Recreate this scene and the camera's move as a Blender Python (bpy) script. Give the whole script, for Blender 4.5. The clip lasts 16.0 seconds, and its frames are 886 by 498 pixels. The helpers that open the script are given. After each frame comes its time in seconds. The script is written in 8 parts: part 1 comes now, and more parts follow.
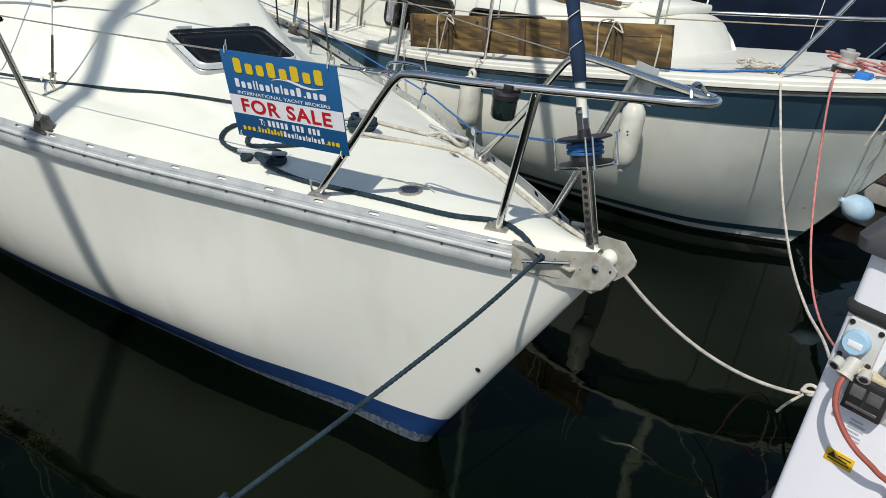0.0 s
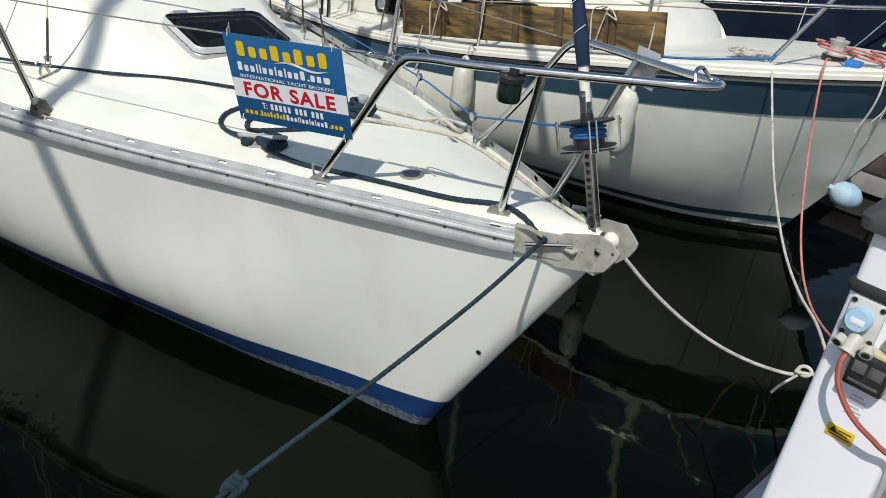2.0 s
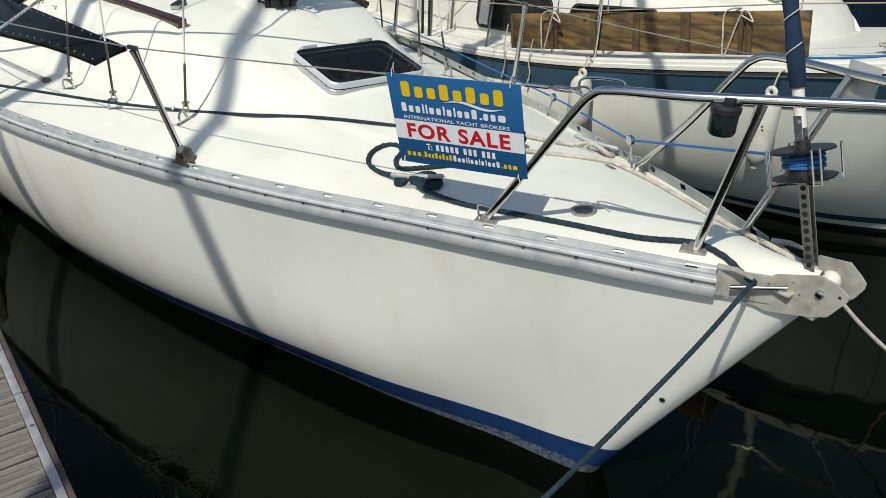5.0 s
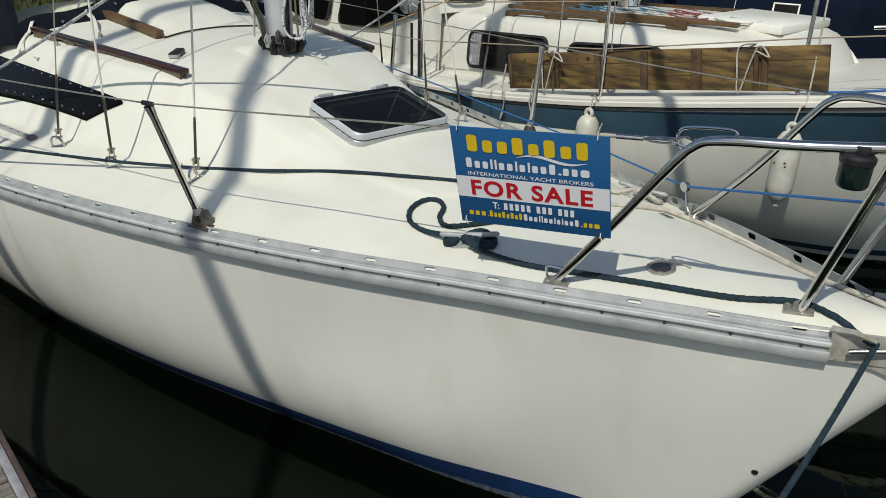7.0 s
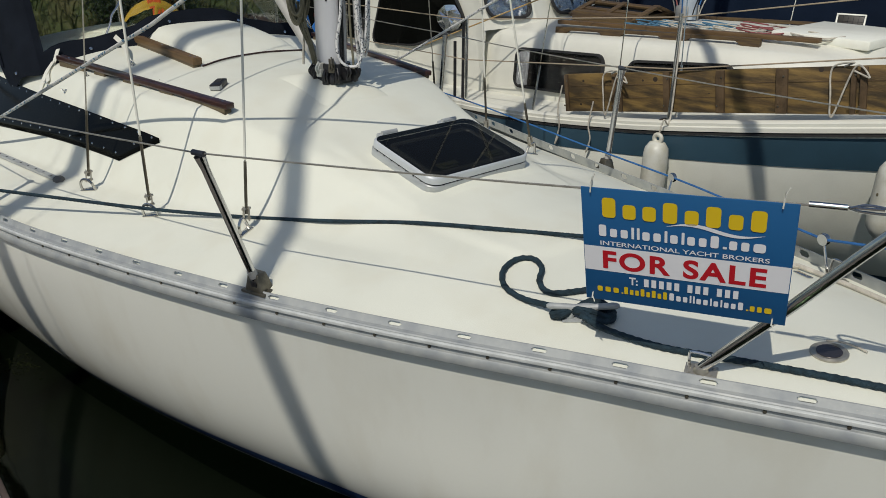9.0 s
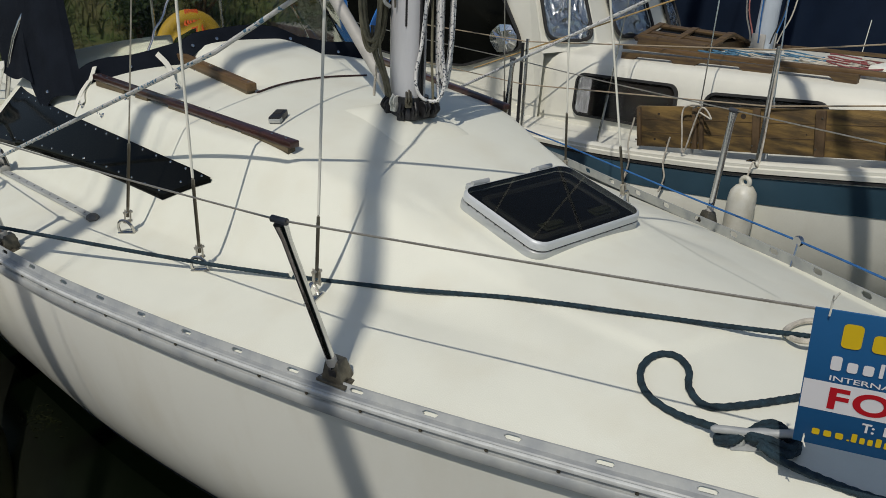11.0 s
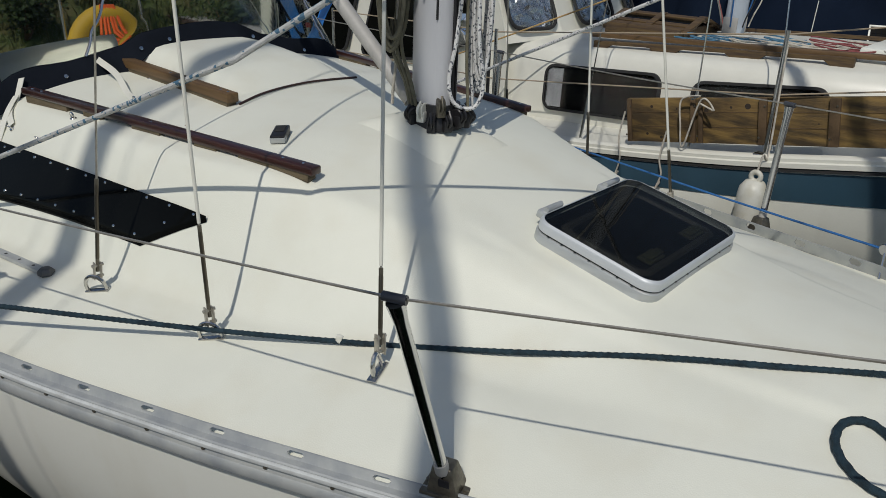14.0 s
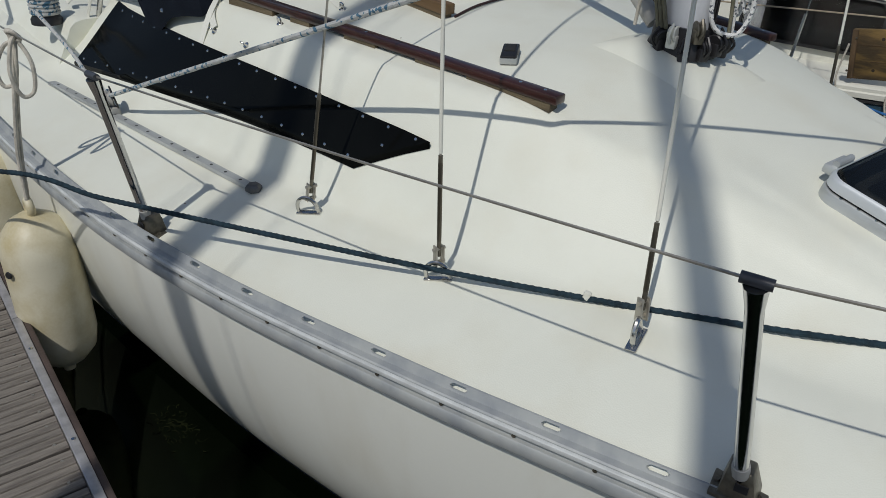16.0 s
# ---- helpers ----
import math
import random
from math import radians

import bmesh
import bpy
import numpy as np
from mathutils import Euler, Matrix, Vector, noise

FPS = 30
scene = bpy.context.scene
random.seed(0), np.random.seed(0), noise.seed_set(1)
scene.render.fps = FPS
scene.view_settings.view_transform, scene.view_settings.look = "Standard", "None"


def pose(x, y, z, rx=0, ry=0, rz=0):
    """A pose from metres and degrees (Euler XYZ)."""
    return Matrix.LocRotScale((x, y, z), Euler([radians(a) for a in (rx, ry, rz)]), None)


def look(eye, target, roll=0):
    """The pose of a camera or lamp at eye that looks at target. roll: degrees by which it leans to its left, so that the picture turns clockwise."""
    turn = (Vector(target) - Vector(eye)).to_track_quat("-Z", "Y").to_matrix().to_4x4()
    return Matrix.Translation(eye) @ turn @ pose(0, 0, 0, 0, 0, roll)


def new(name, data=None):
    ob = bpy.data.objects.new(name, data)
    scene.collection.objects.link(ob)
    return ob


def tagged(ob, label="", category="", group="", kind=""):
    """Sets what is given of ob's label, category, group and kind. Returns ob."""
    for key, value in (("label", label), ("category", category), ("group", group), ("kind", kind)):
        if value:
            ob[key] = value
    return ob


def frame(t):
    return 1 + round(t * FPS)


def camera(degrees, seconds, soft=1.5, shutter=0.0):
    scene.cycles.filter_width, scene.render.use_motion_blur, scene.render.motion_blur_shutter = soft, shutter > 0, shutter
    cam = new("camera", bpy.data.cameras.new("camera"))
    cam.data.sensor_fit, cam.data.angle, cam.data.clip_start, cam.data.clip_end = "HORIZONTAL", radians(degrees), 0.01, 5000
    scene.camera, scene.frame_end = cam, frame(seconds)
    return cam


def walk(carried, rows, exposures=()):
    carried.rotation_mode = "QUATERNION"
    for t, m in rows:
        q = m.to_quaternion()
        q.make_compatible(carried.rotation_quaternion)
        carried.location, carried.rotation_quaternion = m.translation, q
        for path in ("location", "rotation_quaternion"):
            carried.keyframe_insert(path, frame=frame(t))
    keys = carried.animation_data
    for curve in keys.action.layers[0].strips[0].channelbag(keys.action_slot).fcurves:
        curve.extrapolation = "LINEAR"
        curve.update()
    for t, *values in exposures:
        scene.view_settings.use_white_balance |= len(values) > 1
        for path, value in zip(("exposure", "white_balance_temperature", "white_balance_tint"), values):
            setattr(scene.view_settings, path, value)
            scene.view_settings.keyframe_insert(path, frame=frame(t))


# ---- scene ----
cam = camera(60.5, 16.0, soft=0.65)
EXPOSURES = [(0.0, 0.0, 6540, 9), (4.5, -0.03, 6600, 9), (7.0, -0.37, 6700, 8), (9.5, -0.59, 6760, 9), (12.0, -0.69, 6780, 10), (13.0, -0.72, 6700, 10), (14.5, -0.77, 6480, 10), (16.0, -0.79, 6360, 10)]
PATH = [
    (0, (1.451, -1.73, 2.053), (0.19, -0.461, 1.16), 7.2),
    (0.5, (1.455, -1.722, 2.051), (0.19, -0.458, 1.156), 7.1),
    (1, (1.477, -1.697, 2.048), (0.216, -0.429, 1.151), 7.9),
    (1.5, (1.474, -1.707, 2.029), (0.213, -0.433, 1.142), 9.0),
    (2, (1.435, -1.789, 2.038), (0.211, -0.497, 1.125), 7.8),
    (2.5, (1.404, -1.842, 2.053), (0.185, -0.539, 1.15), 5.9),
    (3, (1.375, -1.884, 2.042), (0.125, -0.61, 1.139), 4.7),
    (3.5, (1.327, -1.93, 2.03), (0.037, -0.702, 1.119), 4.0),
    (4, (1.264, -1.927, 2.024), (-0.042, -0.736, 1.088), 3.7),
    (4.5, (1.163, -1.883, 2.045), (-0.197, -0.743, 1.123), 2.8),
    (7, (0.678, -1.96, 2.008), (-0.644, -0.708, 1.18), 1.9),
    (7.5, (0.537, -1.868, 2.031), (-0.805, -0.614, 1.239), 2.6),
    (8, (0.42, -1.859, 2.025), (-0.969, -0.632, 1.273), 2.9),
    (8.5, (0.314, -1.882, 2.016), (-1.069, -0.642, 1.277), 1.4),
    (9, (0.201, -1.851, 1.998), (-1.156, -0.622, 1.193), 0.9),
    (9.5, (0.087, -1.802, 2.02), (-1.311, -0.624, 1.207), 2.0),
    (12, (-0.577, -1.761, 1.986), (-1.902, -0.475, 1.218), 2.8),
    (12.5, (-0.674, -1.762, 1.977), (-1.915, -0.402, 1.195), 1.3),
    (13, (-0.737, -1.802, 1.965), (-1.922, -0.387, 1.195), 0.7),
    (13.5, (-0.836, -1.809, 1.947), (-1.992, -0.387, 1.147), 1.4),
    (14, (-0.973, -1.763, 1.944), (-2.174, -0.377, 1.145), 2.1),
    (14.5, (-1.112, -1.761, 1.936), (-2.375, -0.432, 1.137), 2.9),
    (15, (-1.233, -1.789, 1.899), (-2.518, -0.494, 1.078), 2.4),
    (15.5, (-1.313, -1.823, 1.877), (-2.616, -0.631, 0.938), 2.5),
    (16, (-1.353, -1.838, 1.89), (-2.677, -0.721, 0.891), 2.8),
]
walk(cam, [(t, look(eye, target, roll)) for t, eye, target, roll in PATH], EXPOSURES)

# ---- world and sun ----
SUN_TO = Vector((0.295, -0.71, 1.0)).normalized()
world = bpy.data.worlds.new("sky")
scene.world = world
world.use_nodes = True
nt = world.node_tree
sky = nt.nodes.new("ShaderNodeTexSky")
sky.sky_type = "NISHITA"
sky.sun_disc = False
sky.sun_elevation = math.asin(SUN_TO.z)
sky.sun_rotation = math.atan2(SUN_TO.x, SUN_TO.y)
nt.links.new(sky.outputs[0], nt.nodes["Background"].inputs[0])
nt.nodes["Background"].inputs[1].default_value = 0.115
sun_data = bpy.data.lights.new("sun", "SUN")
sun_data.energy, sun_data.angle, sun_data.color = 3.75, radians(0.53), (1.0, 0.96, 0.90)
sun = new("sun", sun_data)
sun.matrix_world = look(SUN_TO * 30, (0, 0, 0))


# ---- materials ----
def mat(name, color, rough=0.5, metal=0.0, vary=0.12, scale=6.0, grain=0.0, grain_scale=120.0, color2=None, coat=0.0, stretch=(1, 1, 1), spec=0.5):
    """A procedural surface: colour drifting at a large and a small scale, roughness that varies with it, and a fine relief."""
    m = bpy.data.materials.new(name)
    m.use_nodes = True
    n, l = m.node_tree.nodes, m.node_tree.links
    b = n["Principled BSDF"]
    tc = n.new("ShaderNodeTexCoord")
    mp = n.new("ShaderNodeMapping")
    mp.inputs["Scale"].default_value = stretch
    l.new(tc.outputs["Object"], mp.inputs[0])
    big, small = n.new("ShaderNodeTexNoise"), n.new("ShaderNodeTexNoise")
    big.inputs["Scale"].default_value, big.inputs["Detail"].default_value = scale, 5
    small.inputs["Scale"].default_value, small.inputs["Detail"].default_value = grain_scale, 3
    for t in (big, small):
        l.new(mp.outputs[0], t.inputs["Vector"])
    mix = n.new("ShaderNodeMixRGB")
    c2 = color2 or tuple(c * (1 - vary) for c in color)
    mix.inputs[1].default_value, mix.inputs[2].default_value = (*color, 1), (*c2, 1)
    ramp = n.new("ShaderNodeMapRange")
    ramp.inputs["From Min"].default_value, ramp.inputs["From Max"].default_value = 0.38, 0.68
    l.new(big.outputs[0], ramp.inputs[0])
    add = n.new("ShaderNodeMath")
    add.operation = "MULTIPLY_ADD"
    l.new(small.outputs[0], add.inputs[0])
    add.inputs[1].default_value = 0.5
    l.new(ramp.outputs[0], add.inputs[2])
    sub = n.new("ShaderNodeMath")
    sub.operation, sub.use_clamp = "SUBTRACT", True
    l.new(add.outputs[0], sub.inputs[0])
    sub.inputs[1].default_value = 0.25
    l.new(sub.outputs[0], mix.inputs[0])
    l.new(mix.outputs[0], b.inputs["Base Color"])
    rr = n.new("ShaderNodeMapRange")
    rr.inputs["To Min"].default_value, rr.inputs["To Max"].default_value = max(0.02, rough * 0.8), min(1, rough * 1.25)
    l.new(big.outputs[0], rr.inputs[0])
    l.new(rr.outputs[0], b.inputs["Roughness"])
    b.inputs["Metallic"].default_value = metal
    b.inputs["Coat Weight"].default_value = coat
    b.inputs["Specular IOR Level"].default_value = spec
    if grain:
        bump = n.new("ShaderNodeBump")
        bump.inputs["Strength"].default_value, bump.inputs["Distance"].default_value = grain, 0.004
        l.new(small.outputs[0], bump.inputs["Height"])
        l.new(bump.outputs[0], b.inputs["Normal"])
    return m


GEL = mat("white_gelcoat", (0.84, 0.845, 0.76), 0.24, vary=0.05, scale=1.6, coat=0.2)
DECK = mat("cream_deck_gelcoat", (0.755, 0.762, 0.655), 0.5, vary=0.06, scale=3.0, grain=0.12, grain_scale=320)
BOOT = mat("blue_antifouling", (0.008, 0.044, 0.155), 0.55, scale=5, vary=0.35)
SLIME = mat("weed_line", (0.13, 0.155, 0.19), 0.6, scale=60, color2=(0.025, 0.04, 0.075), vary=0.6, grain=0.5, grain_scale=60)
ALU = mat("anodised_aluminium", (0.50, 0.52, 0.51), 0.45, 0.35, vary=0.2, scale=9, grain=0.06, grain_scale=90, stretch=(1, 1, 6))
STEEL = mat("polished_stainless", (0.62, 0.62, 0.61), 0.14, 1.0, vary=0.15, scale=14)
CAST = mat("dull_cast_alloy", (0.27, 0.26, 0.23), 0.5, 0.4, vary=0.3, scale=22, grain=0.2, grain_scale=140)
RAIL = mat("dull_toe_rail_alloy", (0.41, 0.425, 0.41), 0.55, 0.15, vary=0.3, scale=14, grain=0.12, grain_scale=70, color2=(0.29, 0.31, 0.32))
RIB = mat("bright_rub_strip", (0.58, 0.60, 0.58), 0.5, 0.05, vary=0.2, scale=22, grain=0.08, grain_scale=90)
SOCKET = mat("tarnished_socket_steel", (0.17, 0.155, 0.12), 0.38, 0.65, vary=0.45, scale=30, grain=0.25, grain_scale=120)
WIRE = mat("stranded_wire", (0.50, 0.47, 0.40), 0.34, 0.7, vary=0.3, scale=40)
STEEL2 = mat("weathered_stainless", (0.60, 0.59, 0.56), 0.19, 1.0, vary=0.15, scale=14)
BLACK = mat("black_plastic", (0.018, 0.018, 0.02), 0.4, scale=12, vary=0.3)
RUBBER = mat("black_rubber", (0.02, 0.02, 0.02), 0.75, scale=12, vary=0.3, grain=0.2)
SMOKE = mat("smoked_acrylic", (0.005, 0.0055, 0.005), 0.08, scale=3, vary=0.4, spec=0.07)
NAVY = mat("navy_canvas", (0.007, 0.010, 0.016), 0.9, spec=0.12, scale=6, vary=0.35, grain=0.5, grain_scale=500)
BLUE2 = mat("blue_boat_cover", (0.0038, 0.010, 0.024), 0.85, spec=0.12, scale=2.0, vary=0.4, grain=0.4, grain_scale=400)
TEAK = mat("varnished_teak", (0.05, 0.017, 0.013), 0.3, scale=10, vary=0.5, coat=0.3, stretch=(0.4, 8, 8))
PLANK = mat("weathered_scaffold_board", (0.245, 0.155, 0.046), 0.75, scale=4, color2=(0.10, 0.062, 0.024), grain=0.5, grain_scale=60, stretch=(0.5, 6, 6))
TEAK2 = mat("oiled_teak_trim", (0.15, 0.088, 0.036), 0.5, scale=8, vary=0.4, stretch=(0.4, 8, 8))
ROPE_D = mat("dark_blue_green_rope", (0.009, 0.031, 0.046), 0.85, scale=40, vary=0.5, grain=0.8, grain_scale=250)
ROPE_W = mat("off_white_rope", (0.60, 0.56, 0.47), 0.85, scale=30, vary=0.35, grain=0.8, grain_scale=250)
ROPE_B = mat("blue_cord", (0.025, 0.14, 0.38), 0.7, scale=30, vary=0.3, grain=0.6)
ROPE_O = mat("olive_rope", (0.16, 0.15, 0.10), 0.9, scale=30, vary=0.35, grain=0.8)
FENDER = mat("aged_white_vinyl", (0.66, 0.62, 0.47), 0.45, scale=7, vary=0.25, color2=(0.5, 0.43, 0.25))
HULL2 = mat("grey_white_gelcoat", (0.87, 0.875, 0.77), 0.35, vary=0.12, scale=2.5)
HULL2B = mat("navy_sheer_band", (0.035, 0.08, 0.115), 0.4, vary=0.25, scale=3)
WHITE = mat("white_paint", (0.72, 0.715, 0.625), 0.4, vary=0.08, scale=5)
CURTAIN = mat("pale_curtain", (0.30, 0.30, 0.31), 0.9, scale=8, vary=0.3)
DECKW = mat("grey_decking_board", (0.235, 0.212, 0.18), 0.85, scale=7, color2=(0.11, 0.095, 0.08), grain=0.9, grain_scale=30, stretch=(7, 0.7, 3))
GALV = mat("galvanised_edge", (0.48, 0.47, 0.47), 0.5, 0.5, scale=18, vary=0.35)
RUBB = mat("brown_rubbing_timber", (0.085, 0.06, 0.05), 0.7, scale=8, vary=0.5, grain=0.4, grain_scale=80)
WEED = mat("wet_weed", (0.013, 0.017, 0.005), 0.9, spec=0.1, scale=20, vary=0.6)
FEND2 = mat("white_fender_vinyl", (0.64, 0.64, 0.57), 0.45, scale=9, vary=0.2, color2=(0.5, 0.48, 0.38))
BATTEN = mat("dark_batten", (0.12, 0.075, 0.035), 0.8, scale=12, vary=0.5, grain=0.5, grain_scale=60)
SAILB = mat("navy_sail_strip", (0.018, 0.036, 0.075), 0.8, spec=0.2, scale=8, vary=0.3, grain=0.4, grain_scale=300)
CONC = mat("pale_concrete", (0.38, 0.37, 0.34), 0.9, scale=5, vary=0.35, grain=0.8)
PED = mat("white_pedestal_plastic", (0.82, 0.82, 0.86), 0.35, scale=4, vary=0.04)
SOCK = mat("pale_blue_plastic", (0.34, 0.52, 0.66), 0.4, scale=10, vary=0.15)
GREYP = mat("grey_plastic", (0.42, 0.41, 0.38), 0.5, scale=10, vary=0.2)
CABLE = mat("red_brown_cable", (0.34, 0.09, 0.065), 0.45, scale=20, vary=0.2)
PINK = mat("faded_red_rope", (0.60, 0.22, 0.19), 0.75, scale=30, vary=0.35, grain=0.5)
YEL = mat("yellow_label", (0.75, 0.47, 0.02), 0.5, scale=10, vary=0.1)
GREEN = mat("dark_green_lamp_glass", (0.006, 0.02, 0.016), 0.12, scale=10, vary=0.3)
SIGNB = mat("sign_blue", (0.013, 0.105, 0.27), 0.42, scale=3, vary=0.1)
SIGNW = mat("sign_white", (0.80, 0.80, 0.82), 0.42, scale=3, vary=0.05)
SIGNY = mat("sign_yellow", (0.75, 0.52, 0.02), 0.45, scale=3, vary=0.05)
SIGNR = mat("sign_red", (0.50, 0.01, 0.02), 0.45, scale=3, vary=0.08)
LIFE = mat("lifebuoy_yellow", (0.52, 0.33, 0.025), 0.6, scale=5, vary=0.2)
ORANGE = mat("orange_line", (0.75, 0.12, 0.02), 0.7, scale=20, vary=0.2)
BLUEP = mat("bright_blue_strap", (0.03, 0.2, 0.6), 0.5, scale=10, vary=0.2)
GRASS = mat("bank_grass", (0.055, 0.085, 0.02), 0.9, scale=2.5, color2=(0.10, 0.09, 0.035), grain=1.0, grain_scale=20)
LEAF = mat("shrub_leaf", (0.035, 0.065, 0.015), 0.7, scale=3, vary=0.6)
FOIL = mat("silver_foil_blind", (0.86, 0.87, 0.88), 0.17, 0.95, scale=14, vary=0.15, grain=0.5, grain_scale=45)


def weather(m, cell, share, size, spot, stain, amount, stretch, low=0.5, high=0.75):
    """Scattered dirt specks and faint broad stains over a finish."""
    n, l = m.node_tree.nodes, m.node_tree.links
    b = n["Principled BSDF"]
    old = b.inputs["Base Color"].links[0].from_socket
    tc = n.new("ShaderNodeTexCoord")
    vor = n.new("ShaderNodeTexVoronoi")
    vor.inputs["Scale"].default_value = cell
    l.new(tc.outputs["Object"], vor.inputs["Vector"])
    sep = n.new("ShaderNodeSeparateColor")
    l.new(vor.outputs["Color"], sep.inputs[0])
    few, near, both = (n.new("ShaderNodeMath") for _ in range(3))
    few.operation, few.inputs[1].default_value = "LESS_THAN", share
    l.new(sep.outputs[0], few.inputs[0])
    near.operation = "LESS_THAN"
    l.new(vor.outputs["Distance"], near.inputs[0])
    scaled = n.new("ShaderNodeMath")
    scaled.operation, scaled.inputs[1].default_value = "MULTIPLY", size
    l.new(sep.outputs[1], scaled.inputs[0])
    l.new(scaled.outputs[0], near.inputs[1])
    both.operation = "MULTIPLY"
    l.new(few.outputs[0], both.inputs[0])
    l.new(near.outputs[0], both.inputs[1])
    mp = n.new("ShaderNodeMapping")
    mp.inputs["Scale"].default_value = stretch
    l.new(tc.outputs["Object"], mp.inputs[0])
    noise = n.new("ShaderNodeTexNoise")
    noise.inputs["Scale"].default_value, noise.inputs["Detail"].default_value = 1.0, 6
    l.new(mp.outputs[0], noise.inputs["Vector"])
    rng_ = n.new("ShaderNodeMapRange")
    rng_.inputs["From Min"].default_value, rng_.inputs["From Max"].default_value, rng_.inputs["To Max"].default_value = low, high, amount
    l.new(noise.outputs[0], rng_.inputs[0])
    m1, m2 = n.new("ShaderNodeMixRGB"), n.new("ShaderNodeMixRGB")
    l.new(rng_.outputs[0], m1.inputs[0])
    l.new(old, m1.inputs[1])
    m1.inputs[2].default_value = (*stain, 1)
    l.new(both.outputs[0], m2.inputs[0])
    l.new(m1.outputs[0], m2.inputs[1])
    m2.inputs[2].default_value = (*spot, 1)
    l.new(m2.outputs[0], b.inputs["Base Color"])


weather(DECK, 14.0, 0.10, 0.075, (0.26, 0.20, 0.13), (0.62, 0.58, 0.44), 0.30, (5, 5, 5))
weather(GEL, 11.0, 0.05, 0.06, (0.42, 0.36, 0.25), (0.60, 0.55, 0.42), 0.30, (5, 5, 1.6))
weather(HULL2, 9.0, 0.08, 0.08, (0.4, 0.36, 0.28), (0.60, 0.57, 0.48), 0.25, (7, 7, 1.2))
weather(PLANK, 14.0, 0.35, 0.22, (0.03, 0.02, 0.012), (0.05, 0.034, 0.016), 0.95, (5, 12, 22), 0.42, 0.62)
weather(CAST, 40.0, 0.2, 0.25, (0.3, 0.27, 0.2), (0.36, 0.33, 0.26), 0.7, (30, 30, 30))
weather(FEND2, 30.0, 0.12, 0.2, (0.1, 0.09, 0.06), (0.4, 0.38, 0.27), 0.5, (12, 12, 6))


def glass_mat(name, tint, rough=0.03):
    m = bpy.data.materials.new(name)
    m.use_nodes = True
    b = m.node_tree.nodes["Principled BSDF"]
    b.inputs["Base Color"].default_value = (*tint, 1)
    b.inputs["Transmission Weight"].default_value = 1.0
    b.inputs["Roughness"].default_value = rough
    b.inputs["IOR"].default_value = 1.15
    return m


CLEAR = glass_mat("clear_vinyl", (0.74, 0.76, 0.72), 0.04)


def water_mat():
    m = bpy.data.materials.new("harbour_water")
    m.use_nodes = True
    n, l = m.node_tree.nodes, m.node_tree.links
    b = n["Principled BSDF"]
    tc = n.new("ShaderNodeTexCoord")
    murk = n.new("ShaderNodeTexNoise")
    murk.inputs["Scale"].default_value, murk.inputs["Detail"].default_value = 0.7, 4
    mix = n.new("ShaderNodeMixRGB")
    mix.inputs[1].default_value, mix.inputs[2].default_value = (0.0004, 0.0011, 0.0004, 1), (0.0013, 0.0027, 0.0009, 1)
    l.new(tc.outputs["Object"], murk.inputs["Vector"])
    l.new(murk.outputs[0], mix.inputs[0])
    l.new(mix.outputs[0], b.inputs["Base Color"])
    b.inputs["Roughness"].default_value, b.inputs["IOR"].default_value = 0.03, 1.33
    b.inputs["Specular IOR Level"].default_value = 0.27
    w1, w2 = n.new("ShaderNodeTexNoise"), n.new("ShaderNodeTexNoise")
    w1.inputs["Scale"].default_value, w2.inputs["Scale"].default_value = 2.2, 9.0
    for w in (w1, w2):
        l.new(tc.outputs["Object"], w.inputs["Vector"])
        w.inputs["Detail"].default_value = 2
    add = n.new("ShaderNodeMath")
    add.operation = "MULTIPLY_ADD"
    l.new(w2.outputs[0], add.inputs[0])
    add.inputs[1].default_value = 0.12
    l.new(w1.outputs[0], add.inputs[2])
    bump = n.new("ShaderNodeBump")
    bump.inputs["Strength"].default_value, bump.inputs["Distance"].default_value = 0.2, 0.02
    b.inputs["Specular Tint"].default_value = (0.68, 1.0, 0.56, 1)
    l.new(add.outputs[0], bump.inputs["Height"])
    l.new(bump.outputs[0], b.inputs["Normal"])
    return m


WATER = water_mat()


# ---- mesh helpers ----
def smooth(me, on=True, angle=40):
    if on:
        me.polygons.foreach_set("use_smooth", [True] * len(me.polygons))
        me.set_sharp_from_angle(angle=radians(angle))
    return me


def mesh_of(name, bm, material, soft=True):
    bmesh.ops.recalc_face_normals(bm, faces=bm.faces[:])
    me = bpy.data.meshes.new(name)
    bm.to_mesh(me)
    bm.free()
    for m in material if isinstance(material, (list, tuple)) else (material,):
        me.materials.append(m)
    return smooth(me, soft)


def part(name, bm, material, parent=None, label="", soft=True):
    ob = new(name, mesh_of(name, bm, material, soft))
    if parent is not None:
        ob.parent = parent
        ob.matrix_parent_inverse = parent.matrix_world.inverted() if parent.parent is None else Matrix.Identity(4)
    return tagged(ob, label)


def thing(name, label, category, at=(0, 0, 0), group="", kind=""):
    ob = new(name)
    ob.empty_display_size = 0.1
    ob.location = at
    bpy.context.view_layer.update()
    return tagged(ob, label, category, group, kind)


def single(name, bm, material, label, category, group="", kind="", soft=True):
    return tagged(new(name, mesh_of(name, bm, material, soft)), label, category, group, kind)


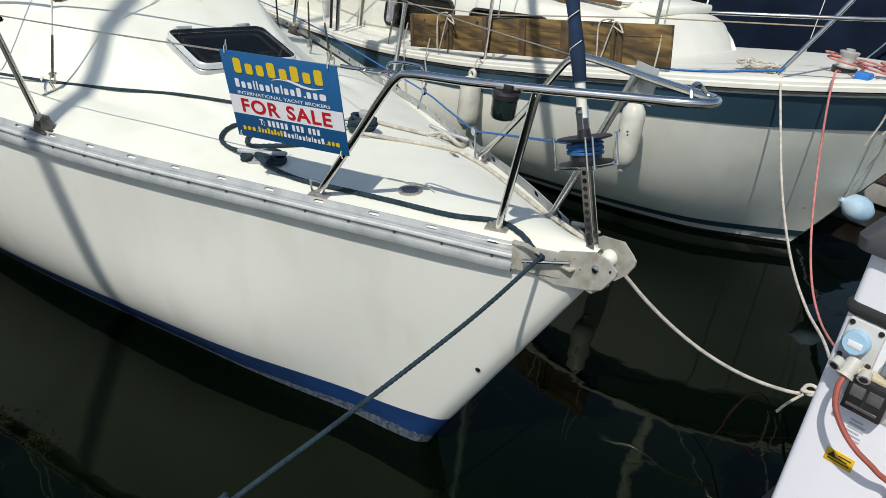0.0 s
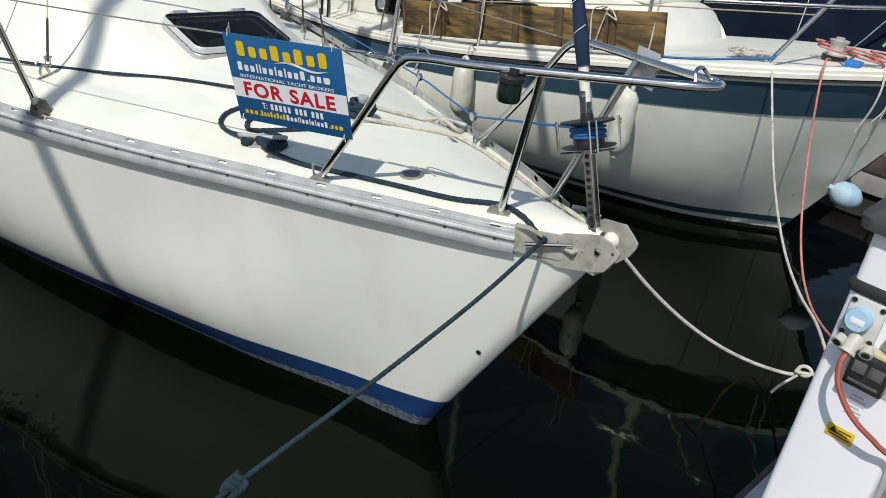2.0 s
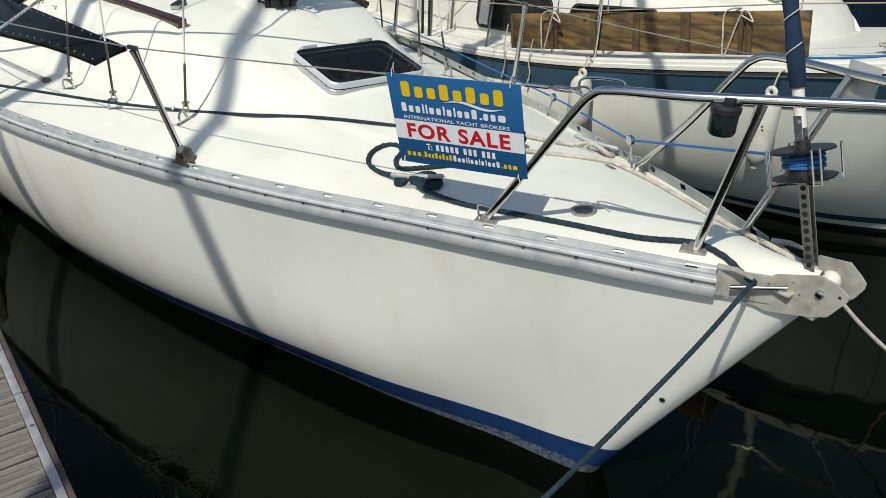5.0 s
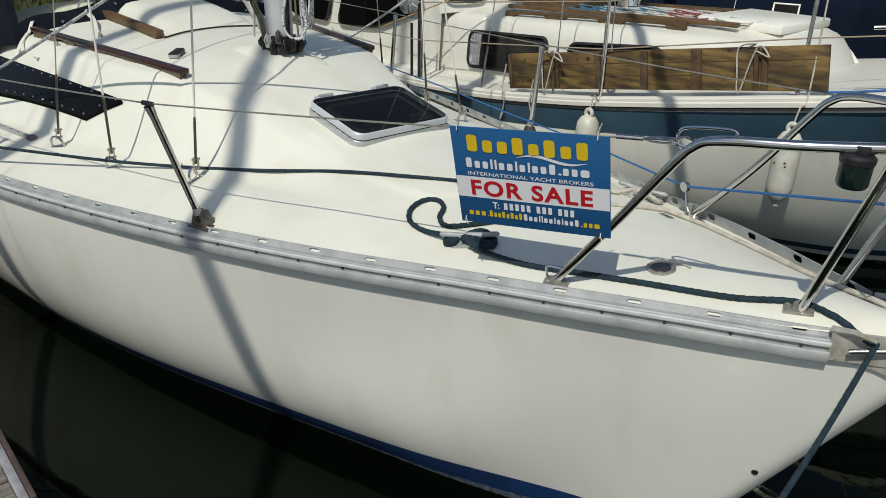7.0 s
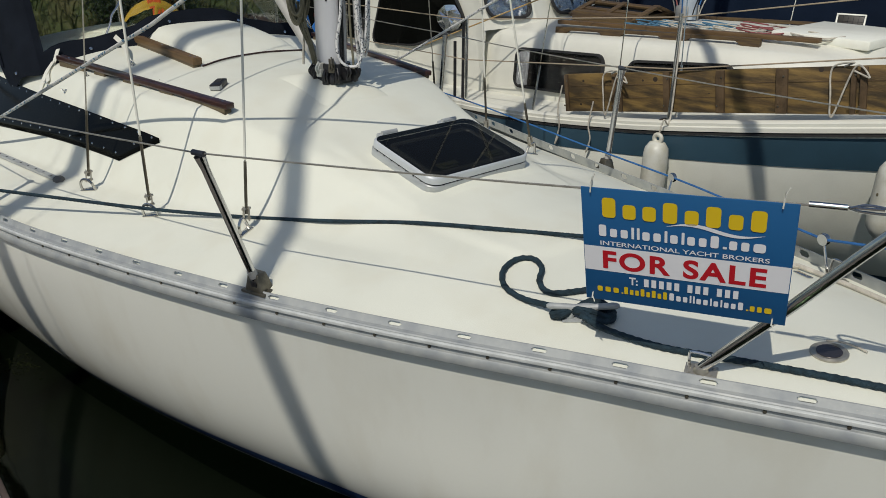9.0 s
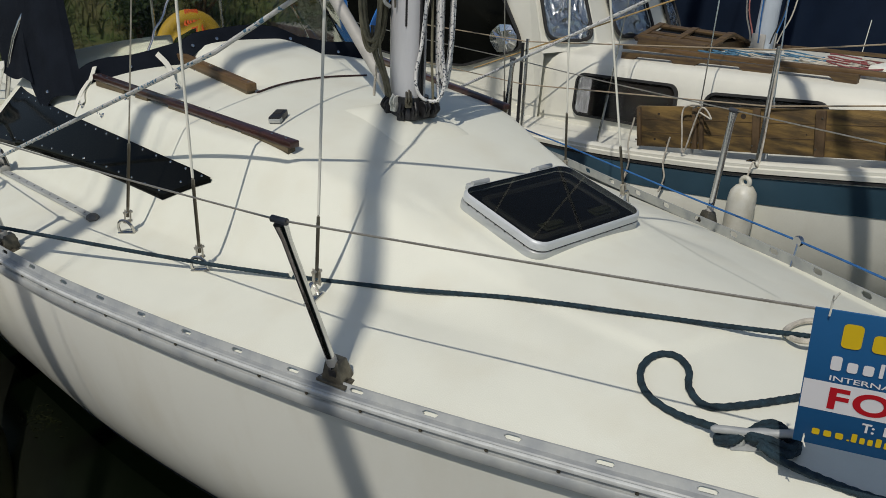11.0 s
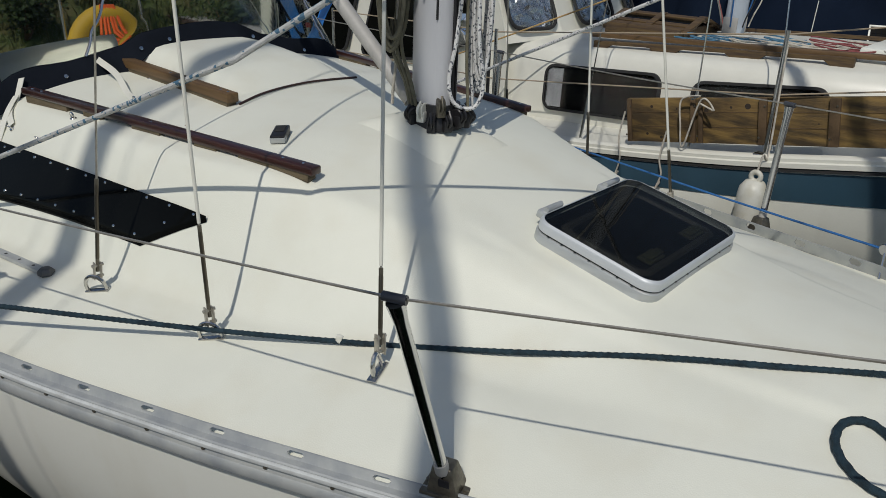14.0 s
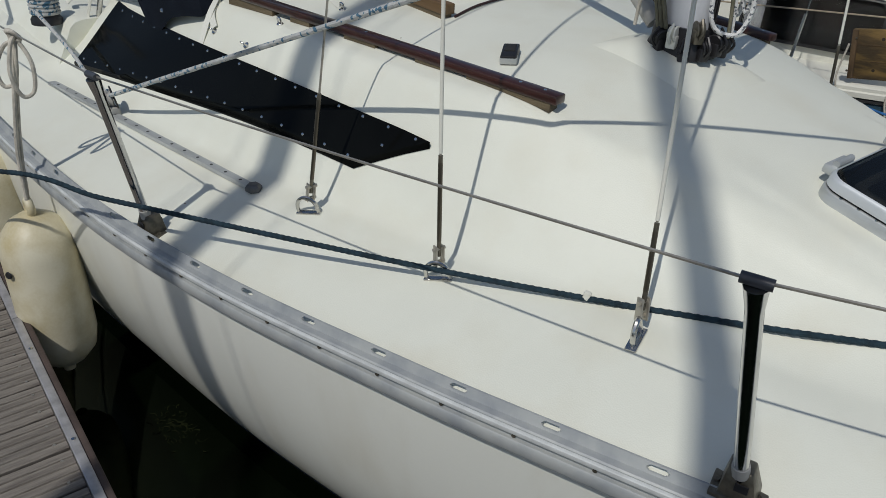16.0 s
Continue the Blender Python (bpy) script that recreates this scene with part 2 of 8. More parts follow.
def box(bm, lo, hi, bevel=0.0, m=None):
    lo, hi = Vector(lo), Vector(hi)
    r = bmesh.ops.create_cube(bm, size=1.0)
    for v in r["verts"]:
        v.co = Vector((lo[i] + (hi[i] - lo[i]) * (v.co[i] + 0.5) for i in range(3)))
    es = list({e for v in r["verts"] for e in v.link_edges})
    vs = r["verts"]
    if bevel:
        g = bmesh.ops.bevel(bm, geom=es, offset=bevel, segments=2, profile=0.5, affect="EDGES")
        vs = list({v for f in g["faces"] for v in f.verts} | {v for v in vs if v.is_valid})
    if m is not None:
        bmesh.ops.transform(bm, matrix=m, verts=vs)
    return bm


def beam(bm, a, b, w, h, bevel=0.0, up=(0, 0, 1)):
    """A bar from a to b, w wide and h high."""
    a, b = Vector(a), Vector(b)
    x = (b - a).normalized()
    y = Vector(up).cross(x).normalized()
    z = x.cross(y)
    m = Matrix((x, y, z)).transposed().to_4x4()
    m.translation = (a + b) / 2
    d = (b - a).length / 2
    return box(bm, (-d, -w / 2, -h / 2), (d, w / 2, h / 2), bevel, m)


def spline(points, per=6):
    """A smooth line through the points (Catmull-Rom)."""
    p = [Vector(q) for q in points]
    p = [2 * p[0] - p[1]] + p + [2 * p[-1] - p[-2]]
    out = []
    for i in range(1, len(p) - 2):
        for k in range(per):
            t = k / per
            a, b, c, d = p[i - 1], p[i], p[i + 1], p[i + 2]
            out.append(0.5 * (2 * b + (c - a) * t + (2 * a - 5 * b + 4 * c - d) * t * t + (3 * b - a - 3 * c + d) * t ** 3))
    return out + [p[-2]]


def tube(bm, pts, r, seg=10, twist=0.0, lobes=0, closed=False, caps=True):
    """A tube along points; r is a radius or one a point. lobes: strands of a laid rope, turned by twist a point."""
    pts = [Vector(p) for p in pts]
    n = len(pts)
    rs = r if isinstance(r, (list, tuple)) else [r] * n
    tang = []
    for i in range(n):
        a, b = (pts[i - 1], pts[(i + 1) % n]) if closed else (pts[max(i - 1, 0)], pts[min(i + 1, n - 1)])
        tang.append((b - a).normalized())
    ref = Vector((0, 0, 1)) if abs(tang[0].z) < 0.9 else Vector((1, 0, 0))
    u = (ref - tang[0] * ref.dot(tang[0])).normalized()
    rings = []
    for i in range(n):
        u = (u - tang[i] * u.dot(tang[i])).normalized()
        v = tang[i].cross(u)
        ring = []
        for k in range(seg):
            a = 2 * math.pi * k / seg
            rr = rs[i] * (1 + 0.10 * math.cos(lobes * (a + twist * i))) if lobes else rs[i]
            ring.append(bm.verts.new(pts[i] + u * (rr * math.cos(a)) + v * (rr * math.sin(a))))
        rings.append(ring)
    for i in range(n if closed else n - 1):
        a, b = rings[i], rings[(i + 1) % n]
        for k in range(seg):
            bm.faces.new((a[k], a[(k + 1) % seg], b[(k + 1) % seg], b[k]))
    if caps and not closed:
        bm.faces.new(rings[0][::-1])
        bm.faces.new(rings[-1])
    return bm


def rope(points, r, per=10, laid=True, step=None):
    """A laid rope through the points."""
    line = spline(points, per)
    step = step or (r * 0.55 if laid else r * 1.1)
    dense = [line[0]]
    for a, b in zip(line, line[1:]):
        k = max(1, int((b - a).length / step))
        dense += [a.lerp(b, (j + 1) / k) for j in range(k)]
    return tube(bmesh.new(), dense, r, 9 if laid else 8, 0.48, 3 if laid else 0)


def lathe(bm, profile, seg=20, m=None):
    """A turned solid: profile of (radius, height), bottom to top."""
    rings = []
    for rad, h in profile:
        if rad < 1e-5:
            rings.append([bm.verts.new((0, 0, h))])
        else:
            rings.append([bm.verts.new((rad * math.cos(2 * math.pi * k / seg), rad * math.sin(2 * math.pi * k / seg), h)) for k in range(seg)])
    for a, b in zip(rings, rings[1:]):
        for k in range(seg):
            k2 = (k + 1) % seg
            if len(a) == 1 and len(b) > 1:
                bm.faces.new((a[0], b[k2], b[k]))
            elif len(b) == 1 and len(a) > 1:
                bm.faces.new((a[k], a[k2], b[0]))
            elif len(a) > 1:
                bm.faces.new((a[k], a[k2], b[k2], b[k]))
    for ring in (rings[0], rings[-1]):
        if len(ring) > 1:
            bm.faces.new(ring)
    if m is not None:
        bmesh.ops.transform(bm, matrix=m, verts=[v for ring in rings for v in ring])
    return bm


def sheet(bm, rows):
    """A skin over a grid of points; returns the grid of vertices."""
    g = [[bm.verts.new(p) for p in row] for row in rows]
    for a, b in zip(g, g[1:]):
        for i in range(len(a) - 1):
            bm.faces.new((a[i], a[i + 1], b[i + 1], b[i]))
    return g


def along(table, x):
    """Smooth interpolation in a table of (x, value), x rising."""
    xs, ys = zip(*table)
    if x <= xs[0]:
        return ys[0]
    if x >= xs[-1]:
        return ys[-1]
    i = max(k for k in range(len(xs) - 1) if xs[k] <= x)
    x0, x1, y0, y1 = xs[i], xs[i + 1], ys[i], ys[i + 1]
    m0 = (y1 - ys[i - 1]) / (x1 - xs[i - 1]) if i else (y1 - y0) / (x1 - x0)
    m1 = (ys[i + 2] - y0) / (xs[i + 2] - x0) if i + 2 < len(xs) else (y1 - y0) / (x1 - x0)
    h = x1 - x0
    t = (x - x0) / h
    return (2 * t**3 - 3 * t * t + 1) * y0 + (t**3 - 2 * t * t + t) * h * m0 + (3 * t * t - 2 * t**3) * y1 + (t**3 - t * t) * h * m1


def ease(a, b, x):
    t = min(1, max(0, (x - a) / (b - a)))
    return t * t * (3 - 2 * t)


def orient(at, z, x=(1, 0, 0)):
    """A frame at a place, its z along the given way and its x near the other."""
    z = Vector(z).normalized()
    y = z.cross(Vector(x)).normalized()
    m = Matrix((y.cross(z), y, z)).transposed().to_4x4()
    m.translation = Vector(at)
    return m


# ---- the water and the pontoons ----
bm = bmesh.new()
bmesh.ops.create_grid(bm, x_segments=2, y_segments=2, size=400)
water = single("water", bm, WATER, "dark green still harbour water", "water", kind="structure")

# ---- the yacht: its lines ----
BEAM = [(-7.6, 1.12), (-6.5, 1.36), (-5.5, 1.45), (-4.5, 1.46), (-3.5, 1.385), (-2.9, 1.275), (-2.3, 1.105), (-2.0, 1.01), (-1.7, 0.91), (-1.4, 0.79), (-1.1, 0.66), (-0.8, 0.53), (-0.5, 0.41), (-0.2, 0.28), (0.1, 0.155), (0.25, 0.085), (0.38, 0.03)]
SHEER = [(-7.6, 0.90), (-5, 0.87), (-4, 0.865), (-3, 0.875), (-2.3, 0.895), (-1.7, 0.925), (-1.1, 0.955), (-0.5, 1.0), (0.1, 1.045), (0.4, 1.07)]
WATERLINE = [(-7.2, 0.67), (-6, 1.17), (-5, 1.26), (-4.3, 1.22), (-3.7, 1.13), (-3.15, 1.04), (-2.55, 0.89), (-1.98, 0.705), (-1.4, 0.491), (-0.94, 0.325), (-0.5, 0.135), (-0.21, 0.012)]


PORT = [(-7.6, 0.0), (-1.8, 0.0), (-1.3, 0.045), (-0.8, 0.055), (-0.2, 0.055), (0.05, 0.03), (0.33, 0.0)]


def half_beam(x, side):
    """Half the deck's width: a little fuller on the port bow."""
    return along(BEAM, x) + (along(PORT, x) if side > 0 else 0.0)


def hull_at(s, v, side):
    """A place on the topsides: s from stem 0 to stern 1, v from deck 0 to waterline 1 and below."""
    xd, xw = 0.38 - 7.98 * s, -0.21 - 6.99 * s
    zd = along(SHEER, xd) - 0.035
    nose = 0.026 * math.sqrt(min(1, s / 0.006)) * (1 - ease(0.01, 0.06, s))
    blunt = math.sqrt(min(1, s / 0.003))
    yd, yw = (half_beam(xd, side) - 0.012) * blunt + 0.5 * nose, along(WATERLINE, xw) * blunt + nose
    bulge = 0.05 * ease(0.02, 0.5, s) * 4 * v * (1 - v) + 0.012 * 4 * v * (1 - v) * min(1, s * 20)
    bulge += (0.04 + 0.022 * ease(0.06, 0.12, s) * (1 - ease(0.16, 0.26, s))) * ease(0.03, 0.16, s) * (1 - 0.7 * ease(0.25, 0.5, s)) * 9.48 * min(v, 1) ** 3 * max(0, 1 - v)
    if v <= 1:
        return Vector((xd + (xw - xd) * v, side * (yd + (yw - yd) * v + bulge), zd * (1 - v)))
    d = v - 1
    return Vector((xw - 0.3 * d * (1 - s), side * max(0.0, yw * (1 - 0.5 * d) - 0.25 * d * d), -0.9 * d))


def roof(x, y):
    """Height of the deck and coachroof at a place of the plan."""
    y = abs(y)
    hb = max(0.03, along(BEAM, x))
    base = along(SHEER, x) + 0.006 + (0.05 + 0.135 * ease(-0.3, -2.2, x)) * (1 - min(1, y / hb) ** 2)
    high = along(ROOF_H, x)
    top, foot = along(ROOF_TOP, x), along(ROOF_FOOT, x)
    fall = min(1, max(0, (y - top) / (foot - top)))
    # the moulded centre panel of the foredeck, chamfered at its edges, and the plinth under the hatch
    inside = min(0.29 + 0.183 * (-1.17 - x) - y, -1.08 - 0.27 * y - x)
    panel = 0.011 * min(1, max(0, inside / 0.035)) * (1 - ease(-1.9, -2.4, x))
    plinth = 0.006 * min(1, max(0, min(-1.605 - x, 0.335 - y) / 0.02)) * (1 - ease(-2.06, -2.2, x))
    flat = 0.02 * ease(-1.2, -1.5, x) * (1 - ease(-2.08, -2.4, x)) * (1 - ease(0.18, 0.46, y))
    hollow = 0.03 * math.exp(-((x + 1.83) / 0.25) ** 2 - ((y - 0.53) / 0.12) ** 2)
    return base + panel + plinth - flat - hollow + high * (1 - 0.75 * fall - 0.25 * ease(0, 1, fall)) - (0.035 * high / 0.4) * (min(y, top) / max(top, 0.05)) ** 2


ROOF_H = [(-6, 0.0), (-4.74, 0.0), (-4.63, 0.30), (-4.4, 0.315), (-3.6, 0.31), (-3.0, 0.29), (-2.6, 0.265), (-2.3, 0.19), (-2.0, 0.115), (-1.65, 0.05), (-1.3, 0.02), (-1.0, 0.0), (0.4, 0.0)]
ROOF_TOP = [(-6, 0.8), (-4.5, 0.77), (-3.6, 0.74), (-2.9, 0.65), (-2.5, 0.53), (-2.0, 0.36), (-1.5, 0.2), (-1.0, 0.1), (0.4, 0.02)]
ROOF_FOOT = [(-6, 1.2), (-4.5, 1.12), (-3.6, 1.0), (-2.9, 0.87), (-2.5, 0.79), (-2.0, 0.66), (-1.5, 0.5), (-1.0, 0.35), (0.4, 0.2)]


def deck_way(x, y, d=0.01):
    return Vector((roof(x - d, y) - roof(x + d, y), roof(x, y - d) - roof(x, y + d), 2 * d)).normalized()


def on_deck(x, y, up=0.0):
    return Vector((x, y, roof(x, y) + up))


yacht = thing("sailing_yacht", "white sailing yacht moored bow to the walkway", "boat", (-3, 0, 0))
bm = bmesh.new()
for side in (-1, 1):
    sheet(bm, [[hull_at((i / 90) ** 2, v / 16, side) for v in range(0, 23)] for i in range(91)])
bmesh.ops.remove_doubles(bm, verts=bm.verts[:], dist=0.004)
hull = part("hull", bm, GEL, yacht, "glossy white gelcoat topsides")
bm = bmesh.new()
rows = []
for i in range(460):
    x = 0.37 - 6.6 * (i / 459) ** 1.15
    hb = along(BEAM, x) - 0.014
    hp = half_beam(x, 1) - 0.014
    across = [(hb if k < 0 else hp) * k / 64 for k in range(-64, 65)]
    rows.append([Vector((x, y, roof(x, y))) for y in across])
sheet(bm, rows)
deck = part("deck", bm, DECK, yacht, "cream moulded deck and coachroof with faint dirt")


BOOT_Z = [(-7, 0.045), (-3, 0.066), (-2, 0.104), (-1.5, 0.122), (-1.0, 0.132), (-0.5, 0.142), (-0.2, 0.18)]


def boot_top(s):
    return 1 - along(BOOT_Z, -0.21 - 6.99 * s) / (along(SHEER, 0.38 - 7.98 * s) - 0.035)


bm = bmesh.new()
for side in (-1, 1):
    rows = []
    for i in range(90):
        s = (i / 89) ** 2
        v0 = boot_top(s)
        row = []
        for k in range(6):
            p = hull_at(s, v0 + (1.06 - v0) * k / 5, side)
            row.append(p + Vector((0.004, side * 0.004, 0)))
        rows.append(row)
    sheet(bm, rows)
part("boot_stripe", bm, BOOT, hull, "royal blue waterline stripe")
bm = bmesh.new()
for side in (-1, 1):
    rng = random.Random(5)
    rows = []
    for i in range(240):
        s = (i / 239) ** 1.8
        h = 0.984 - 0.036 * ease(0.16, 0.02, s) + rng.uniform(-0.006, 0.005) + 0.006 * noise.noise(Vector((s * 60, 3, 0)))
        rows.append([hull_at(s, v, side) + Vector((0.007, side * 0.007, 0)) for v in (h, 1.02, 1.1)])
    sheet(bm, rows)
part("weed_line", bm, SLIME, hull, "pale grey scum and weed at the waterline")


# ---- toe rail: a slotted web over a ribbed strip, bolted along the deck edge ----
def rail_line(x, side, out=0.0, up=0.0):
    d = 0.02
    t = Vector((2 * d, side * (half_beam(x + d, side) - half_beam(x - d, side)), 0)).normalized()
    n = Vector((t.y, -t.x, 0)) * (1 if side < 0 else -1)
    return Vector((x, side * half_beam(x, side), along(SHEER, x))) + n * out + Vector((0, 0, up)), t, n


def rail_strip(section, x0, x1, side, steps):
    """Sweeps a section of (out, up) points along the deck edge."""
    bm = bmesh.new()
    rows = []
    for i in range(steps + 1):
        x = x0 + (x1 - x0) * i / steps
        rows.append([rail_line(x, side, o, u)[0] for o, u in section])
    sheet(bm, rows)
    return bm


for side in (-1, 1):
    # the lower ribbed strip on the hull side, a bright rib over a groove and a second rib
    bm = rail_strip([(-0.014, 0.004), (0.006, 0.004), (0.009, 0.001), (0.009, -0.016), (0.005, -0.018), (0.005, -0.028), (0.012, -0.029), (0.015, -0.033), (0.0155, -0.055), (0.0125, -0.0605), (0.002, -0.063), (-0.014, -0.063)], 0.16, -6.9, side, 120)
    strip = part("toe_rail", bm, RAIL, yacht, "grey slotted aluminium toe rail along the deck edge")
    bm = rail_strip([(0.0085, -0.0015), (0.012, -0.0015), (0.0152, -0.004), (0.016, -0.009), (0.0152, -0.013), (0.012, -0.0155), (0.0085, -0.0155)], 0.158, -6.9, side, 120)
    part("bright_rib", bm, RIB, strip, "bright rounded rubbing strip")
    # the upright web with real slots: bars between them, a bottom and a top bar
    bm = bmesh.new()

    def web_piece(xa, xb, ua, ub, bm=bm, side=side):
        k = max(1, int(abs(xb - xa) / 0.06))
        ring = []
        for j in range(k + 1):
            x = xa + (xb - xa) * j / k
            lean = lambda u: -0.012 - 0.35 * u
            tall = 1.5 if side > 0 else 0.74
            ring.append([bm.verts.new(rail_line(x, side, lean(u) + o, u * tall)[0]) for o, u in ((0, ua), (0.004, ua), (0.004, ub), (0, ub))])
        for a, b in zip(ring, ring[1:]):
            for q in range(4):
                bm.faces.new((a[q], a[(q + 1) % 4], b[(q + 1) % 4], b[q]))
        bm.faces.new(ring[0])
        bm.faces.new(ring[-1])

    web_piece(0.16, -6.9, 0.002, 0.0108)
    web_piece(0.16, -6.9, 0.0262, 0.031)
    x = 0.16
    pitch = 0.191
    slot_x = [0.09 - pitch * k for k in range(36)]
    for sx in slot_x:
        web_piece(x, sx + 0.019, 0.0103, 0.0267)
        for end in (-1, 1):
            # rounded ends of the slot
            for j in range(2):
                web_piece(sx + end * (0.019 - 0.0025 * j), sx + end * (0.0165 - 0.0025 * j), 0.0103, 0.0158 - 0.003 * j)
                web_piece(sx + end * (0.019 - 0.0025 * j), sx + end * (0.0165 - 0.0025 * j), 0.0212 + 0.003 * j, 0.0267)
        x = sx - 0.019
    web_piece(x, -6.9, 0.0103, 0.0267)
    part("web", bm, RAIL, strip)
    bm = bmesh.new()
    for k in range(44):
        p, t, n = rail_line(0.1 - 0.155 * k, side, 0.0055, -0.0225)
        lathe(bm, [(0.0, -0.001), (0.0045, -0.001), (0.0045, 0.004), (0.0, 0.005)], 8, orient(p, n, t))
    tagged(part("screw_strip", bm, SOCKET, strip), kind="stuff")

# ---- pontoons ----
bm = bmesh.new()
box(bm, (-16, -2.93, 0.02), (0.925, -1.64, 0.335), 0.01)
finger = single("finger_pontoon", bm, CONC, "grey finger pontoon with timber decking", "pontoon", kind="structure")
bm = bmesh.new()
box(bm, (0.955, -14, 0.02), (3.4, 14, 0.335), 0.01)
walkway = single("walkway", bm, CONC, "main walkway pontoon with timber decking", "pontoon", kind="structure")

# ---- the second boat ----
BEAM2 = [(-8, 0.9), (-6.5, 1.2), (-5, 1.28), (-3.5, 1.31), (-2.5, 1.31), (-1.5, 1.27), (-0.8, 1.13), (-0.3, 0.88), (0.05, 0.55), (0.3, 0.26), (0.5, 0.03)]
SHEER2 = [(-8, 0.62), (-5, 0.63), (-3.5, 0.685), (-2.5, 0.80), (-1.8, 0.92), (-1.0, 1.065), (-0.3, 1.175), (0.5, 1.29)]
WATER2 = [(-7.2, 0.3), (-6, 0.85), (-4.5, 1.1), (-3, 1.05), (-1.85, 0.83), (-0.88, 0.48), (-0.5, 0.2), (-0.3, 0.02)]
MID2 = 3.4


def hull2_at(s, v, side):
    xd, xw = 0.5 - 8.5 * s, -0.3 - 6.9 * s
    zd = along(SHEER2, xd)
    yd, yw = along(BEAM2, xd), along(WATER2, xw)
    if v > 1:
        return Vector((xw, MID2 + side * yw * (1 - 0.6 * (v - 1)), -(v - 1)))
    bulge = 0.13 * math.sin(math.pi * v ** 0.85) * ease(-0.03, 0.07, s) + 0.06 * ease(0.0, 0.12, s) * 9.48 * v ** 3 * (1 - v)
    return Vector((xd + (xw - xd) * v, MID2 + side * (yd + (yw - yd) * v + bulge * (0.6 + 0.4 * v)), zd * (1 - v)))


cruiser = thing("motor_sailer", "white and navy pilothouse yacht moored alongside", "boat", (-3, 3.4, 0))


def hull2_band(v0, v1, out, n=8):
    bm = bmesh.new()
    for side in (-1, 1):
        rows = []
        for i in range(70):
            s = (i / 69) ** 1.25
            rows.append([hull2_at(s, v0 + (v1 - v0) * k / n, side) + Vector((out, side * out, 0)) for k in range(n + 1)])
        sheet(bm, rows)
    return bm


hull2 = part("hull", hull2_band(0, 1.25, 0, 24), HULL2, cruiser, "grey-white topsides with streaks")
part("sheer_band", hull2_band(0.035, 0.215, 0.004), HULL2B, hull2, "dark navy band below the rail")
part("boot_band", hull2_band(0.893, 0.935, 0.004, 3), HULL2B, hull2, "thin navy line above the water")
part("antifouling", hull2_band(0.975, 1.1, 0.004, 4), BLACK, hull2, "black antifouling")

# ---- stem fitting ----
STEMM = mat("stained_alloy", (0.50, 0.49, 0.43), 0.48, 0.25, vary=0.3, scale=18, grain=0.15, grain_scale=120, color2=(0.34, 0.33, 0.28))
weather(STEMM, 40.0, 0.25, 0.22, (0.16, 0.13, 0.08), (0.24, 0.21, 0.14), 0.8, (22, 22, 16))
bm = bmesh.new()
for side, cut in ((-1, ((0.20, 1.072, 1.0), (0.262, 1.076, 0.992), (0.285, 1.098, 0.985), (0.385, 1.13, 1.008), (0.43, 1.125, 1.03), (0.466, 1.105, 1.092))), (1, ((0.20, 1.08, 1.02), (0.285, 1.10, 1.02), (0.335, 1.14, 1.02), (0.415, 1.155, 1.028), (0.45, 1.13, 1.066), (0.466, 1.115, 1.10)))):
    # a cheek plate: columns of top and foot, with thickness
    ring = []
    for x, top_z, low_z in cut:
        y = side * max(0.047, along(BEAM, x) + 0.004)
        ring.append([bm.verts.new(p) for p in ((x, y, top_z), (x, y, low_z), (x, y - side * 0.008, low_z), (x, y - side * 0.008, top_z))])
    for a, b in zip(ring, ring[1:]):
        for k in range(4):
            bm.faces.new((a[k], a[(k + 1) % 4], b[(k + 1) % 4], b[k]))
    bm.faces.new(ring[0])
    bm.faces.new(ring[-1])
box(bm, (0.36, -0.045, 1.0), (0.40, 0.045, 1.03), 0.004)
box(bm, (0.16, -0.085, 1.054), (0.34, 0.085, 1.062), 0.002)
stem = part("stem_fitting", bm, STEMM, yacht, "dull cast alloy stemhead fitting with fairleads")
for side in (-1, 1):
    bm = bmesh.new()
    lathe(bm, [(0.0, 0), (0.012, 0), (0.012, 0.006), (0.007, 0.009), (0.0, 0.009)], 6, orient((0.398, side * 0.048, 1.085), (0, side, 0)))
    part("bolt", bm, STEEL, stem)
    for x, z in ((0.447, 1.098), (0.305, 1.092)):
        part("bolt", lathe(bmesh.new(), [(0.0, 0), (0.005, 0), (0.004, 0.002), (0, 0.003)], 8, orient((x, side * 0.048, z), (0, side, 0))), STEEL, stem)
    # side fairlead: a rounded slot plate with a lip
    bm = bmesh.new()
    pa, _, na = rail_line(0.155, side, 0.010, 0)
    pb, _, nb = rail_line(0.30, side, 0.006, 0)
    v = [pa + Vector((0, 0, -0.05)), pb + Vector((0, 0, -0.05)), pb + Vector((0, 0, 0.03)), pa + Vector((0, 0, 0.03))]
    f0 = [bm.verts.new(p) for p in v]
    f1 = [bm.verts.new(p - na * 0.01) for p in v]
    bm.faces.new(f0)
    bm.faces.new(f1[::-1])
    for i in range(4):
        bm.faces.new((f0[i], f0[(i + 1) % 4], f1[(i + 1) % 4], f1[i]))
    horn = [pa + Vector((0.0, 0, 0.03)) - na * 0.012, pa + Vector((0.05, 0, 0.044)) - na * 0.008, pa + Vector((0.1, 0, 0.042)) - na * 0.004]
    tube(bm, horn, [0.011, 0.009, 0.004], 8)
    lead = part("fairlead", bm, STEMM, stem, "worn alloy rope fairlead")
    part("wear_bar", tube(bmesh.new(), [pa + Vector((0.045, 0, -0.004)) + na * 0.004, pb + Vector((0.02, 0, 0.014)) + na * 0.005], 0.0065, 10), STEEL, lead, "bright steel wear bar")
bm = bmesh.new()
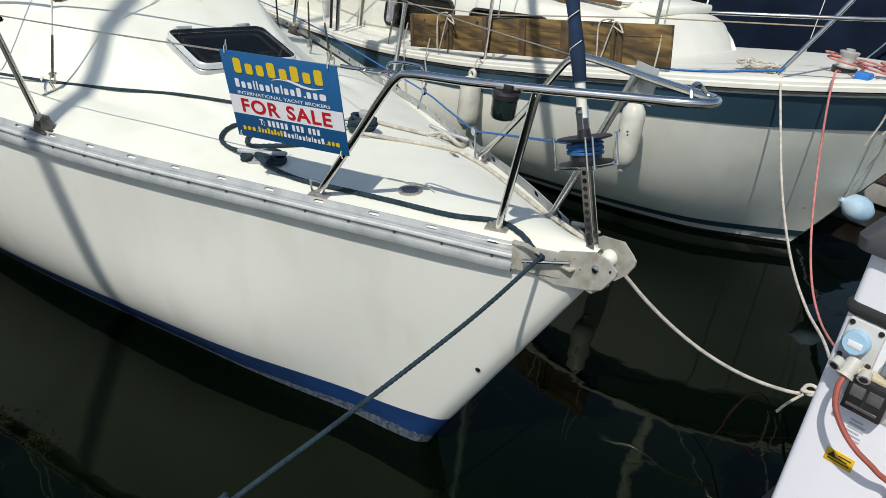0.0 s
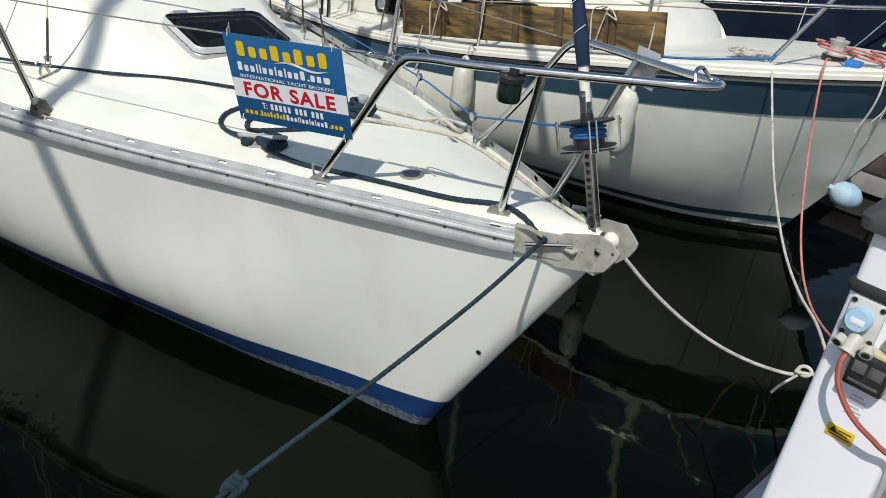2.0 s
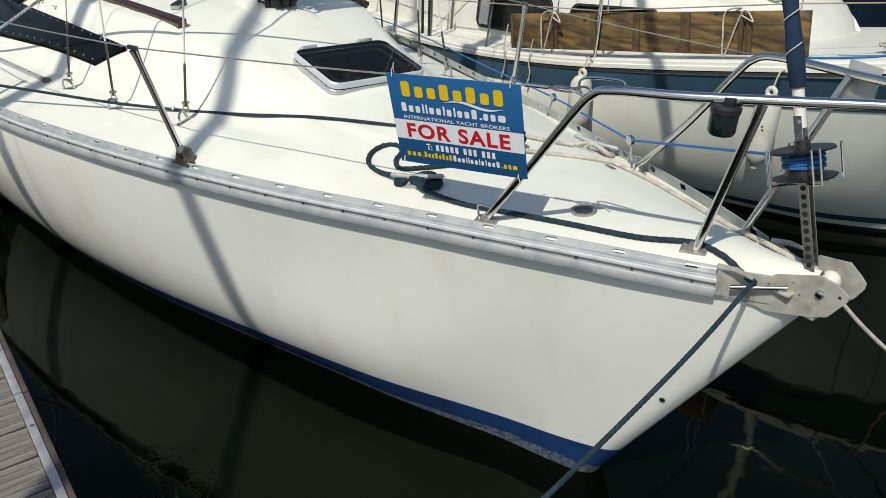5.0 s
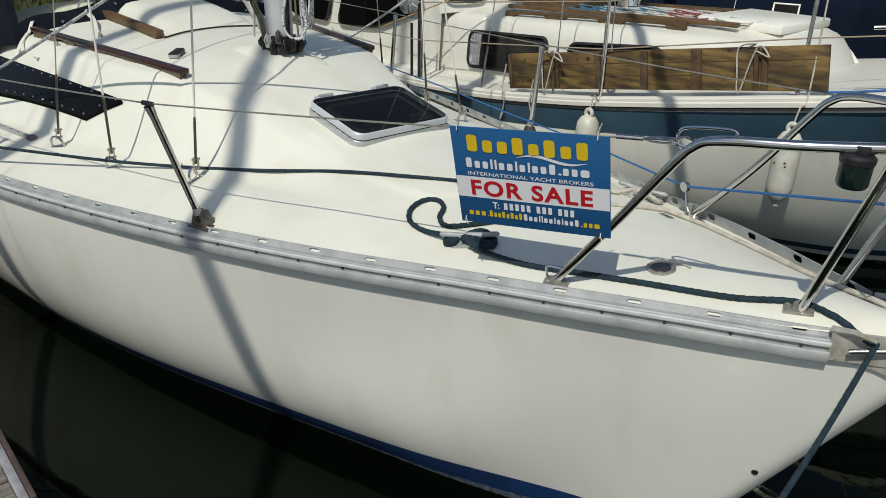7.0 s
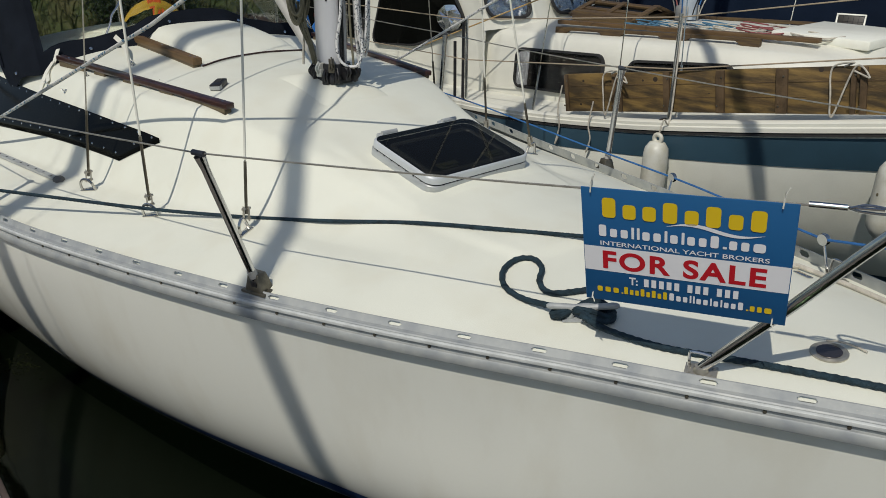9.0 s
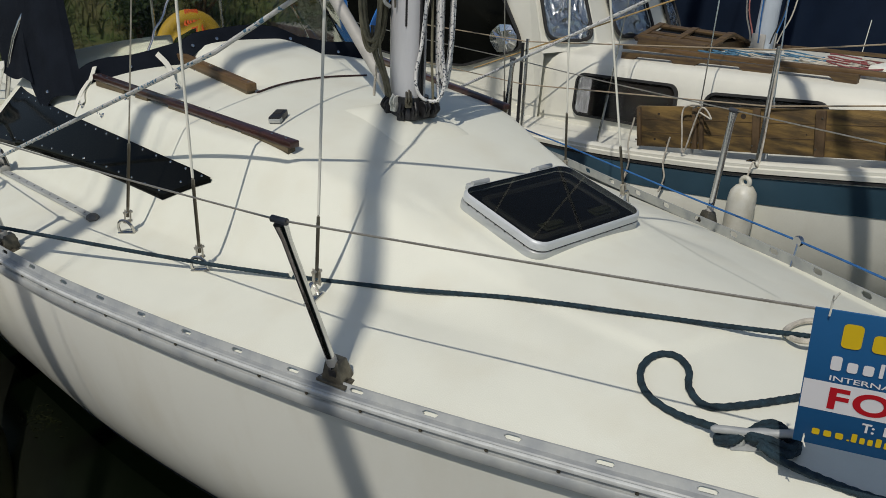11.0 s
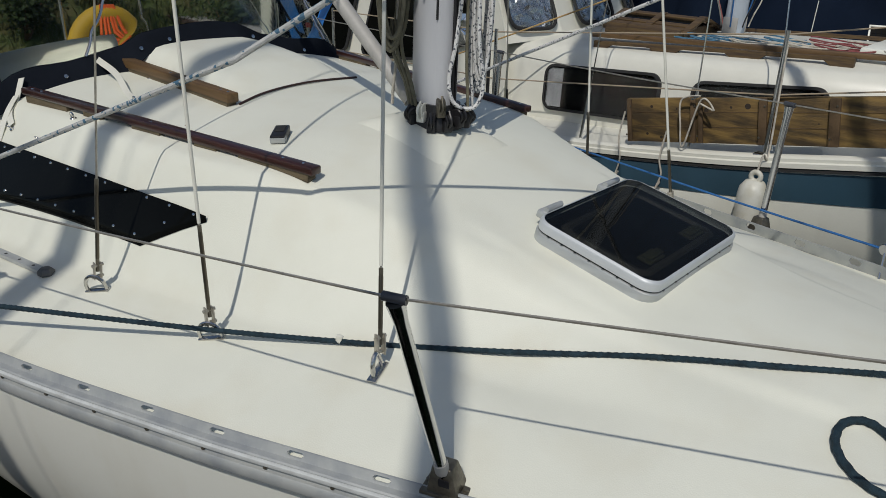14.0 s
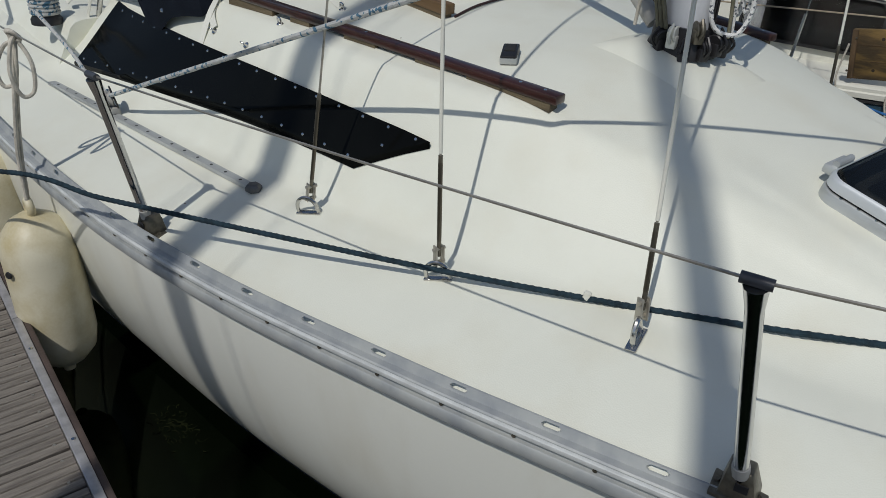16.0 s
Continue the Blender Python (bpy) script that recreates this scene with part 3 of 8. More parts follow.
lathe(bm, [(0.027 * math.sin(math.pi * k / 10), -0.027 * math.cos(math.pi * k / 10)) for k in range(11)], 18, Matrix.Translation((0.382, 0.036, 1.09)))
part("bow_roller", bm, WHITE, stem, "white nylon ball roller")

# ---- pulpit ----
R_TUBE = 0.0125
pulpit = part("pulpit", tube(bmesh.new(), [Vector(p) for p in spline([
    (-0.521, -0.369, 1.03), (-0.36, -0.372, 1.25), (-0.22, -0.37, 1.45), (-0.165, -0.366, 1.515), (-0.10, -0.36, 1.54), (0.06, -0.30, 1.556),
    (0.25, -0.20, 1.577), (0.42, -0.11, 1.597), (0.52, -0.065, 1.61), (0.575, -0.02, 1.617), (0.58, 0.02, 1.618), (0.55, 0.06, 1.614),
    (0.42, 0.13, 1.597), (0.25, 0.22, 1.577), (0.06, 0.325, 1.556), (-0.10, 0.385, 1.54), (-0.165, 0.395, 1.515), (-0.22, 0.4, 1.45), (-0.36, 0.41, 1.25), (-0.545, 0.427, 1.03)], 6)], R_TUBE, 12), STEEL, yacht, "polished stainless tube pulpit round the bow")
for side, foot, head in ((-1, (0.054, -0.098, 1.065), (0.215, -0.217, 1.568)), (1, (0.061, 0.154, 1.07), (0.20, 0.245, 1.565))):
    part("leg", tube(bmesh.new(), [foot, head], R_TUBE, 12), STEEL, pulpit)
for p in ((-0.521, -0.369), (-0.545, 0.427), (0.054, -0.098), (0.061, 0.154)):
    bm = bmesh.new()
    q = on_deck(*p)
    m = orient(q, deck_way(*p), (1, 0.43 if p[1] < 0 else -0.43, 0))
    box(bm, (-0.037, -0.022, 0), (0.037, 0.022, 0.007), 0.002, m)
    lathe(bm, [(0.02, 0.004), (0.018, 0.012), (0.014, 0.02), (0.0, 0.02)], 14, m)
    for sx in (-0.028, 0.028):
        for sy in (-0.014, 0.014):
            lathe(bm, [(0.005, 0.005), (0.004, 0.009), (0, 0.0095)], 8, m @ Matrix.Translation((sx, sy, 0)))
    part("foot_plate", bm, WIRE, pulpit)
for side, p in ((-1, (-0.521, -0.369)), (1, (-0.545, 0.427))):
    m = orient(on_deck(*p), deck_way(*p), (1, -side * 0.43, 0))
    part("eye_loop", tube(bmesh.new(), [m @ q for q in spline([(-0.028, 0.006, 0.004), (-0.028, 0.006, 0.045), (-0.021, 0.005, 0.056), (0.01, 0.002, 0.057), (0.04, -0.004, 0.056)], 5)], 0.004, 8), STEEL, pulpit)
part("guard_loop", tube(bmesh.new(), spline([(-0.2, -0.366, 1.50), (-0.215, -0.366, 1.53), (-0.19, -0.366, 1.553), (-0.09, -0.36, 1.568), (-0.075, -0.358, 1.556), (-0.08, -0.358, 1.545)], 5), 0.004, 8), STEEL, pulpit)
part("bow_loop", tube(bmesh.new(), spline([(0.545, -0.035, 1.62), (0.53, -0.02, 1.645), (0.525, 0.02, 1.648), (0.54, 0.05, 1.62)], 6), 0.005, 8), STEEL, pulpit)
bm = bmesh.new()
box(bm, (-0.055, -0.003, -0.06), (0.055, 0.003, 0.05), 0.002, orient((0.23, 0.25, 1.555), (0, 0, 1), (1, -0.4, 0)))
part("lamp_plate", bm, ALU, pulpit, "flat grey metal plate")
lamp = part("navigation_lamp", lathe(bmesh.new(), [(0, -0.034), (0.028, -0.034), (0.033, -0.026), (0.034, 0.02), (0.034, 0.021), (0, 0.021)], 20, Matrix.Translation((0.15, -0.262, 1.515))), GREEN, pulpit, "dark green starboard navigation lamp")
bm = lathe(bmesh.new(), [(0, 0.0), (0.036, 0.0), (0.037, 0.012), (0.03, 0.018), (0, 0.018)], 20, Matrix.Translation((0.15, -0.262, 1.536)))
box(bm, (0.13, -0.27, 1.548), (0.17, -0.225, 1.572), 0.003)
part("lamp_cap", bm, BLACK, lamp)

# ---- forestay, furling drum and rolled headsail ----
STAY = lambda z: Vector((0.348 - 0.355 * (z - 1.10), 0.0, z))
stay_way = (STAY(2) - STAY(1)).normalized()
furler = part("furling_drum", lathe(bmesh.new(), [(0, -0.024), (0.018, -0.024), (0.076, -0.017), (0.079, -0.013), (0.046, -0.008), (0.043, 0.046), (0.079, 0.054), (0.076, 0.059), (0.02, 0.056), (0.018, 0.08), (0, 0.08)], 28, orient(STAY(1.365), stay_way)), BLACK, yacht, "black furling drum with blue line wound on it")
bm = bmesh.new()
for k in range(4):
    m = orient(STAY(1.378 + 0.0075 * k), stay_way + Vector((0.05 * (-1) ** k, 0.03, 0)))
    tube(bm, [m @ Vector((0.049 * math.cos(a / 20 * 2 * math.pi), 0.049 * math.sin(a / 20 * 2 * math.pi), 0)) for a in range(20)], 0.0045, 6, closed=True)
part("wound_line", bm, ROPE_B, furler, "blue cord")
m = orient(STAY(1.365), stay_way)
for a in (0.4, 2.2, 3.9, 5.4):
    c, s_ = math.cos(a), math.sin(a)
    d = 0.22
    pts = [(0.02 * c, 0.02 * s_, -0.03), (0.089 * c, 0.089 * s_, -0.026), (0.089 * c, 0.089 * s_, 0.064), (0.089 * math.cos(a + d), 0.089 * math.sin(a + d), 0.064), (0.089 * math.cos(a + d), 0.089 * math.sin(a + d), -0.026), (0.02 * c, 0.02 * s_, -0.032)]
    part("guard_wire", tube(bmesh.new(), [m @ Vector(p) for p in pts], 0.003, 8), STEEL, furler)
part("stay_adjuster", tube(bmesh.new(), [STAY(1.06), STAY(1.09)], 0.012, 8), STEEL, furler)
plates = bmesh.new()
for sy in (-0.012, 0.012):
    beam(plates, STAY(1.085) + Vector((0, sy, 0)), STAY(1.355) + Vector((0, sy, 0)), 0.003, 0.026)
pl = part("perforated_plate", plates, STEEL, furler, "drilled stainless stay plate")
for k in range(11):
    for sy in (-0.0138, 0.0138):
        part("hole", lathe(bmesh.new(), [(0, 0), (0.0075, 0), (0.0075, 0.0006), (0, 0.0006)], 10, orient(STAY(1.11 + 0.0215 * k) + Vector((0, sy, 0)), (0, 1 if sy > 0 else -1, 0))), BLACK, pl)
bm = bmesh.new()
beam(bm, STAY(1.44) + Vector((0, -0.014, 0)), STAY(1.50) + Vector((0, -0.014, 0)), 0.004, 0.02)
beam(bm, STAY(1.44) + Vector((0, 0.014, 0)), STAY(1.50) + Vector((0, 0.014, 0)), 0.004, 0.02)
lathe(bm, [(0, -0.024), (0.006, -0.024), (0.006, 0.024), (0, 0.024)], 8, orient(STAY(1.485), (0, 1, 0)))
part("toggle", bm, STEEL, furler)
part("luff_foil", tube(bmesh.new(), [STAY(1.47), STAY(1.9)], 0.015, 10), WHITE, furler, "white sail tack round the stay")
SAG = lambda z: Vector((-0.18 * (max(0, z - 1.6) / 2.5) ** 1.5, 0, 0)) if z < 4.1 else Vector((-0.18, 0, 0))
line = [STAY(1.565 + 0.08 * k) + SAG(1.565 + 0.08 * k) for k in range(94)]
rad = [0.019 + 0.016 * ease(0, 12, k) + 0.003 * math.sin(k * 2.1) - 0.018 * ease(55, 93, k) for k in range(94)]
sail = part("rolled_headsail", tube(bmesh.new(), line, rad, 14), SAILB, furler, "headsail rolled in a navy sun strip")
bm = bmesh.new()
for k in range(18):
    z = 1.60 + 0.075 * k
    c0 = STAY(z) + SAG(z)
    m = orient(c0, stay_way)
    r = 0.019 + 0.016 * ease(0, 12, (z - 1.565) / 0.08) + 0.0035
    tube(bm, [m @ Vector((r * math.cos(a), r * math.sin(a), 0.012 * a)) for a in [3.0 + 0.2 * j for j in range(16)]], 0.0012, 5)
part("stitching", bm, WHITE, sail)

# ---- guard rails ----
DARKGREY = mat("dark_grey_cap_plastic", (0.06, 0.065, 0.075), 0.35, scale=12, vary=0.25)


def stanchion(base, top, side, label="polished stainless stanchion in an alloy socket", wire_cap=True):
    base, top = Vector(base), Vector(top)
    way = (top - base).normalized()
    post = part("stanchion", tube(bmesh.new(), [base + way * 0.03, base + way * 0.2, top - way * 0.05, top - way * 0.008], [0.0125, 0.0125, 0.0125, 0.017], 12), STEEL, yacht, label)
    bm = bmesh.new()
    t = rail_line(base.x, side)[1]
    m = orient(base, (0, 0, 1), t)
    v = [(-0.033, -0.03, 0), (0.033, -0.03, 0), (0.033, 0.03, 0), (-0.033, 0.03, 0), (-0.02, -0.019, 0.058), (0.02, -0.019, 0.058), (0.02, 0.019, 0.058), (-0.02, 0.019, 0.058)]
    vs = [bm.verts.new(Vector(p) + (Vector((way.dot(t), 0, 0)) * p[2] if p[2] else Vector())) for p in v]
    for f in ((0, 1, 2, 3), (4, 5, 6, 7), (0, 1, 5, 4), (1, 2, 6, 5), (2, 3, 7, 6), (3, 0, 4, 7)):
        bm.faces.new([vs[i] for i in f])
    bmesh.ops.bevel(bm, geom=bm.edges[:], offset=0.004, segments=2, profile=0.5, affect="EDGES")
    box(bm, (-0.045, -0.034, -0.003), (0.045, 0.034, 0.006), 0.002)
    for sx in (-0.038, 0.038):
        lathe(bm, [(0.007, 0.004), (0.006, 0.01), (0, 0.011)], 6, Matrix.Translation((sx, 0.0, 0)))
    lathe(bm, [(0.0, 0), (0.006, 0), (0.006, 0.003), (0, 0.003)], 8, orient((0.008, -side * 0.026, 0.032), (0, -side, 0.2)))
    bmesh.ops.transform(bm, matrix=m, verts=bm.verts[:])
    soc = part("socket", bm, SOCKET, post, "tarnished steel stanchion socket")
    bm = bmesh.new()
    box(bm, (-0.011, -0.001, -0.016), (0.011, 0.001, 0.014), 0.0008, m @ Matrix.Translation((0.002, side * 0.0262, 0.026)) @ Matrix.Rotation(-side * 0.19, 4, "X"))
    part("drain_slot", bm, BLACK, soc, "dark opening in the socket")
    part("collar", tube(bmesh.new(), [base + way * 0.05, base + way * 0.075], 0.0145, 12), GREYP, post)
    if wire_cap:
        part("wire_cap", tube(bmesh.new(), [top - t * 0.021, top + t * 0.021], 0.0085, 10), DARKGREY, post, "dark end cap carrying the guard wire")
    return top


ST1B = on_deck(-1.712, -0.872)
st1 = stanchion(ST1B, (-1.72, -1.012, 1.397), -1)
ST2B = on_deck(-3.235, -1.287)
st2 = stanchion(ST2B, (-3.19, -1.375, 1.325), -1)
pst1 = stanchion(on_deck(-1.81, 0.985), (-1.81, 1.03, 1.386), 1)
pst2 = stanchion(on_deck(-3.3, 1.27), (-3.32, 1.33, 1.34), 1)


def laid_wire(points, r):
    dense = []
    for a, b in zip(points, points[1:]):
        a, b = Vector(a), Vector(b)
        k = max(2, int((b - a).length / 0.003))
        dense += [a.lerp(b, j / k) - Vector((0, 0, 0.006 * math.sin(math.pi * j / k))) for j in range(k)]
    return tube(bmesh.new(), dense + [Vector(points[-1])], r, 6, 0.75, 3)


w = part("guard_wire", laid_wire([(-0.30, -0.425, 1.512), tuple(st1), tuple(st2), (-5.2, -1.5, 1.235)], 0.0027), WIRE, yacht, "stranded stainless guard wire")
part("guard_wire", laid_wire([(-0.165, 0.40, 1.53), tuple(pst1), tuple(pst2), (-5.2, 1.5, 1.33)], 0.0027), WIRE, yacht, "stranded stainless guard wire")
bm = tube(bmesh.new(), [(-0.335, -0.44, 1.511), (-0.275, -0.415, 1.515)], 0.0062, 10)
tube(bm, [(-0.275, -0.415, 1.515), (-0.22, -0.392, 1.52)], 0.003, 6)
tube(bm, spline([(-0.27, -0.419, 1.516), (-0.25, -0.397, 1.522), (-0.215, -0.386, 1.522), (-0.2, -0.378, 1.52), (-0.212, -0.393, 1.514), (-0.25, -0.41, 1.512), (-0.27, -0.415, 1.514)], 4), 0.003, 6)
tube(bm, spline([(-0.215, -0.39, 1.521), (-0.19, -0.372, 1.53), (-0.165, -0.366, 1.52), (-0.185, -0.372, 1.508), (-0.215, -0.388, 1.518)], 4), 0.0035, 6)
part("bottlescrew", bm, STEEL, w, "small stainless shackle and pin")

# ---- fore hatch ----
hz0, hz1 = 1.252, 1.180
hx, hy = (-1.985, -1.643), 0.244
hat_way = Vector((hz0 - hz1, 0, hx[1] - hx[0])).normalized()
HM = orient((sum(hx) / 2 + 0.004, 0.008, (hz0 + hz1) / 2), hat_way)
HL = (Vector((hx[1], 0, hz1)) - Vector((hx[0], 0, hz0))).length / 2


def rounded(lx, ly, r, seg=6):
    out = []
    for cx, cy, a0 in ((lx - r, ly - r, 0), (-lx + r, ly - r, 90), (-lx + r, -ly + r, 180), (lx - r, -ly + r, 270)):
        for k in range(seg + 1):
            a = radians(a0 + 90 * k / seg)
            out.append((cx + r * math.cos(a), cy + r * math.sin(a)))
    return out


def loops(bm, layers, m, cap_top=True, cap_bottom=False):
    """Stacks closed outlines of (points, height) into a skin."""
    rings = [[bm.verts.new(m @ Vector((x, y, z))) for x, y in pts] for pts, z in layers]
    for a, b in zip(rings, rings[1:]):
        for i in range(len(a)):
            j = (i + 1) % len(a)
            bm.faces.new((a[i], a[j], b[j], b[i]))
    if cap_top:
        bm.faces.new(rings[-1])
    if cap_bottom:
        bm.faces.new(rings[0][::-1])
    return bm


bm = loops(bmesh.new(), [(rounded(HL + 0.010, hy + 0.010, 0.05), -0.075), (rounded(HL + 0.010, hy + 0.010, 0.05), -0.036), (rounded(HL + 0.008, hy + 0.008, 0.05), -0.033), (rounded(HL - 0.01, hy - 0.01, 0.04), -0.033)], HM, False)
hatch = part("fore_hatch", bm, ALU, yacht, "flush smoked fore hatch in an alloy frame")
bm = loops(bmesh.new(), [(rounded(HL + 0.003, hy + 0.003, 0.045), -0.036), (rounded(HL + 0.003, hy + 0.003, 0.045), -0.033), (rounded(HL + 0.001, hy + 0.001, 0.045), -0.028)], HM, True, True)
part("seal", bm, RUBBER, hatch, "black rubber seal")
bm = loops(bmesh.new(), [(rounded(HL + 0.006, hy + 0.006, 0.045), -0.028), (rounded(HL + 0.006, hy + 0.006, 0.045), -0.009), (rounded(HL + 0.003, hy + 0.003, 0.044), -0.003), (rounded(HL - 0.001, hy - 0.001, 0.043), -0.001), (rounded(HL - 0.002, hy - 0.002, 0.043), -0.004)], HM, False)
part("lid_frame", bm, mat("satin_lid_frame", (0.60, 0.63, 0.64), 0.45, 0.25, scale=6, vary=0.1), hatch, "pale satin lid frame")
HGLASS = glass_mat("smoked_hatch_glass", (0.14, 0.15, 0.145), 0.01)
# near-black sheet close under the pane, its colour standing for the unlit cabin
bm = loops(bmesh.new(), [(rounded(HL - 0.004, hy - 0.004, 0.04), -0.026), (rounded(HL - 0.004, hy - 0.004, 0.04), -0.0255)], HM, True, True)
part("unlit_sheet", bm, mat("unlit_cabin_black", (0.012, 0.012, 0.012), 0.8, scale=6, vary=0.4), hatch, "near-black sheet standing for the unlit cabin below the hatch")
bm = loops(bmesh.new(), [(rounded(HL - 0.040, hy - 0.040, 0.03), -0.0254), (rounded(HL - 0.046, hy - 0.046, 0.03), -0.019), (rounded(HL - 0.056, hy - 0.056, 0.026), -0.019), (rounded(HL - 0.062, hy - 0.062, 0.022), -0.0254)], HM, False)
part("inner_rim", bm, mat("grey_inner_rim", (0.09, 0.087, 0.08), 0.5, scale=10), hatch, "grey inner rim seen through the pane")
bm = loops(bmesh.new(), [(rounded(HL - 0.002, hy - 0.002, 0.042), -0.010), (rounded(HL - 0.002, hy - 0.002, 0.042), -0.0015)], HM, True, True)
pane = part("pane", bm, HGLASS, hatch, "smoked acrylic pane, faintly scratched")
pane.visible_shadow = False
for cy in (-0.15, 0.15):
    bm = bmesh.new()
    box(bm, (-HL - 0.035, cy - 0.045, -0.03), (-HL - 0.004, cy + 0.045, -0.008), 0.005, HM)
    lathe(bm, [(0, -0.035), (0.008, -0.035), (0.008, 0.035), (0, 0.035)], 10, HM @ orient((-HL - 0.014, cy, -0.002), (0, 1, 0)))
    part("hinge", bm, ALU, hatch)
for cy in (-0.10, 0.13):
    bm = bmesh.new()
    box(bm, (HL - 0.105, cy - 0.04, -0.0254), (HL - 0.065, cy + 0.04, -0.020), 0.002, HM)
    box(bm, (HL - 0.096, cy - 0.03, -0.0198), (HL - 0.072, cy + 0.045, -0.0135), 0.003, HM)
    part("handle", bm, mat("olive_catch", (0.10, 0.10, 0.06), 0.4, scale=20) if "olive_catch" not in bpy.data.materials else bpy.data.materials["olive_catch"], hatch, "olive plastic catch under the pane")
for k in range(7):
    for edge in (0, 1):
        bm = bmesh.new()
        q = (-HL + 0.05 + (2 * HL - 0.1) * k / 6, -hy - 0.0065, -0.0325) if edge else (HL + 0.0065, -hy + 0.05 + (2 * hy - 0.1) * k / 6, -0.032)
        lathe(bm, [(0.004, 0), (0.0035, 0.0018), (0, 0.002)], 8, HM @ Matrix.Translation(q))
        part("screw", bm, STEEL, hatch)

# ---- coachroof window, moulded handrails and other deck gear ----
WIN = [(-2.757, -0.706), (-2.954, -0.81), (-4.55, -1.08), (-4.50, -0.885)]
for side in (-1, 1):
    bm = bmesh.new()
    quad = [Vector((x, -side * y)) for x, y in WIN]
    rows_lo, rows_hi = [], []
    for i in range(41):
        u = i / 40
        front = quad[0].lerp(quad[1], 0)
        top = quad[0].lerp(quad[3], u)
        top.y += side * 0.034 * 4 * u * (1 - u)
        bot = quad[0].lerp(quad[1], min(1, u / 0.075)) if u < 0.075 else quad[1].lerp(quad[2], (u - 0.075) / 0.925)
        rows_hi.append([top.lerp(bot, k / 8) for k in range(9)])
    g = sheet(bm, [[Vector((p.x, p.y, roof(p.x, p.y))) + deck_way(p.x, p.y) * 0.012 for p in r] for r in rows_hi])
    bmesh.ops.remove_doubles(bm, verts=bm.verts[:], dist=0.0008)
    ext = bmesh.ops.extrude_face_region(bm, geom=bm.faces[:])
    for v in ext["geom"]:
        if isinstance(v, bmesh.types.BMVert):
            v.co -= Vector((0, 0, 0.018))
    win = part("coachroof_window", bm, SMOKE, yacht, "dark smoked acrylic window screwed over the coachroof side")
    marks = []
    for u in range(18):
        f_ = (u + 0.3) / 18
        a = quad[0].lerp(quad[3], f_) + Vector((0, side * 0.034 * 4 * f_ * (1 - f_)))
        marks.append(a.lerp(quad[1].lerp(quad[2], (u + 0.3) / 18), 0.07))
    for u in range(17):
        a = quad[1].lerp(quad[2], (u + 0.4) / 17)
        marks.append(a.lerp(quad[0].lerp(quad[3], (u + 0.4) / 17 + 0.05), 0.09))
    marks.append(quad[0].lerp(quad[1], 0.5).lerp(quad[3], 0.02))
    for q in marks:
        p = Vector((q.x, q.y, roof(q.x, q.y))) + deck_way(q.x, q.y) * 0.012
        bm = lathe(bmesh.new(), [(0.0048, 0), (0.004, 0.0018), (0, 0.0025)], 8, orient(p, deck_way(q.x, q.y)))
        part("screw", bm, STEEL, win)


def handrail(a, b, w, h, material, base, label, thick=0.024, pads=((0.0, 0.2), (0.27, 0.34), (0.46, 0.56), (0.68, 0.75), (0.82, 1.0))):
    """A straight bar on packing strips that follow the coachroof."""
    a, b = Vector(a), Vector(b)
    za, zb = roof(a.x, a.y), roof(b.x, b.y)
    over = max(0, max(roof(a.lerp(b, k / 12).x, a.lerp(b, k / 12).y) - (za + (zb - za) * k / 12) for k in range(13)) - 0.015)
    p0, p1 = Vector((a.x, a.y, za + over + h - thick / 2)), Vector((b.x, b.y, zb + over + h - thick / 2))
    bm = bmesh.new()
    beam(bm, p0, p1, w, thick, 0.0045)
    ob = part("grab_rail", bm, material, yacht, label)
    side_way = Vector((-(b - a).y, (b - a).x)).normalized()
    for u0, u1 in pads:
        bm = bmesh.new()
        rows = []
        for i in range(9):
            u = 0.014 + 0.972 * (u0 + (u1 - u0) * i / 8)
            p = a.lerp(b, u)
            z, top = roof(p.x, p.y) - 0.002, p0.lerp(p1, u).z - thick / 2 + 0.001
            rows.append([Vector((p.x + side_way.x * s_ * w, p.y + side_way.y * s_ * w, k)) for s_, k in ((-0.4, z), (-0.4, max(top, z + 0.003)), (0.4, max(top, z + 0.003)), (0.4, z))])
        g = sheet(bm, rows)
        bm.faces.new(g[0])
        bm.faces.new(g[-1])
        part("packing_strip", bm, base, ob, "greyer packing strip below the rail")
    for u in (0.035, 0.09, 0.5, 0.93, 0.97):
        p = p0.lerp(p1, u) + Vector((0, 0, thick / 2 - 0.0005))
        part("plug", lathe(bmesh.new(), [(0.0048, 0), (0.0042, 0.0016), (0, 0.002)], 8, Matrix.Translation(p)), STEEL, ob)
    return ob


PACK = mat("grey_brown_packing", (0.15, 0.115, 0.065), 0.7, scale=10, vary=0.5, grain=0.4, grain_scale=60, stretch=(0.5, 6, 6))
handrail((-2.517, -0.513), (-3.86, -0.722), 0.04, 0.044, TEAK, PACK, "dark red-brown varnished teak grab rail")
handrail((-3.16, -0.335), (-3.97, -0.315), 0.046, 0.044, TEAK2, PACK, "lighter teak slide rail", 0.032, ((0.0, 1.0),))
handrail((-2.60, 0.575), (-3.86, 0.74), 0.036, 0.04, TEAK, PACK, "dark red-brown varnished teak grab rail")

# sliding hatch turtle, a low moulding between the slide rails
bm = bmesh.new()
rows = []
for i in range(13):
    x = -3.24 - 0.9 * i / 12
    rows.append([Vector((x, 0.29 * k / 8, roof(x, 0.29 * k / 8) + (0.05 * ease(0, 0.2, i / 12 + 0.02) + 0.035 * ease(0.05, 0.6, i / 12)) * (1 - (abs(k) / 8) ** 8) - 0.004)) for k in range(-8, 9)])
sheet(bm, rows)
part("sliding_hatch", bm, DECK, yacht, "white moulded sliding hatch cover")

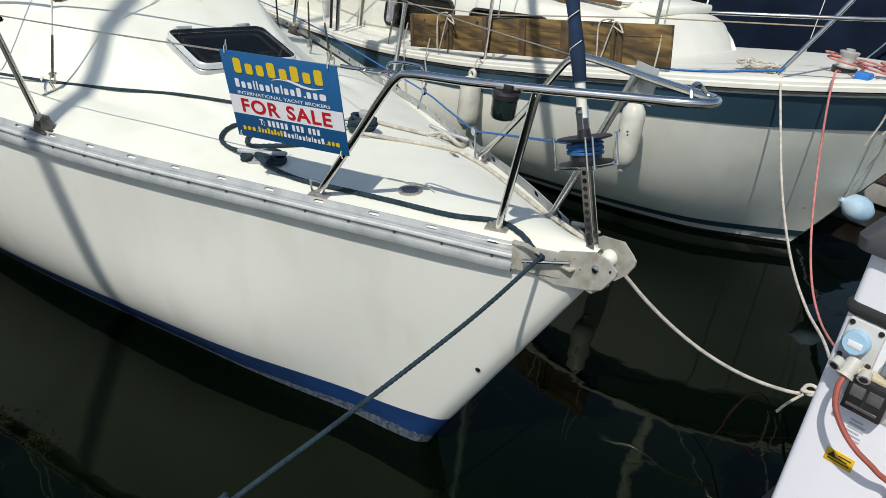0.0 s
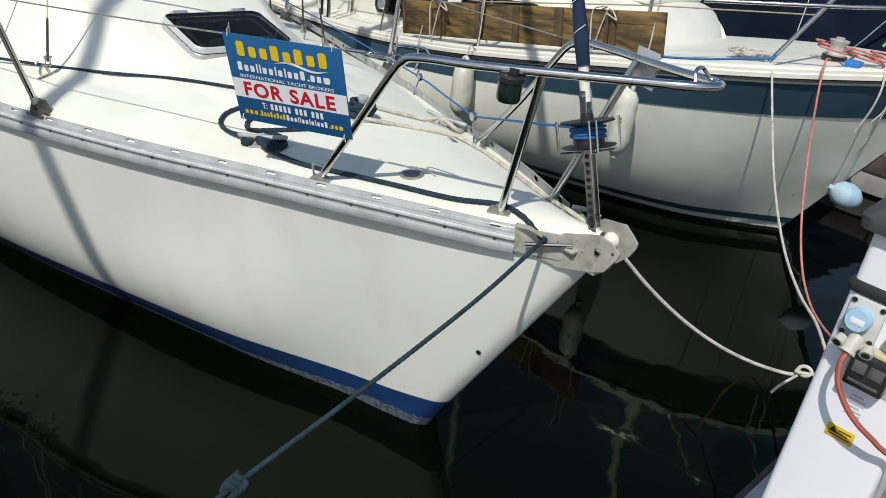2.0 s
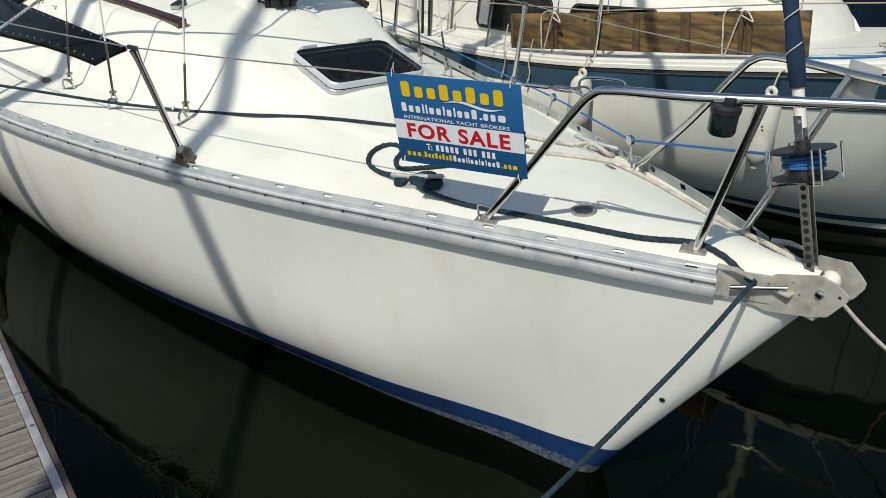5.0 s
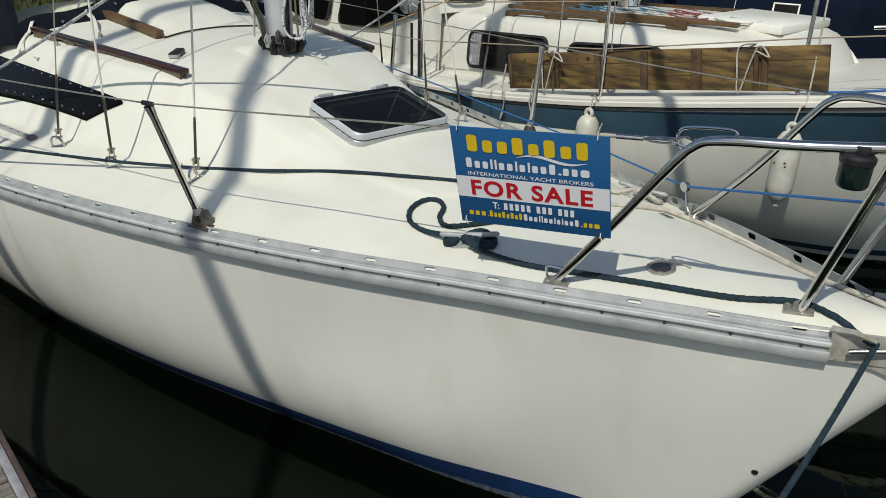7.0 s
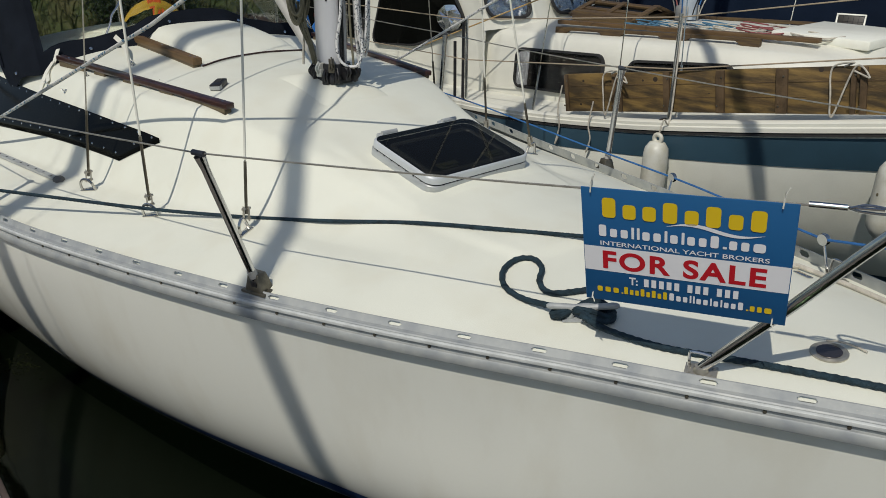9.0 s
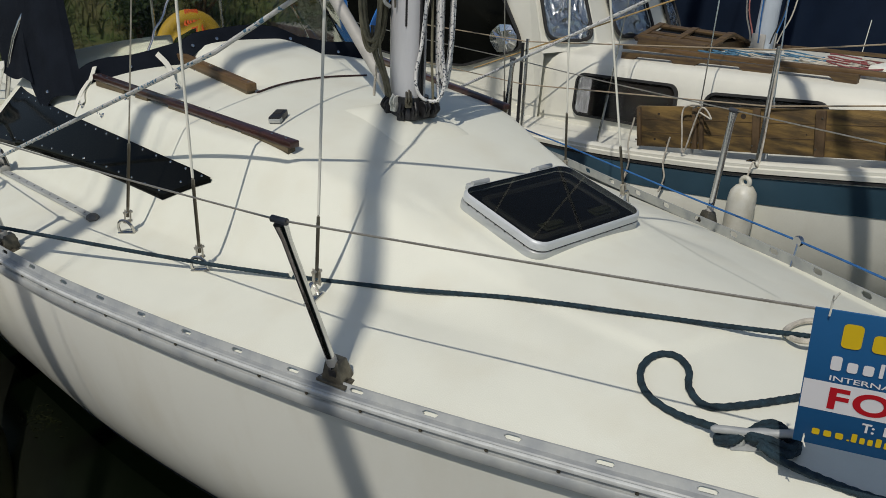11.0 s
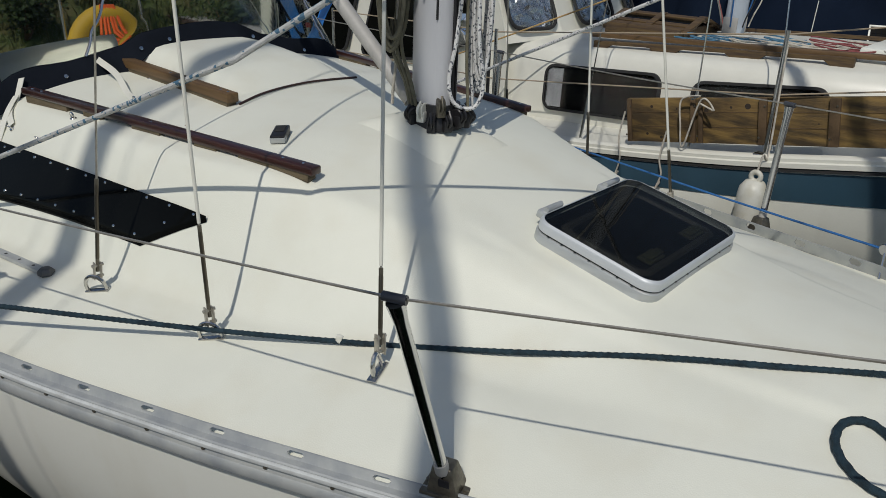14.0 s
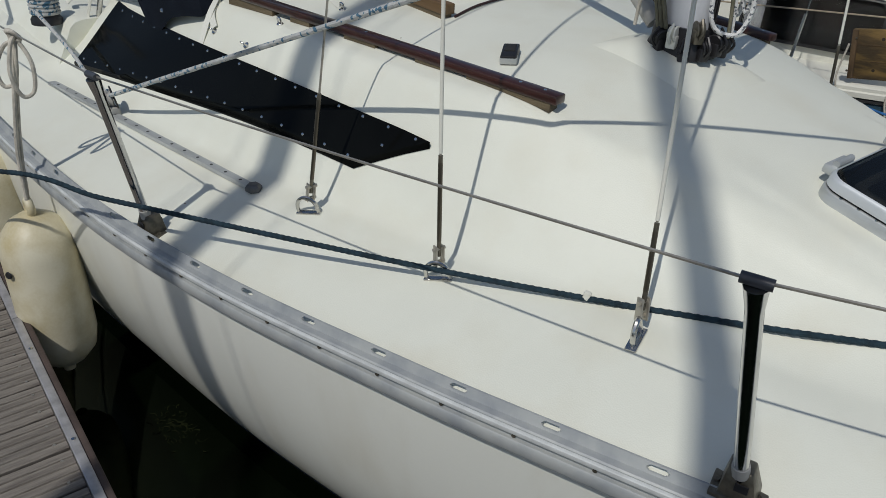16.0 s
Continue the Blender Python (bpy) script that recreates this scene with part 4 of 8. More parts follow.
# deck organiser line and small fittings
bm = rope([on_deck(-3.155, -0.315, 0.004), on_deck(-3.19, -0.2, 0.006), on_deck(-3.212, -0.07, 0.006), on_deck(-3.222, 0.08, 0.006), on_deck(-3.23, 0.28, 0.005)], 0.0042, laid=False)
part("edge_strip", bm, mat("red_brown_sealing_strip", (0.035, 0.012, 0.010), 0.6, scale=14, vary=0.4), yacht, "thin dark red-brown sealing strip across the coachroof")
box_m = orient(on_deck(-2.80, -0.415), deck_way(-2.815, -0.395), (-0.65, 0.76, 0))
bm = bmesh.new()
box(bm, (-0.045, -0.022, 0.0), (0.045, 0.022, 0.026), 0.004, box_m)
gadget = single("remote_unit", bm, BLACK, "small black and silver electronic unit lying on the coachroof", "gadget")
bm = bmesh.new()
box(bm, (-0.046, -0.023, 0.002), (-0.018, 0.023, 0.02), 0.003, box_m)
part("silver_end", bm, ALU, gadget, "bare silver end")
bm = bmesh.new()
box(bm, (-0.01, -0.015, 0.026), (0.035, 0.015, 0.028), 0.001, box_m)
part("keypad", bm, RUBBER, gadget)

# ---- chainplates and shrouds ----
def shroud(x, y, slope, screw, sleeve, kind, side=-1):
    foot = on_deck(x, y)
    way = Vector((slope[0], slope[1], 1)).normalized()
    at = lambda h: foot + way * h
    sh = part("shroud", tube(bmesh.new(), [at(0.06), at(screw)], 0.0052, 10), SOCKET, yacht, "stainless rigging wire with a bottlescrew")
    bm = bmesh.new()
    m = orient(foot, deck_way(x, y), (1, (-0.8 if kind == "loop" else -0.35) * side, 0))
    if kind == "loop":
        box(bm, (-0.034, -0.009, 0), (0.034, 0.009, 0.005), 0.002, m)
        tube(bm, [m @ p for p in spline([(-0.028, 0, 0.004), (-0.026, 0, 0.03), (-0.01, 0, 0.048), (0.01, 0, 0.048), (0.026, 0, 0.03), (0.028, 0, 0.004)], 5)], 0.0055, 8)
    else:
        box(bm, (-0.012, -0.045, 0), (0.012, 0.025, 0.005), 0.002, m)
        tube(bm, [m @ p for p in spline([(0, -0.03, 0.004), (0, -0.024, 0.035), (0, 0, 0.05), (0, 0.014, 0.004)], 5)], 0.006, 8)
    part("chainplate", bm, STEEL2, sh, "stainless deck eye")
    bm = bmesh.new()
    for sy in (-0.009, 0.009):
        box(bm, (-0.009, sy - 0.002, 0.036), (0.009, sy + 0.002, 0.086), 0.0015, orient(foot, way, (1, 0.2 * side, 0)))
    lathe(bm, [(0, -0.016), (0.005, -0.016), (0.005, 0.016), (0, 0.016)], 8, orient(at(0.045), (0, 1, 0)))
    lathe(bm, [(0, -0.016), (0.005, -0.016), (0.005, 0.016), (0, 0.016)], 8, orient(at(0.078), (0, 1, 0)))
    part("toggle", bm, WIRE, sh)
    part("screw_barrel", tube(bmesh.new(), [at(0.09), at(0.10), at(screw - 0.02), at(screw)], [0.004, 0.0055, 0.0055, 0.004], 10), mat("bronze_screw", (0.13, 0.115, 0.09), 0.35, 0.9, scale=20) if "bronze_screw" not in bpy.data.materials else bpy.data.materials["bronze_screw"], sh, "tarnished bottlescrew")
    part("wire", tube(bmesh.new(), [at(screw - 0.01), at(7.0)], 0.0028, 6), WIRE, sh)
    if sleeve:
        part("sleeve", tube(bmesh.new(), [at(screw + 0.005), at(screw + 1.9)], 0.0044, 10), WHITE, sh, "white plastic shroud sleeve")
    return sh


for side in (-1, 1):
    shroud(-2.966, side * 0.953, (0.03, -side * 0.125), 0.33, False, "loop", side)
    shroud(-2.495, side * 0.884, (-0.075, -side * 0.03), 0.30, True, "loop", side)
    shroud(-2.046, side * 0.73, (-0.135, -side * 0.145), 0.24, True, "plate", side)

# ---- genoa track, car and sheet ----
DARKALU = mat("dark_alloy", (0.14, 0.14, 0.14), 0.45, 0.6, scale=25, vary=0.3)
trk = bmesh.new()
rows = []
TA, TB = Vector((-3.20, -1.005)), Vector((-4.52, -1.19))
for i in range(21):
    p = TA.lerp(TB, i / 20)
    z = roof(p.x, p.y)
    rows.append([Vector((p.x + o * 0.18, p.y + o, z + h)) for o, h in ((-0.014, 0.0), (-0.014, 0.012), (0.014, 0.012), (0.014, 0.0))])
g = sheet(trk, rows)
trk.faces.new(g[0])
trk.faces.new(g[-1])
track = part("genoa_track", trk, ALU, yacht, "grey alloy sheet track screwed to the side deck")
for i in range(17):
    p = TA.lerp(TB, (i + 0.7) / 17.5)
    part("hole", lathe(bmesh.new(), [(0.005, 0), (0.005, 0.0006), (0, 0.0006)], 8, Matrix.Translation((p.x, p.y, roof(p.x, p.y) + 0.0122))), BLACK, track)
bm = bmesh.new()
lathe(bm, [(0, 0), (0.024, 0), (0.024, 0.012), (0.017, 0.02), (0, 0.021)], 6, orient(on_deck(TA.x + 0.012, TA.y + 0.002), (0, 0, 1), (1, 0.18, 0)))
part("end_stop", bm, DARKALU, track)
CARP = on_deck(-4.04, -1.123, 0.03)
bm = lathe(bmesh.new(), [(0, -0.016), (0.026, -0.016), (0.03, -0.012), (0.022, 0), (0.03, 0.012), (0.026, 0.016), (0, 0.016)], 16, orient(CARP + Vector((0, 0, 0.03)), (0.25, 1, 0.1)))
box(bm, (-0.035, -0.022, -0.024), (0.035, 0.022, 0.004), 0.006, orient(CARP, (0, 0, 1), (1, 0.18, 0)))
car = part("sheet_car", bm, GREYP, track, "grey sheet lead car with a sheave")
for o in (-0.02, 0.02):
    bm = lathe(bmesh.new(), [(0, -0.003), (0.042, -0.003), (0.044, 0), (0.042, 0.003), (0, 0.003)], 20, orient(CARP + Vector((0, o, 0.03)), (0.2, 1, 0.25)))
    part("cheek", bm, BLACK, car, "black block cheek")


def flecked(name, base, fleck, scale, amount):
    """A rope cover with coloured flecks."""
    m = mat(name, base, 0.8, scale=40, vary=0.2, grain=0.7, grain_scale=260)
    n, l = m.node_tree.nodes, m.node_tree.links
    b = n["Principled BSDF"]
    old = b.inputs["Base Color"].links[0].from_socket
    vor = n.new("ShaderNodeTexVoronoi")
    vor.inputs["Scale"].default_value = scale
    tc = n.new("ShaderNodeTexCoord")
    l.new(tc.outputs["Object"], vor.inputs["Vector"])
    sep = n.new("ShaderNodeSeparateColor")
    l.new(vor.outputs["Color"], sep.inputs[0])
    gt = n.new("ShaderNodeMath")
    gt.operation = "LESS_THAN"
    l.new(sep.outputs[0], gt.inputs[0])
    gt.inputs[1].default_value = amount
    mix = n.new("ShaderNodeMixRGB")
    l.new(gt.outputs[0], mix.inputs[0])
    l.new(old, mix.inputs[1])
    mix.inputs[2].default_value = (*fleck, 1)
    l.new(mix.outputs[0], b.inputs["Base Color"])
    return m


SHEET = flecked("blue_fleck_sheet", (0.50, 0.51, 0.49), (0.06, 0.14, 0.21), 105, 0.2)
HALY = flecked("grey_fleck_halyard", (0.72, 0.72, 0.70), (0.12, 0.13, 0.15), 190, 0.17)
GA, GB = CARP + Vector((0.03, 0.0, 0.05)), Vector((-2.393, -0.826, 1.651))
bm = rope([GA.lerp(GB, k / 6) for k in range(6)] + [GA.lerp(GB, 0.97), GB, (-2.36, -0.806, 1.675), (-2.2, -0.711, 1.79), (-1.03, -0.014, 2.63)], 0.0072, laid=False)
sheet_rope = single("genoa_sheet", bm, SHEET, "white and blue flecked genoa sheet led up from its deck car", "rope")
bm = rope([CARP + Vector((0.01, 0.0, 0.06)), CARP + Vector((-0.1, -0.01, 0.05)), (-4.40, -1.13, 1.06), (-4.77, -1.145, 1.13)], 0.0075, laid=False)
part("tail", bm, SHEET, sheet_rope)

# ---- mast foot, mast and its ropes ----
MX, MY = -2.546, -0.016
MZ = roof(MX, MY)
bm = bmesh.new()
rows = []
for i in range(15):
    u = -1 + 2 * i / 14
    rows.append([Vector((MX + u * 0.185, MY + v / 7 * 0.165, roof(MX + u * 0.185, MY + v / 7 * 0.165) + 0.028 * (1 - max(abs(u), abs(v / 7)) ** 3) - 0.002)) for v in range(-7, 8)])
sheet(bm, rows)
part("mast_step", bm, DECK, yacht, "moulded raised mast step")
sec = []
for k in range(28):
    a = 2 * math.pi * k / 28
    sec.append((0.074 * math.copysign(abs(math.cos(a)) ** 0.8, math.cos(a)), 0.052 * math.copysign(abs(math.sin(a)) ** 0.8, math.sin(a))))
bm = loops(bmesh.new(), [(sec, z) for z in (0.06, 1.0, 3.0, 6.0, 8.8)], Matrix.Translation((MX, MY, MZ)), True, True)
mast = part("mast", bm, mat("satin_grey_mast", (0.56, 0.57, 0.59), 0.45, 0.2, vary=0.12, scale=4, stretch=(4, 4, 0.5)), yacht, "grey anodised alloy mast")
bm = bmesh.new()
for y in (-0.006, 0.006):
    box(bm, (MX + 0.074, MY + y - 0.003, MZ + 0.09), (MX + 0.082, MY + y + 0.003, MZ + 3), 0)
part("sail_groove", bm, BLACK, mast)
bm = bmesh.new()
box(bm, (MX + 0.045, MY - 0.0515, MZ + 0.34), (MX + 0.048, MY - 0.04, MZ + 2.5), 0)
part("seam", bm, RUBBER, mast)
bm = loops(bmesh.new(), [(rounded(0.088, 0.068, 0.045), 0.012), (rounded(0.088, 0.068, 0.045), 0.035), (rounded(0.083, 0.061, 0.043), 0.05), (rounded(0.081, 0.059, 0.043), 0.09)], Matrix.Translation((MX, MY, MZ)), True, True)
part("foot_casting", bm, BLACK, mast, "black cast mast foot")
for dx, dy, up, mtl in ((0.088, -0.036, 0.05, BLACK), (0.012, -0.064, 0.07, WHITE), (0.052, -0.066, 0.045, BLACK), (-0.024, -0.066, 0.055, BLACK), (0.098, 0.004, 0.06, BLACK), (0.092, 0.045, 0.05, BLACK), (0.05, 0.074, 0.05, BLACK), (0.075, -0.052, 0.095, SOCKET)):
    d = Vector((dx, dy, 0)).normalized()
    q = Vector((MX + dx, MY + dy, MZ + up))
    bm = lathe(bmesh.new(), [(0, -0.011), (0.021, -0.011), (0.024, -0.008), (0.018, 0), (0.024, 0.008), (0.021, 0.011), (0, 0.011)], 16, orient(q, Vector((-d.y, d.x, 0.15 * math.sin(dx * 90)))))
    box(bm, (-0.008, -0.014, -0.035), (0.016, 0.014, 0.0), 0.004, orient(q, (0, 0, 1), d))
    tube(bm, spline([q + d * 0.006 + Vector((0, 0, -0.03)), q + d * 0.03 + Vector((0, 0, 0.0)), q + d * 0.012 + Vector((0, 0, 0.03))], 4), 0.004, 6)
    part("turning_block", bm, mtl, mast, "sheave block at the mast foot")
# halyard exit slots and a hook on the mast face
for dx, h, tall in ((-0.012, 0.40, 0.05),):
    bm = bmesh.new()
    box(bm, (MX + dx - 0.0045, MY - 0.0535, MZ + h), (MX + dx + 0.0045, MY - 0.045, MZ + h + tall), 0.002)
    part("exit_slot", bm, BLACK, mast, "dark halyard exit slot")
q = Vector((MX - 0.004, MY - 0.052, MZ + 0.50))
part("hook", tube(bmesh.new(), spline([q + Vector((-0.012, 0, 0.01)), q + Vector((-0.008, -0.016, 0.016)), q + Vector((0.01, -0.018, 0.008)), q + Vector((0.008, -0.016, -0.02)), q + Vector((0.006, -0.012, -0.10))], 5), 0.0035, 7), SOCKET, mast, "tarnished wire hook")
for k, (dx, dy, h, s_) in enumerate(((0.02, -0.062, 0.62, 1), (-0.03, -0.062, 0.47, 1), (0.03, 0.063, 0.55, -1))):
    q = Vector((MX + dx, MY + dy, MZ + h))
    bm = tube(bmesh.new(), spline([q + Vector((0, 0, -0.07)), q + Vector((0, -0.025 * s_, -0.05)), q + Vector((0, -0.022 * s_, 0.0)), q + Vector((0, -0.025 * s_, 0.05)), q + Vector((0, 0, 0.07))], 4), 0.007, 8)
    part("mast_cleat", bm, ALU, mast)
bm = tube(bmesh.new(), [(-2.645, MY, 1.405), (-3.8, MY - 0.01, 2.365)], 0.025, 14)
part("rod_kicker", bm, GREYP, yacht, "pale grey rod kicker strut")


def coil(center, axis, n, rx, rz, r, material, name, label, seed, lay=False):
    """A hank of rope hung from a cleat: several drooping loops side by side."""
    rng = random.Random(seed)
    side = Vector((axis[1], -axis[0], 0))
    line = []
    for k in range(n):
        dz, w = rng.uniform(-0.06, 0.05), rx * rng.uniform(0.7, 1.25)
        jog = Vector((rng.uniform(-0.01, 0.01), rng.uniform(-0.01, 0.01), 0))
        for j in range(20):
            a = 2 * math.pi * j / 20
            c = Vector(center) + Vector(axis) * ((k + j / 20 - n / 2) * r * 1.5) + jog * math.sin(a / 2)
            line.append(c + side * (w * math.sin(a) * (0.55 + 0.45 * (1 - math.cos(a)) / 2)) + Vector((0, 0, -rz * (1 - math.cos(a)) / 2 * (1 + dz))))
    bm = rope(line, r, per=2, laid=False, step=0.02)
    ob = single(name, bm, material, label, "rope")
    return ob


hank_o = coil((MX - 0.095, MY - 0.095, MZ + 0.86), (-0.75, 0.66, 0), 11, 0.05, 0.60, 0.0058, ROPE_O, "halyard_hank", "olive halyard hanging in a hank on the mast", 3)
hank_w = coil((MX + 0.10, MY + 0.095, MZ + 0.80), (-0.75, 0.66, 0), 10, 0.028, 0.66, 0.0048, HALY, "halyard_hank", "white and black flecked halyard hanging on the mast", 8)
hx_, hy_ = MX + 0.115, MY + 0.01
side_h = Vector((0.66, 0.75, 0))
c = Vector((hx_, hy_, MZ + 0.10))
bm = rope([c + side_h * 0.03 + Vector((0, 0, 0.5)), c + side_h * 0.035 + Vector((0, 0, 0.2)), c + side_h * 0.055 + Vector((0, 0, 0.06)), c + side_h * 0.03 + Vector((0, 0, -0.012)), c + side_h * -0.03 + Vector((0, 0, -0.002)), c + side_h * -0.05 + Vector((0, 0, 0.07)), c + side_h * -0.03 + Vector((0, 0, 0.2)), c + side_h * -0.005 + Vector((0, 0, 0.5))], 0.0062, laid=False)
part("slack_loop", bm, HALY, hank_w, "slack loop of halyard below the hank")
for k, o in enumerate((0.0, 0.014, -0.012)):
    q = Vector((MX - 0.085 + o, MY - 0.085 + 0.5 * o, MZ + 0.33))
    bm = rope([q, q + Vector((0.006, 0.0, -0.09)), Vector((MX - 0.05 + o, MY - 0.068, MZ + 0.15)), Vector((MX - 0.03 + o, MY - 0.064, MZ + 0.08))], 0.0055, laid=False)
    part("tail", bm, ROPE_O, hank_o)
for k, (dx, dy) in enumerate(((0.095, 0.03), (0.085, 0.06), (-0.10, -0.06))):
    bm = rope([(MX + dx * 1.15, MY + dy * 1.15, MZ + 0.07), (MX + dx * 0.98, MY + dy * 1.0, MZ + 0.5), (MX + dx * 0.8, MY + dy * 0.9, MZ + 2.6)], 0.005, laid=False)
    single("halyard", bm, (ROPE_O, HALY, ROPE_W)[k % 3], "halyard led up the mast from its foot block", "rope", group="halyards on the mast")

# the other genoa sheet, and a tan line on the second boat
bm = rope([(-0.8, 0.55, 2.357), (-1.6, 0.68, 1.999), (-2.3, 0.81, 1.687), (-2.96, 0.925, 1.392), (-3.5, 1.0, 1.148), tuple(on_deck(-4.04, 1.12, 0.03))], 0.0068, laid=False)
single("genoa_sheet", bm, HALY, "grey flecked genoa sheet on the port side", "rope")
bm = rope([(-4.42, 2.07, 1.06), (-3.72, 2.4, 1.39), (-2.3, 3.07, 2.06)], 0.005, laid=False)
single("yellow_line", bm, mat("tan_cord", (0.45, 0.3, 0.12), 0.8, scale=20), "thin tan line slanting across the wheelhouse", "rope")

# ---- cleats, deck filler and mooring lines on the foredeck ----
def cleat(x, y, ang, label="alloy mooring cleat on the foredeck"):
    q = on_deck(x, y)
    m = orient(q, deck_way(x, y), (math.cos(ang), math.sin(ang), 0))
    bm = bmesh.new()
    tube(bm, [m @ p for p in spline([(-0.095, 0, 0.042), (-0.06, 0, 0.04), (0, 0, 0.036), (0.06, 0, 0.04), (0.095, 0, 0.042)], 4)], [0.004] + [0.009] * 7 + [0.012, 0.012] + [0.009] * 6 + [0.004], 10)
    for sx in (-0.03, 0.03):
        tube(bm, [m @ Vector((sx * 1.2, 0, 0)), m @ Vector((sx, 0, 0.036))], [0.014, 0.009], 10)
    box(bm, (-0.055, -0.02, 0), (0.055, 0.02, 0.006), 0.003, m)
    return part("cleat", bm, RAIL, yacht, label), m


_, cm = cleat(-0.866, -0.378, 0.69)


def turns(m, n, r, material, name, label, seed):
    """Turns of rope wound on a cleat, crossing over it."""
    rng = random.Random(seed)
    pts = []
    for k in range(n):
        for j in range(16):
            a = 2 * math.pi * j / 16
            w = 0.022 + 0.009 * (k % 3) + rng.uniform(-0.003, 0.003)
            pts.append(m @ Vector((0.072 * math.sin(a) * (1 + 0.12 * (k % 2)), w * math.sin(2 * a) * 0.7 + w * math.cos(a) * 0.5, 0.014 + 0.0045 * k + 0.010 * math.cos(2 * a))))
    return single(name, rope(pts, r, per=2), material, label, "rope")


turns(cm, 4, 0.0078, ROPE_D, "mooring_rope", "dark blue-green mooring rope made fast on a cleat", 4)
D = lambda x, y, u=0.009: on_deck(x, y, u)
single("mooring_rope", rope([(0.255, -0.112, 1.072), (0.215, -0.10, 1.072), D(0.14, -0.086, 0.009), D(0.04, -0.085), D(-0.10, -0.155), D(-0.32, -0.232), D(-0.48, -0.295), D(-0.64, -0.36), D(-0.78, -0.40, 0.02), D(-0.85, -0.41, 0.035)], 0.0085), ROPE_D, "dark blue-green rope lying along the foredeck to the fairlead", "rope")
single("mooring_rope", rope([D(-0.93, -0.42, 0.03), D(-1.04, -0.425), D(-1.12, -0.415), D(-1.175, -0.365), D(-1.185, -0.30), D(-1.15, -0.262), D(-1.10, -0.28), D(-1.06, -0.335), D(-1.0, -0.357), D(-0.94, -0.29), D(-0.87, -0.17), D(-0.83, -0.10)], 0.0085), ROPE_D, "dark blue-green rope tail lying in a loop on deck", "rope")
single("bow_line", rope([(0.252, -0.115, 1.075), (0.27, -0.4, 0.965), (0.287, -0.8, 0.842), (0.296, -1.143, 0.742), (0.305, -1.5, 0.62), (0.31, -1.72, 0.46)], 0.0066), ROPE_D, "dark blue-green bow line running down to the pontoon", "rope")
bm = bmesh.new()
rng = random.Random(2)
for k in range(3):
    c = Vector((0.296, -1.143 - 0.012 * k, 0.742 - 0.005 * k))
    tube(bm, [c + Vector((0.018 * math.cos(a), 0.008 * math.sin(3 * a), 0.02 * math.sin(a))) for a in [2 * math.pi * j / 14 for j in range(14)]], 0.0085, 8, 0.5, 3, closed=True)
single("rope_knot", bm, ROPE_D, "dark blue-green knot in the bow line", "knot")
# long warp along the starboard side deck to the middle bollard
single("side_warp", rope([(-4.9, -2.35, 0.62), (-3.62, -1.62, 0.985), (-3.25, -1.385, 0.985), (-2.87, -1.145, 0.985), (-2.49, -0.90, 0.985), (-2.17, -0.715, 1.005), (-2.0, -0.62, 1.022), (-1.85, -0.535, 1.039), (-1.7, -0.45, 1.06), D(-1.57, -0.374, 0.008), D(-1.44, -0.295, 0.008), D(-1.315, -0.215, 0.008), D(-1.14, -0.085, 0.012), D(-0.96, 0.075, 0.03)], 0.0066), ROPE_D, "long dark rope stretched along the side deck", "rope")
bm = bmesh.new()
for k in range(3):
    box(bm, (-0.007 + 0.003 * k, -0.005, -0.010), (0.008, 0.005, 0.010), 0.002, orient((-2.19, -0.727, 1.012), (0.3, 0.2 * k, 1), (0.8, 0.5, 0)))
single("tape_wrap", bm, WHITE, "scrap of white tape wrapped on the rope", "tape")
# bollard with a wad of dark rope and a light line
bq = (-0.90, 0.09)
bm = lathe(bmesh.new(), [(0.055, 0), (0.055, 0.006), (0.022, 0.012), (0.018, 0.07), (0.024, 0.085), (0.02, 0.097), (0, 0.098)], 18, orient(on_deck(*bq), deck_way(*bq)))
lathe(bm, [(0, 0.07), (0.012, 0.07), (0.016, 0.1), (0.013, 0.105), (0, 0.106)], 12, orient(on_deck(bq[0] - 0.005, bq[1], -0.035), (1, -0.3, 0.1)))
part("bollard", bm, ALU, yacht, "alloy bollard on the foredeck")
rng = random.Random(11)
pts = []
for k in range(70):
    a = 0.9 * k
    pts.append(on_deck(bq[0], bq[1], 0.022 + 0.0007 * k) + Vector((rng.uniform(0.028, 0.055) * math.cos(a), rng.uniform(0.03, 0.06) * math.sin(a), rng.uniform(-0.006, 0.006))))
single("bollard_turns", rope(pts, 0.0085, per=3), ROPE_D, "untidy dark rope turns heaped on the bollard", "rope")
single("pale_line", rope([D(-0.89, 0.14, 0.05), D(-0.97, 0.02, 0.03), D(-1.04, 0.07, 0.01), D(-1.03, 0.2, 0.012), D(-0.93, 0.30, 0.01), D(-0.85, 0.40, 0.012)], 0.008, laid=False), ROPE_W, "pale grey line across the foredeck", "rope")
single("pale_line", rope([D(-0.88, 0.05, 0.02), D(-0.80, 0.16), D(-0.70, 0.30), D(-0.64, 0.385, 0.01)], 0.009, laid=False), ROPE_W, "pale grey line across the foredeck", "rope")
_, pm = cleat(-0.80, 0.47, 0.5, "alloy cleat on the port foredeck")
turns(pm, 3, 0.008, ROPE_W, "pale_coil", "pale grey rope turns on the port cleat", 7)
single("pale_line", rope([D(-0.64, 0.385, 0.012), D(-0.45, 0.36), D(-0.2, 0.265), D(0.02, 0.16), D(0.18, 0.09, 0.014), (0.33, 0.05, 1.09)], 0.008, laid=False), ROPE_W, "pale grey mooring line along the port deck edge", "rope")
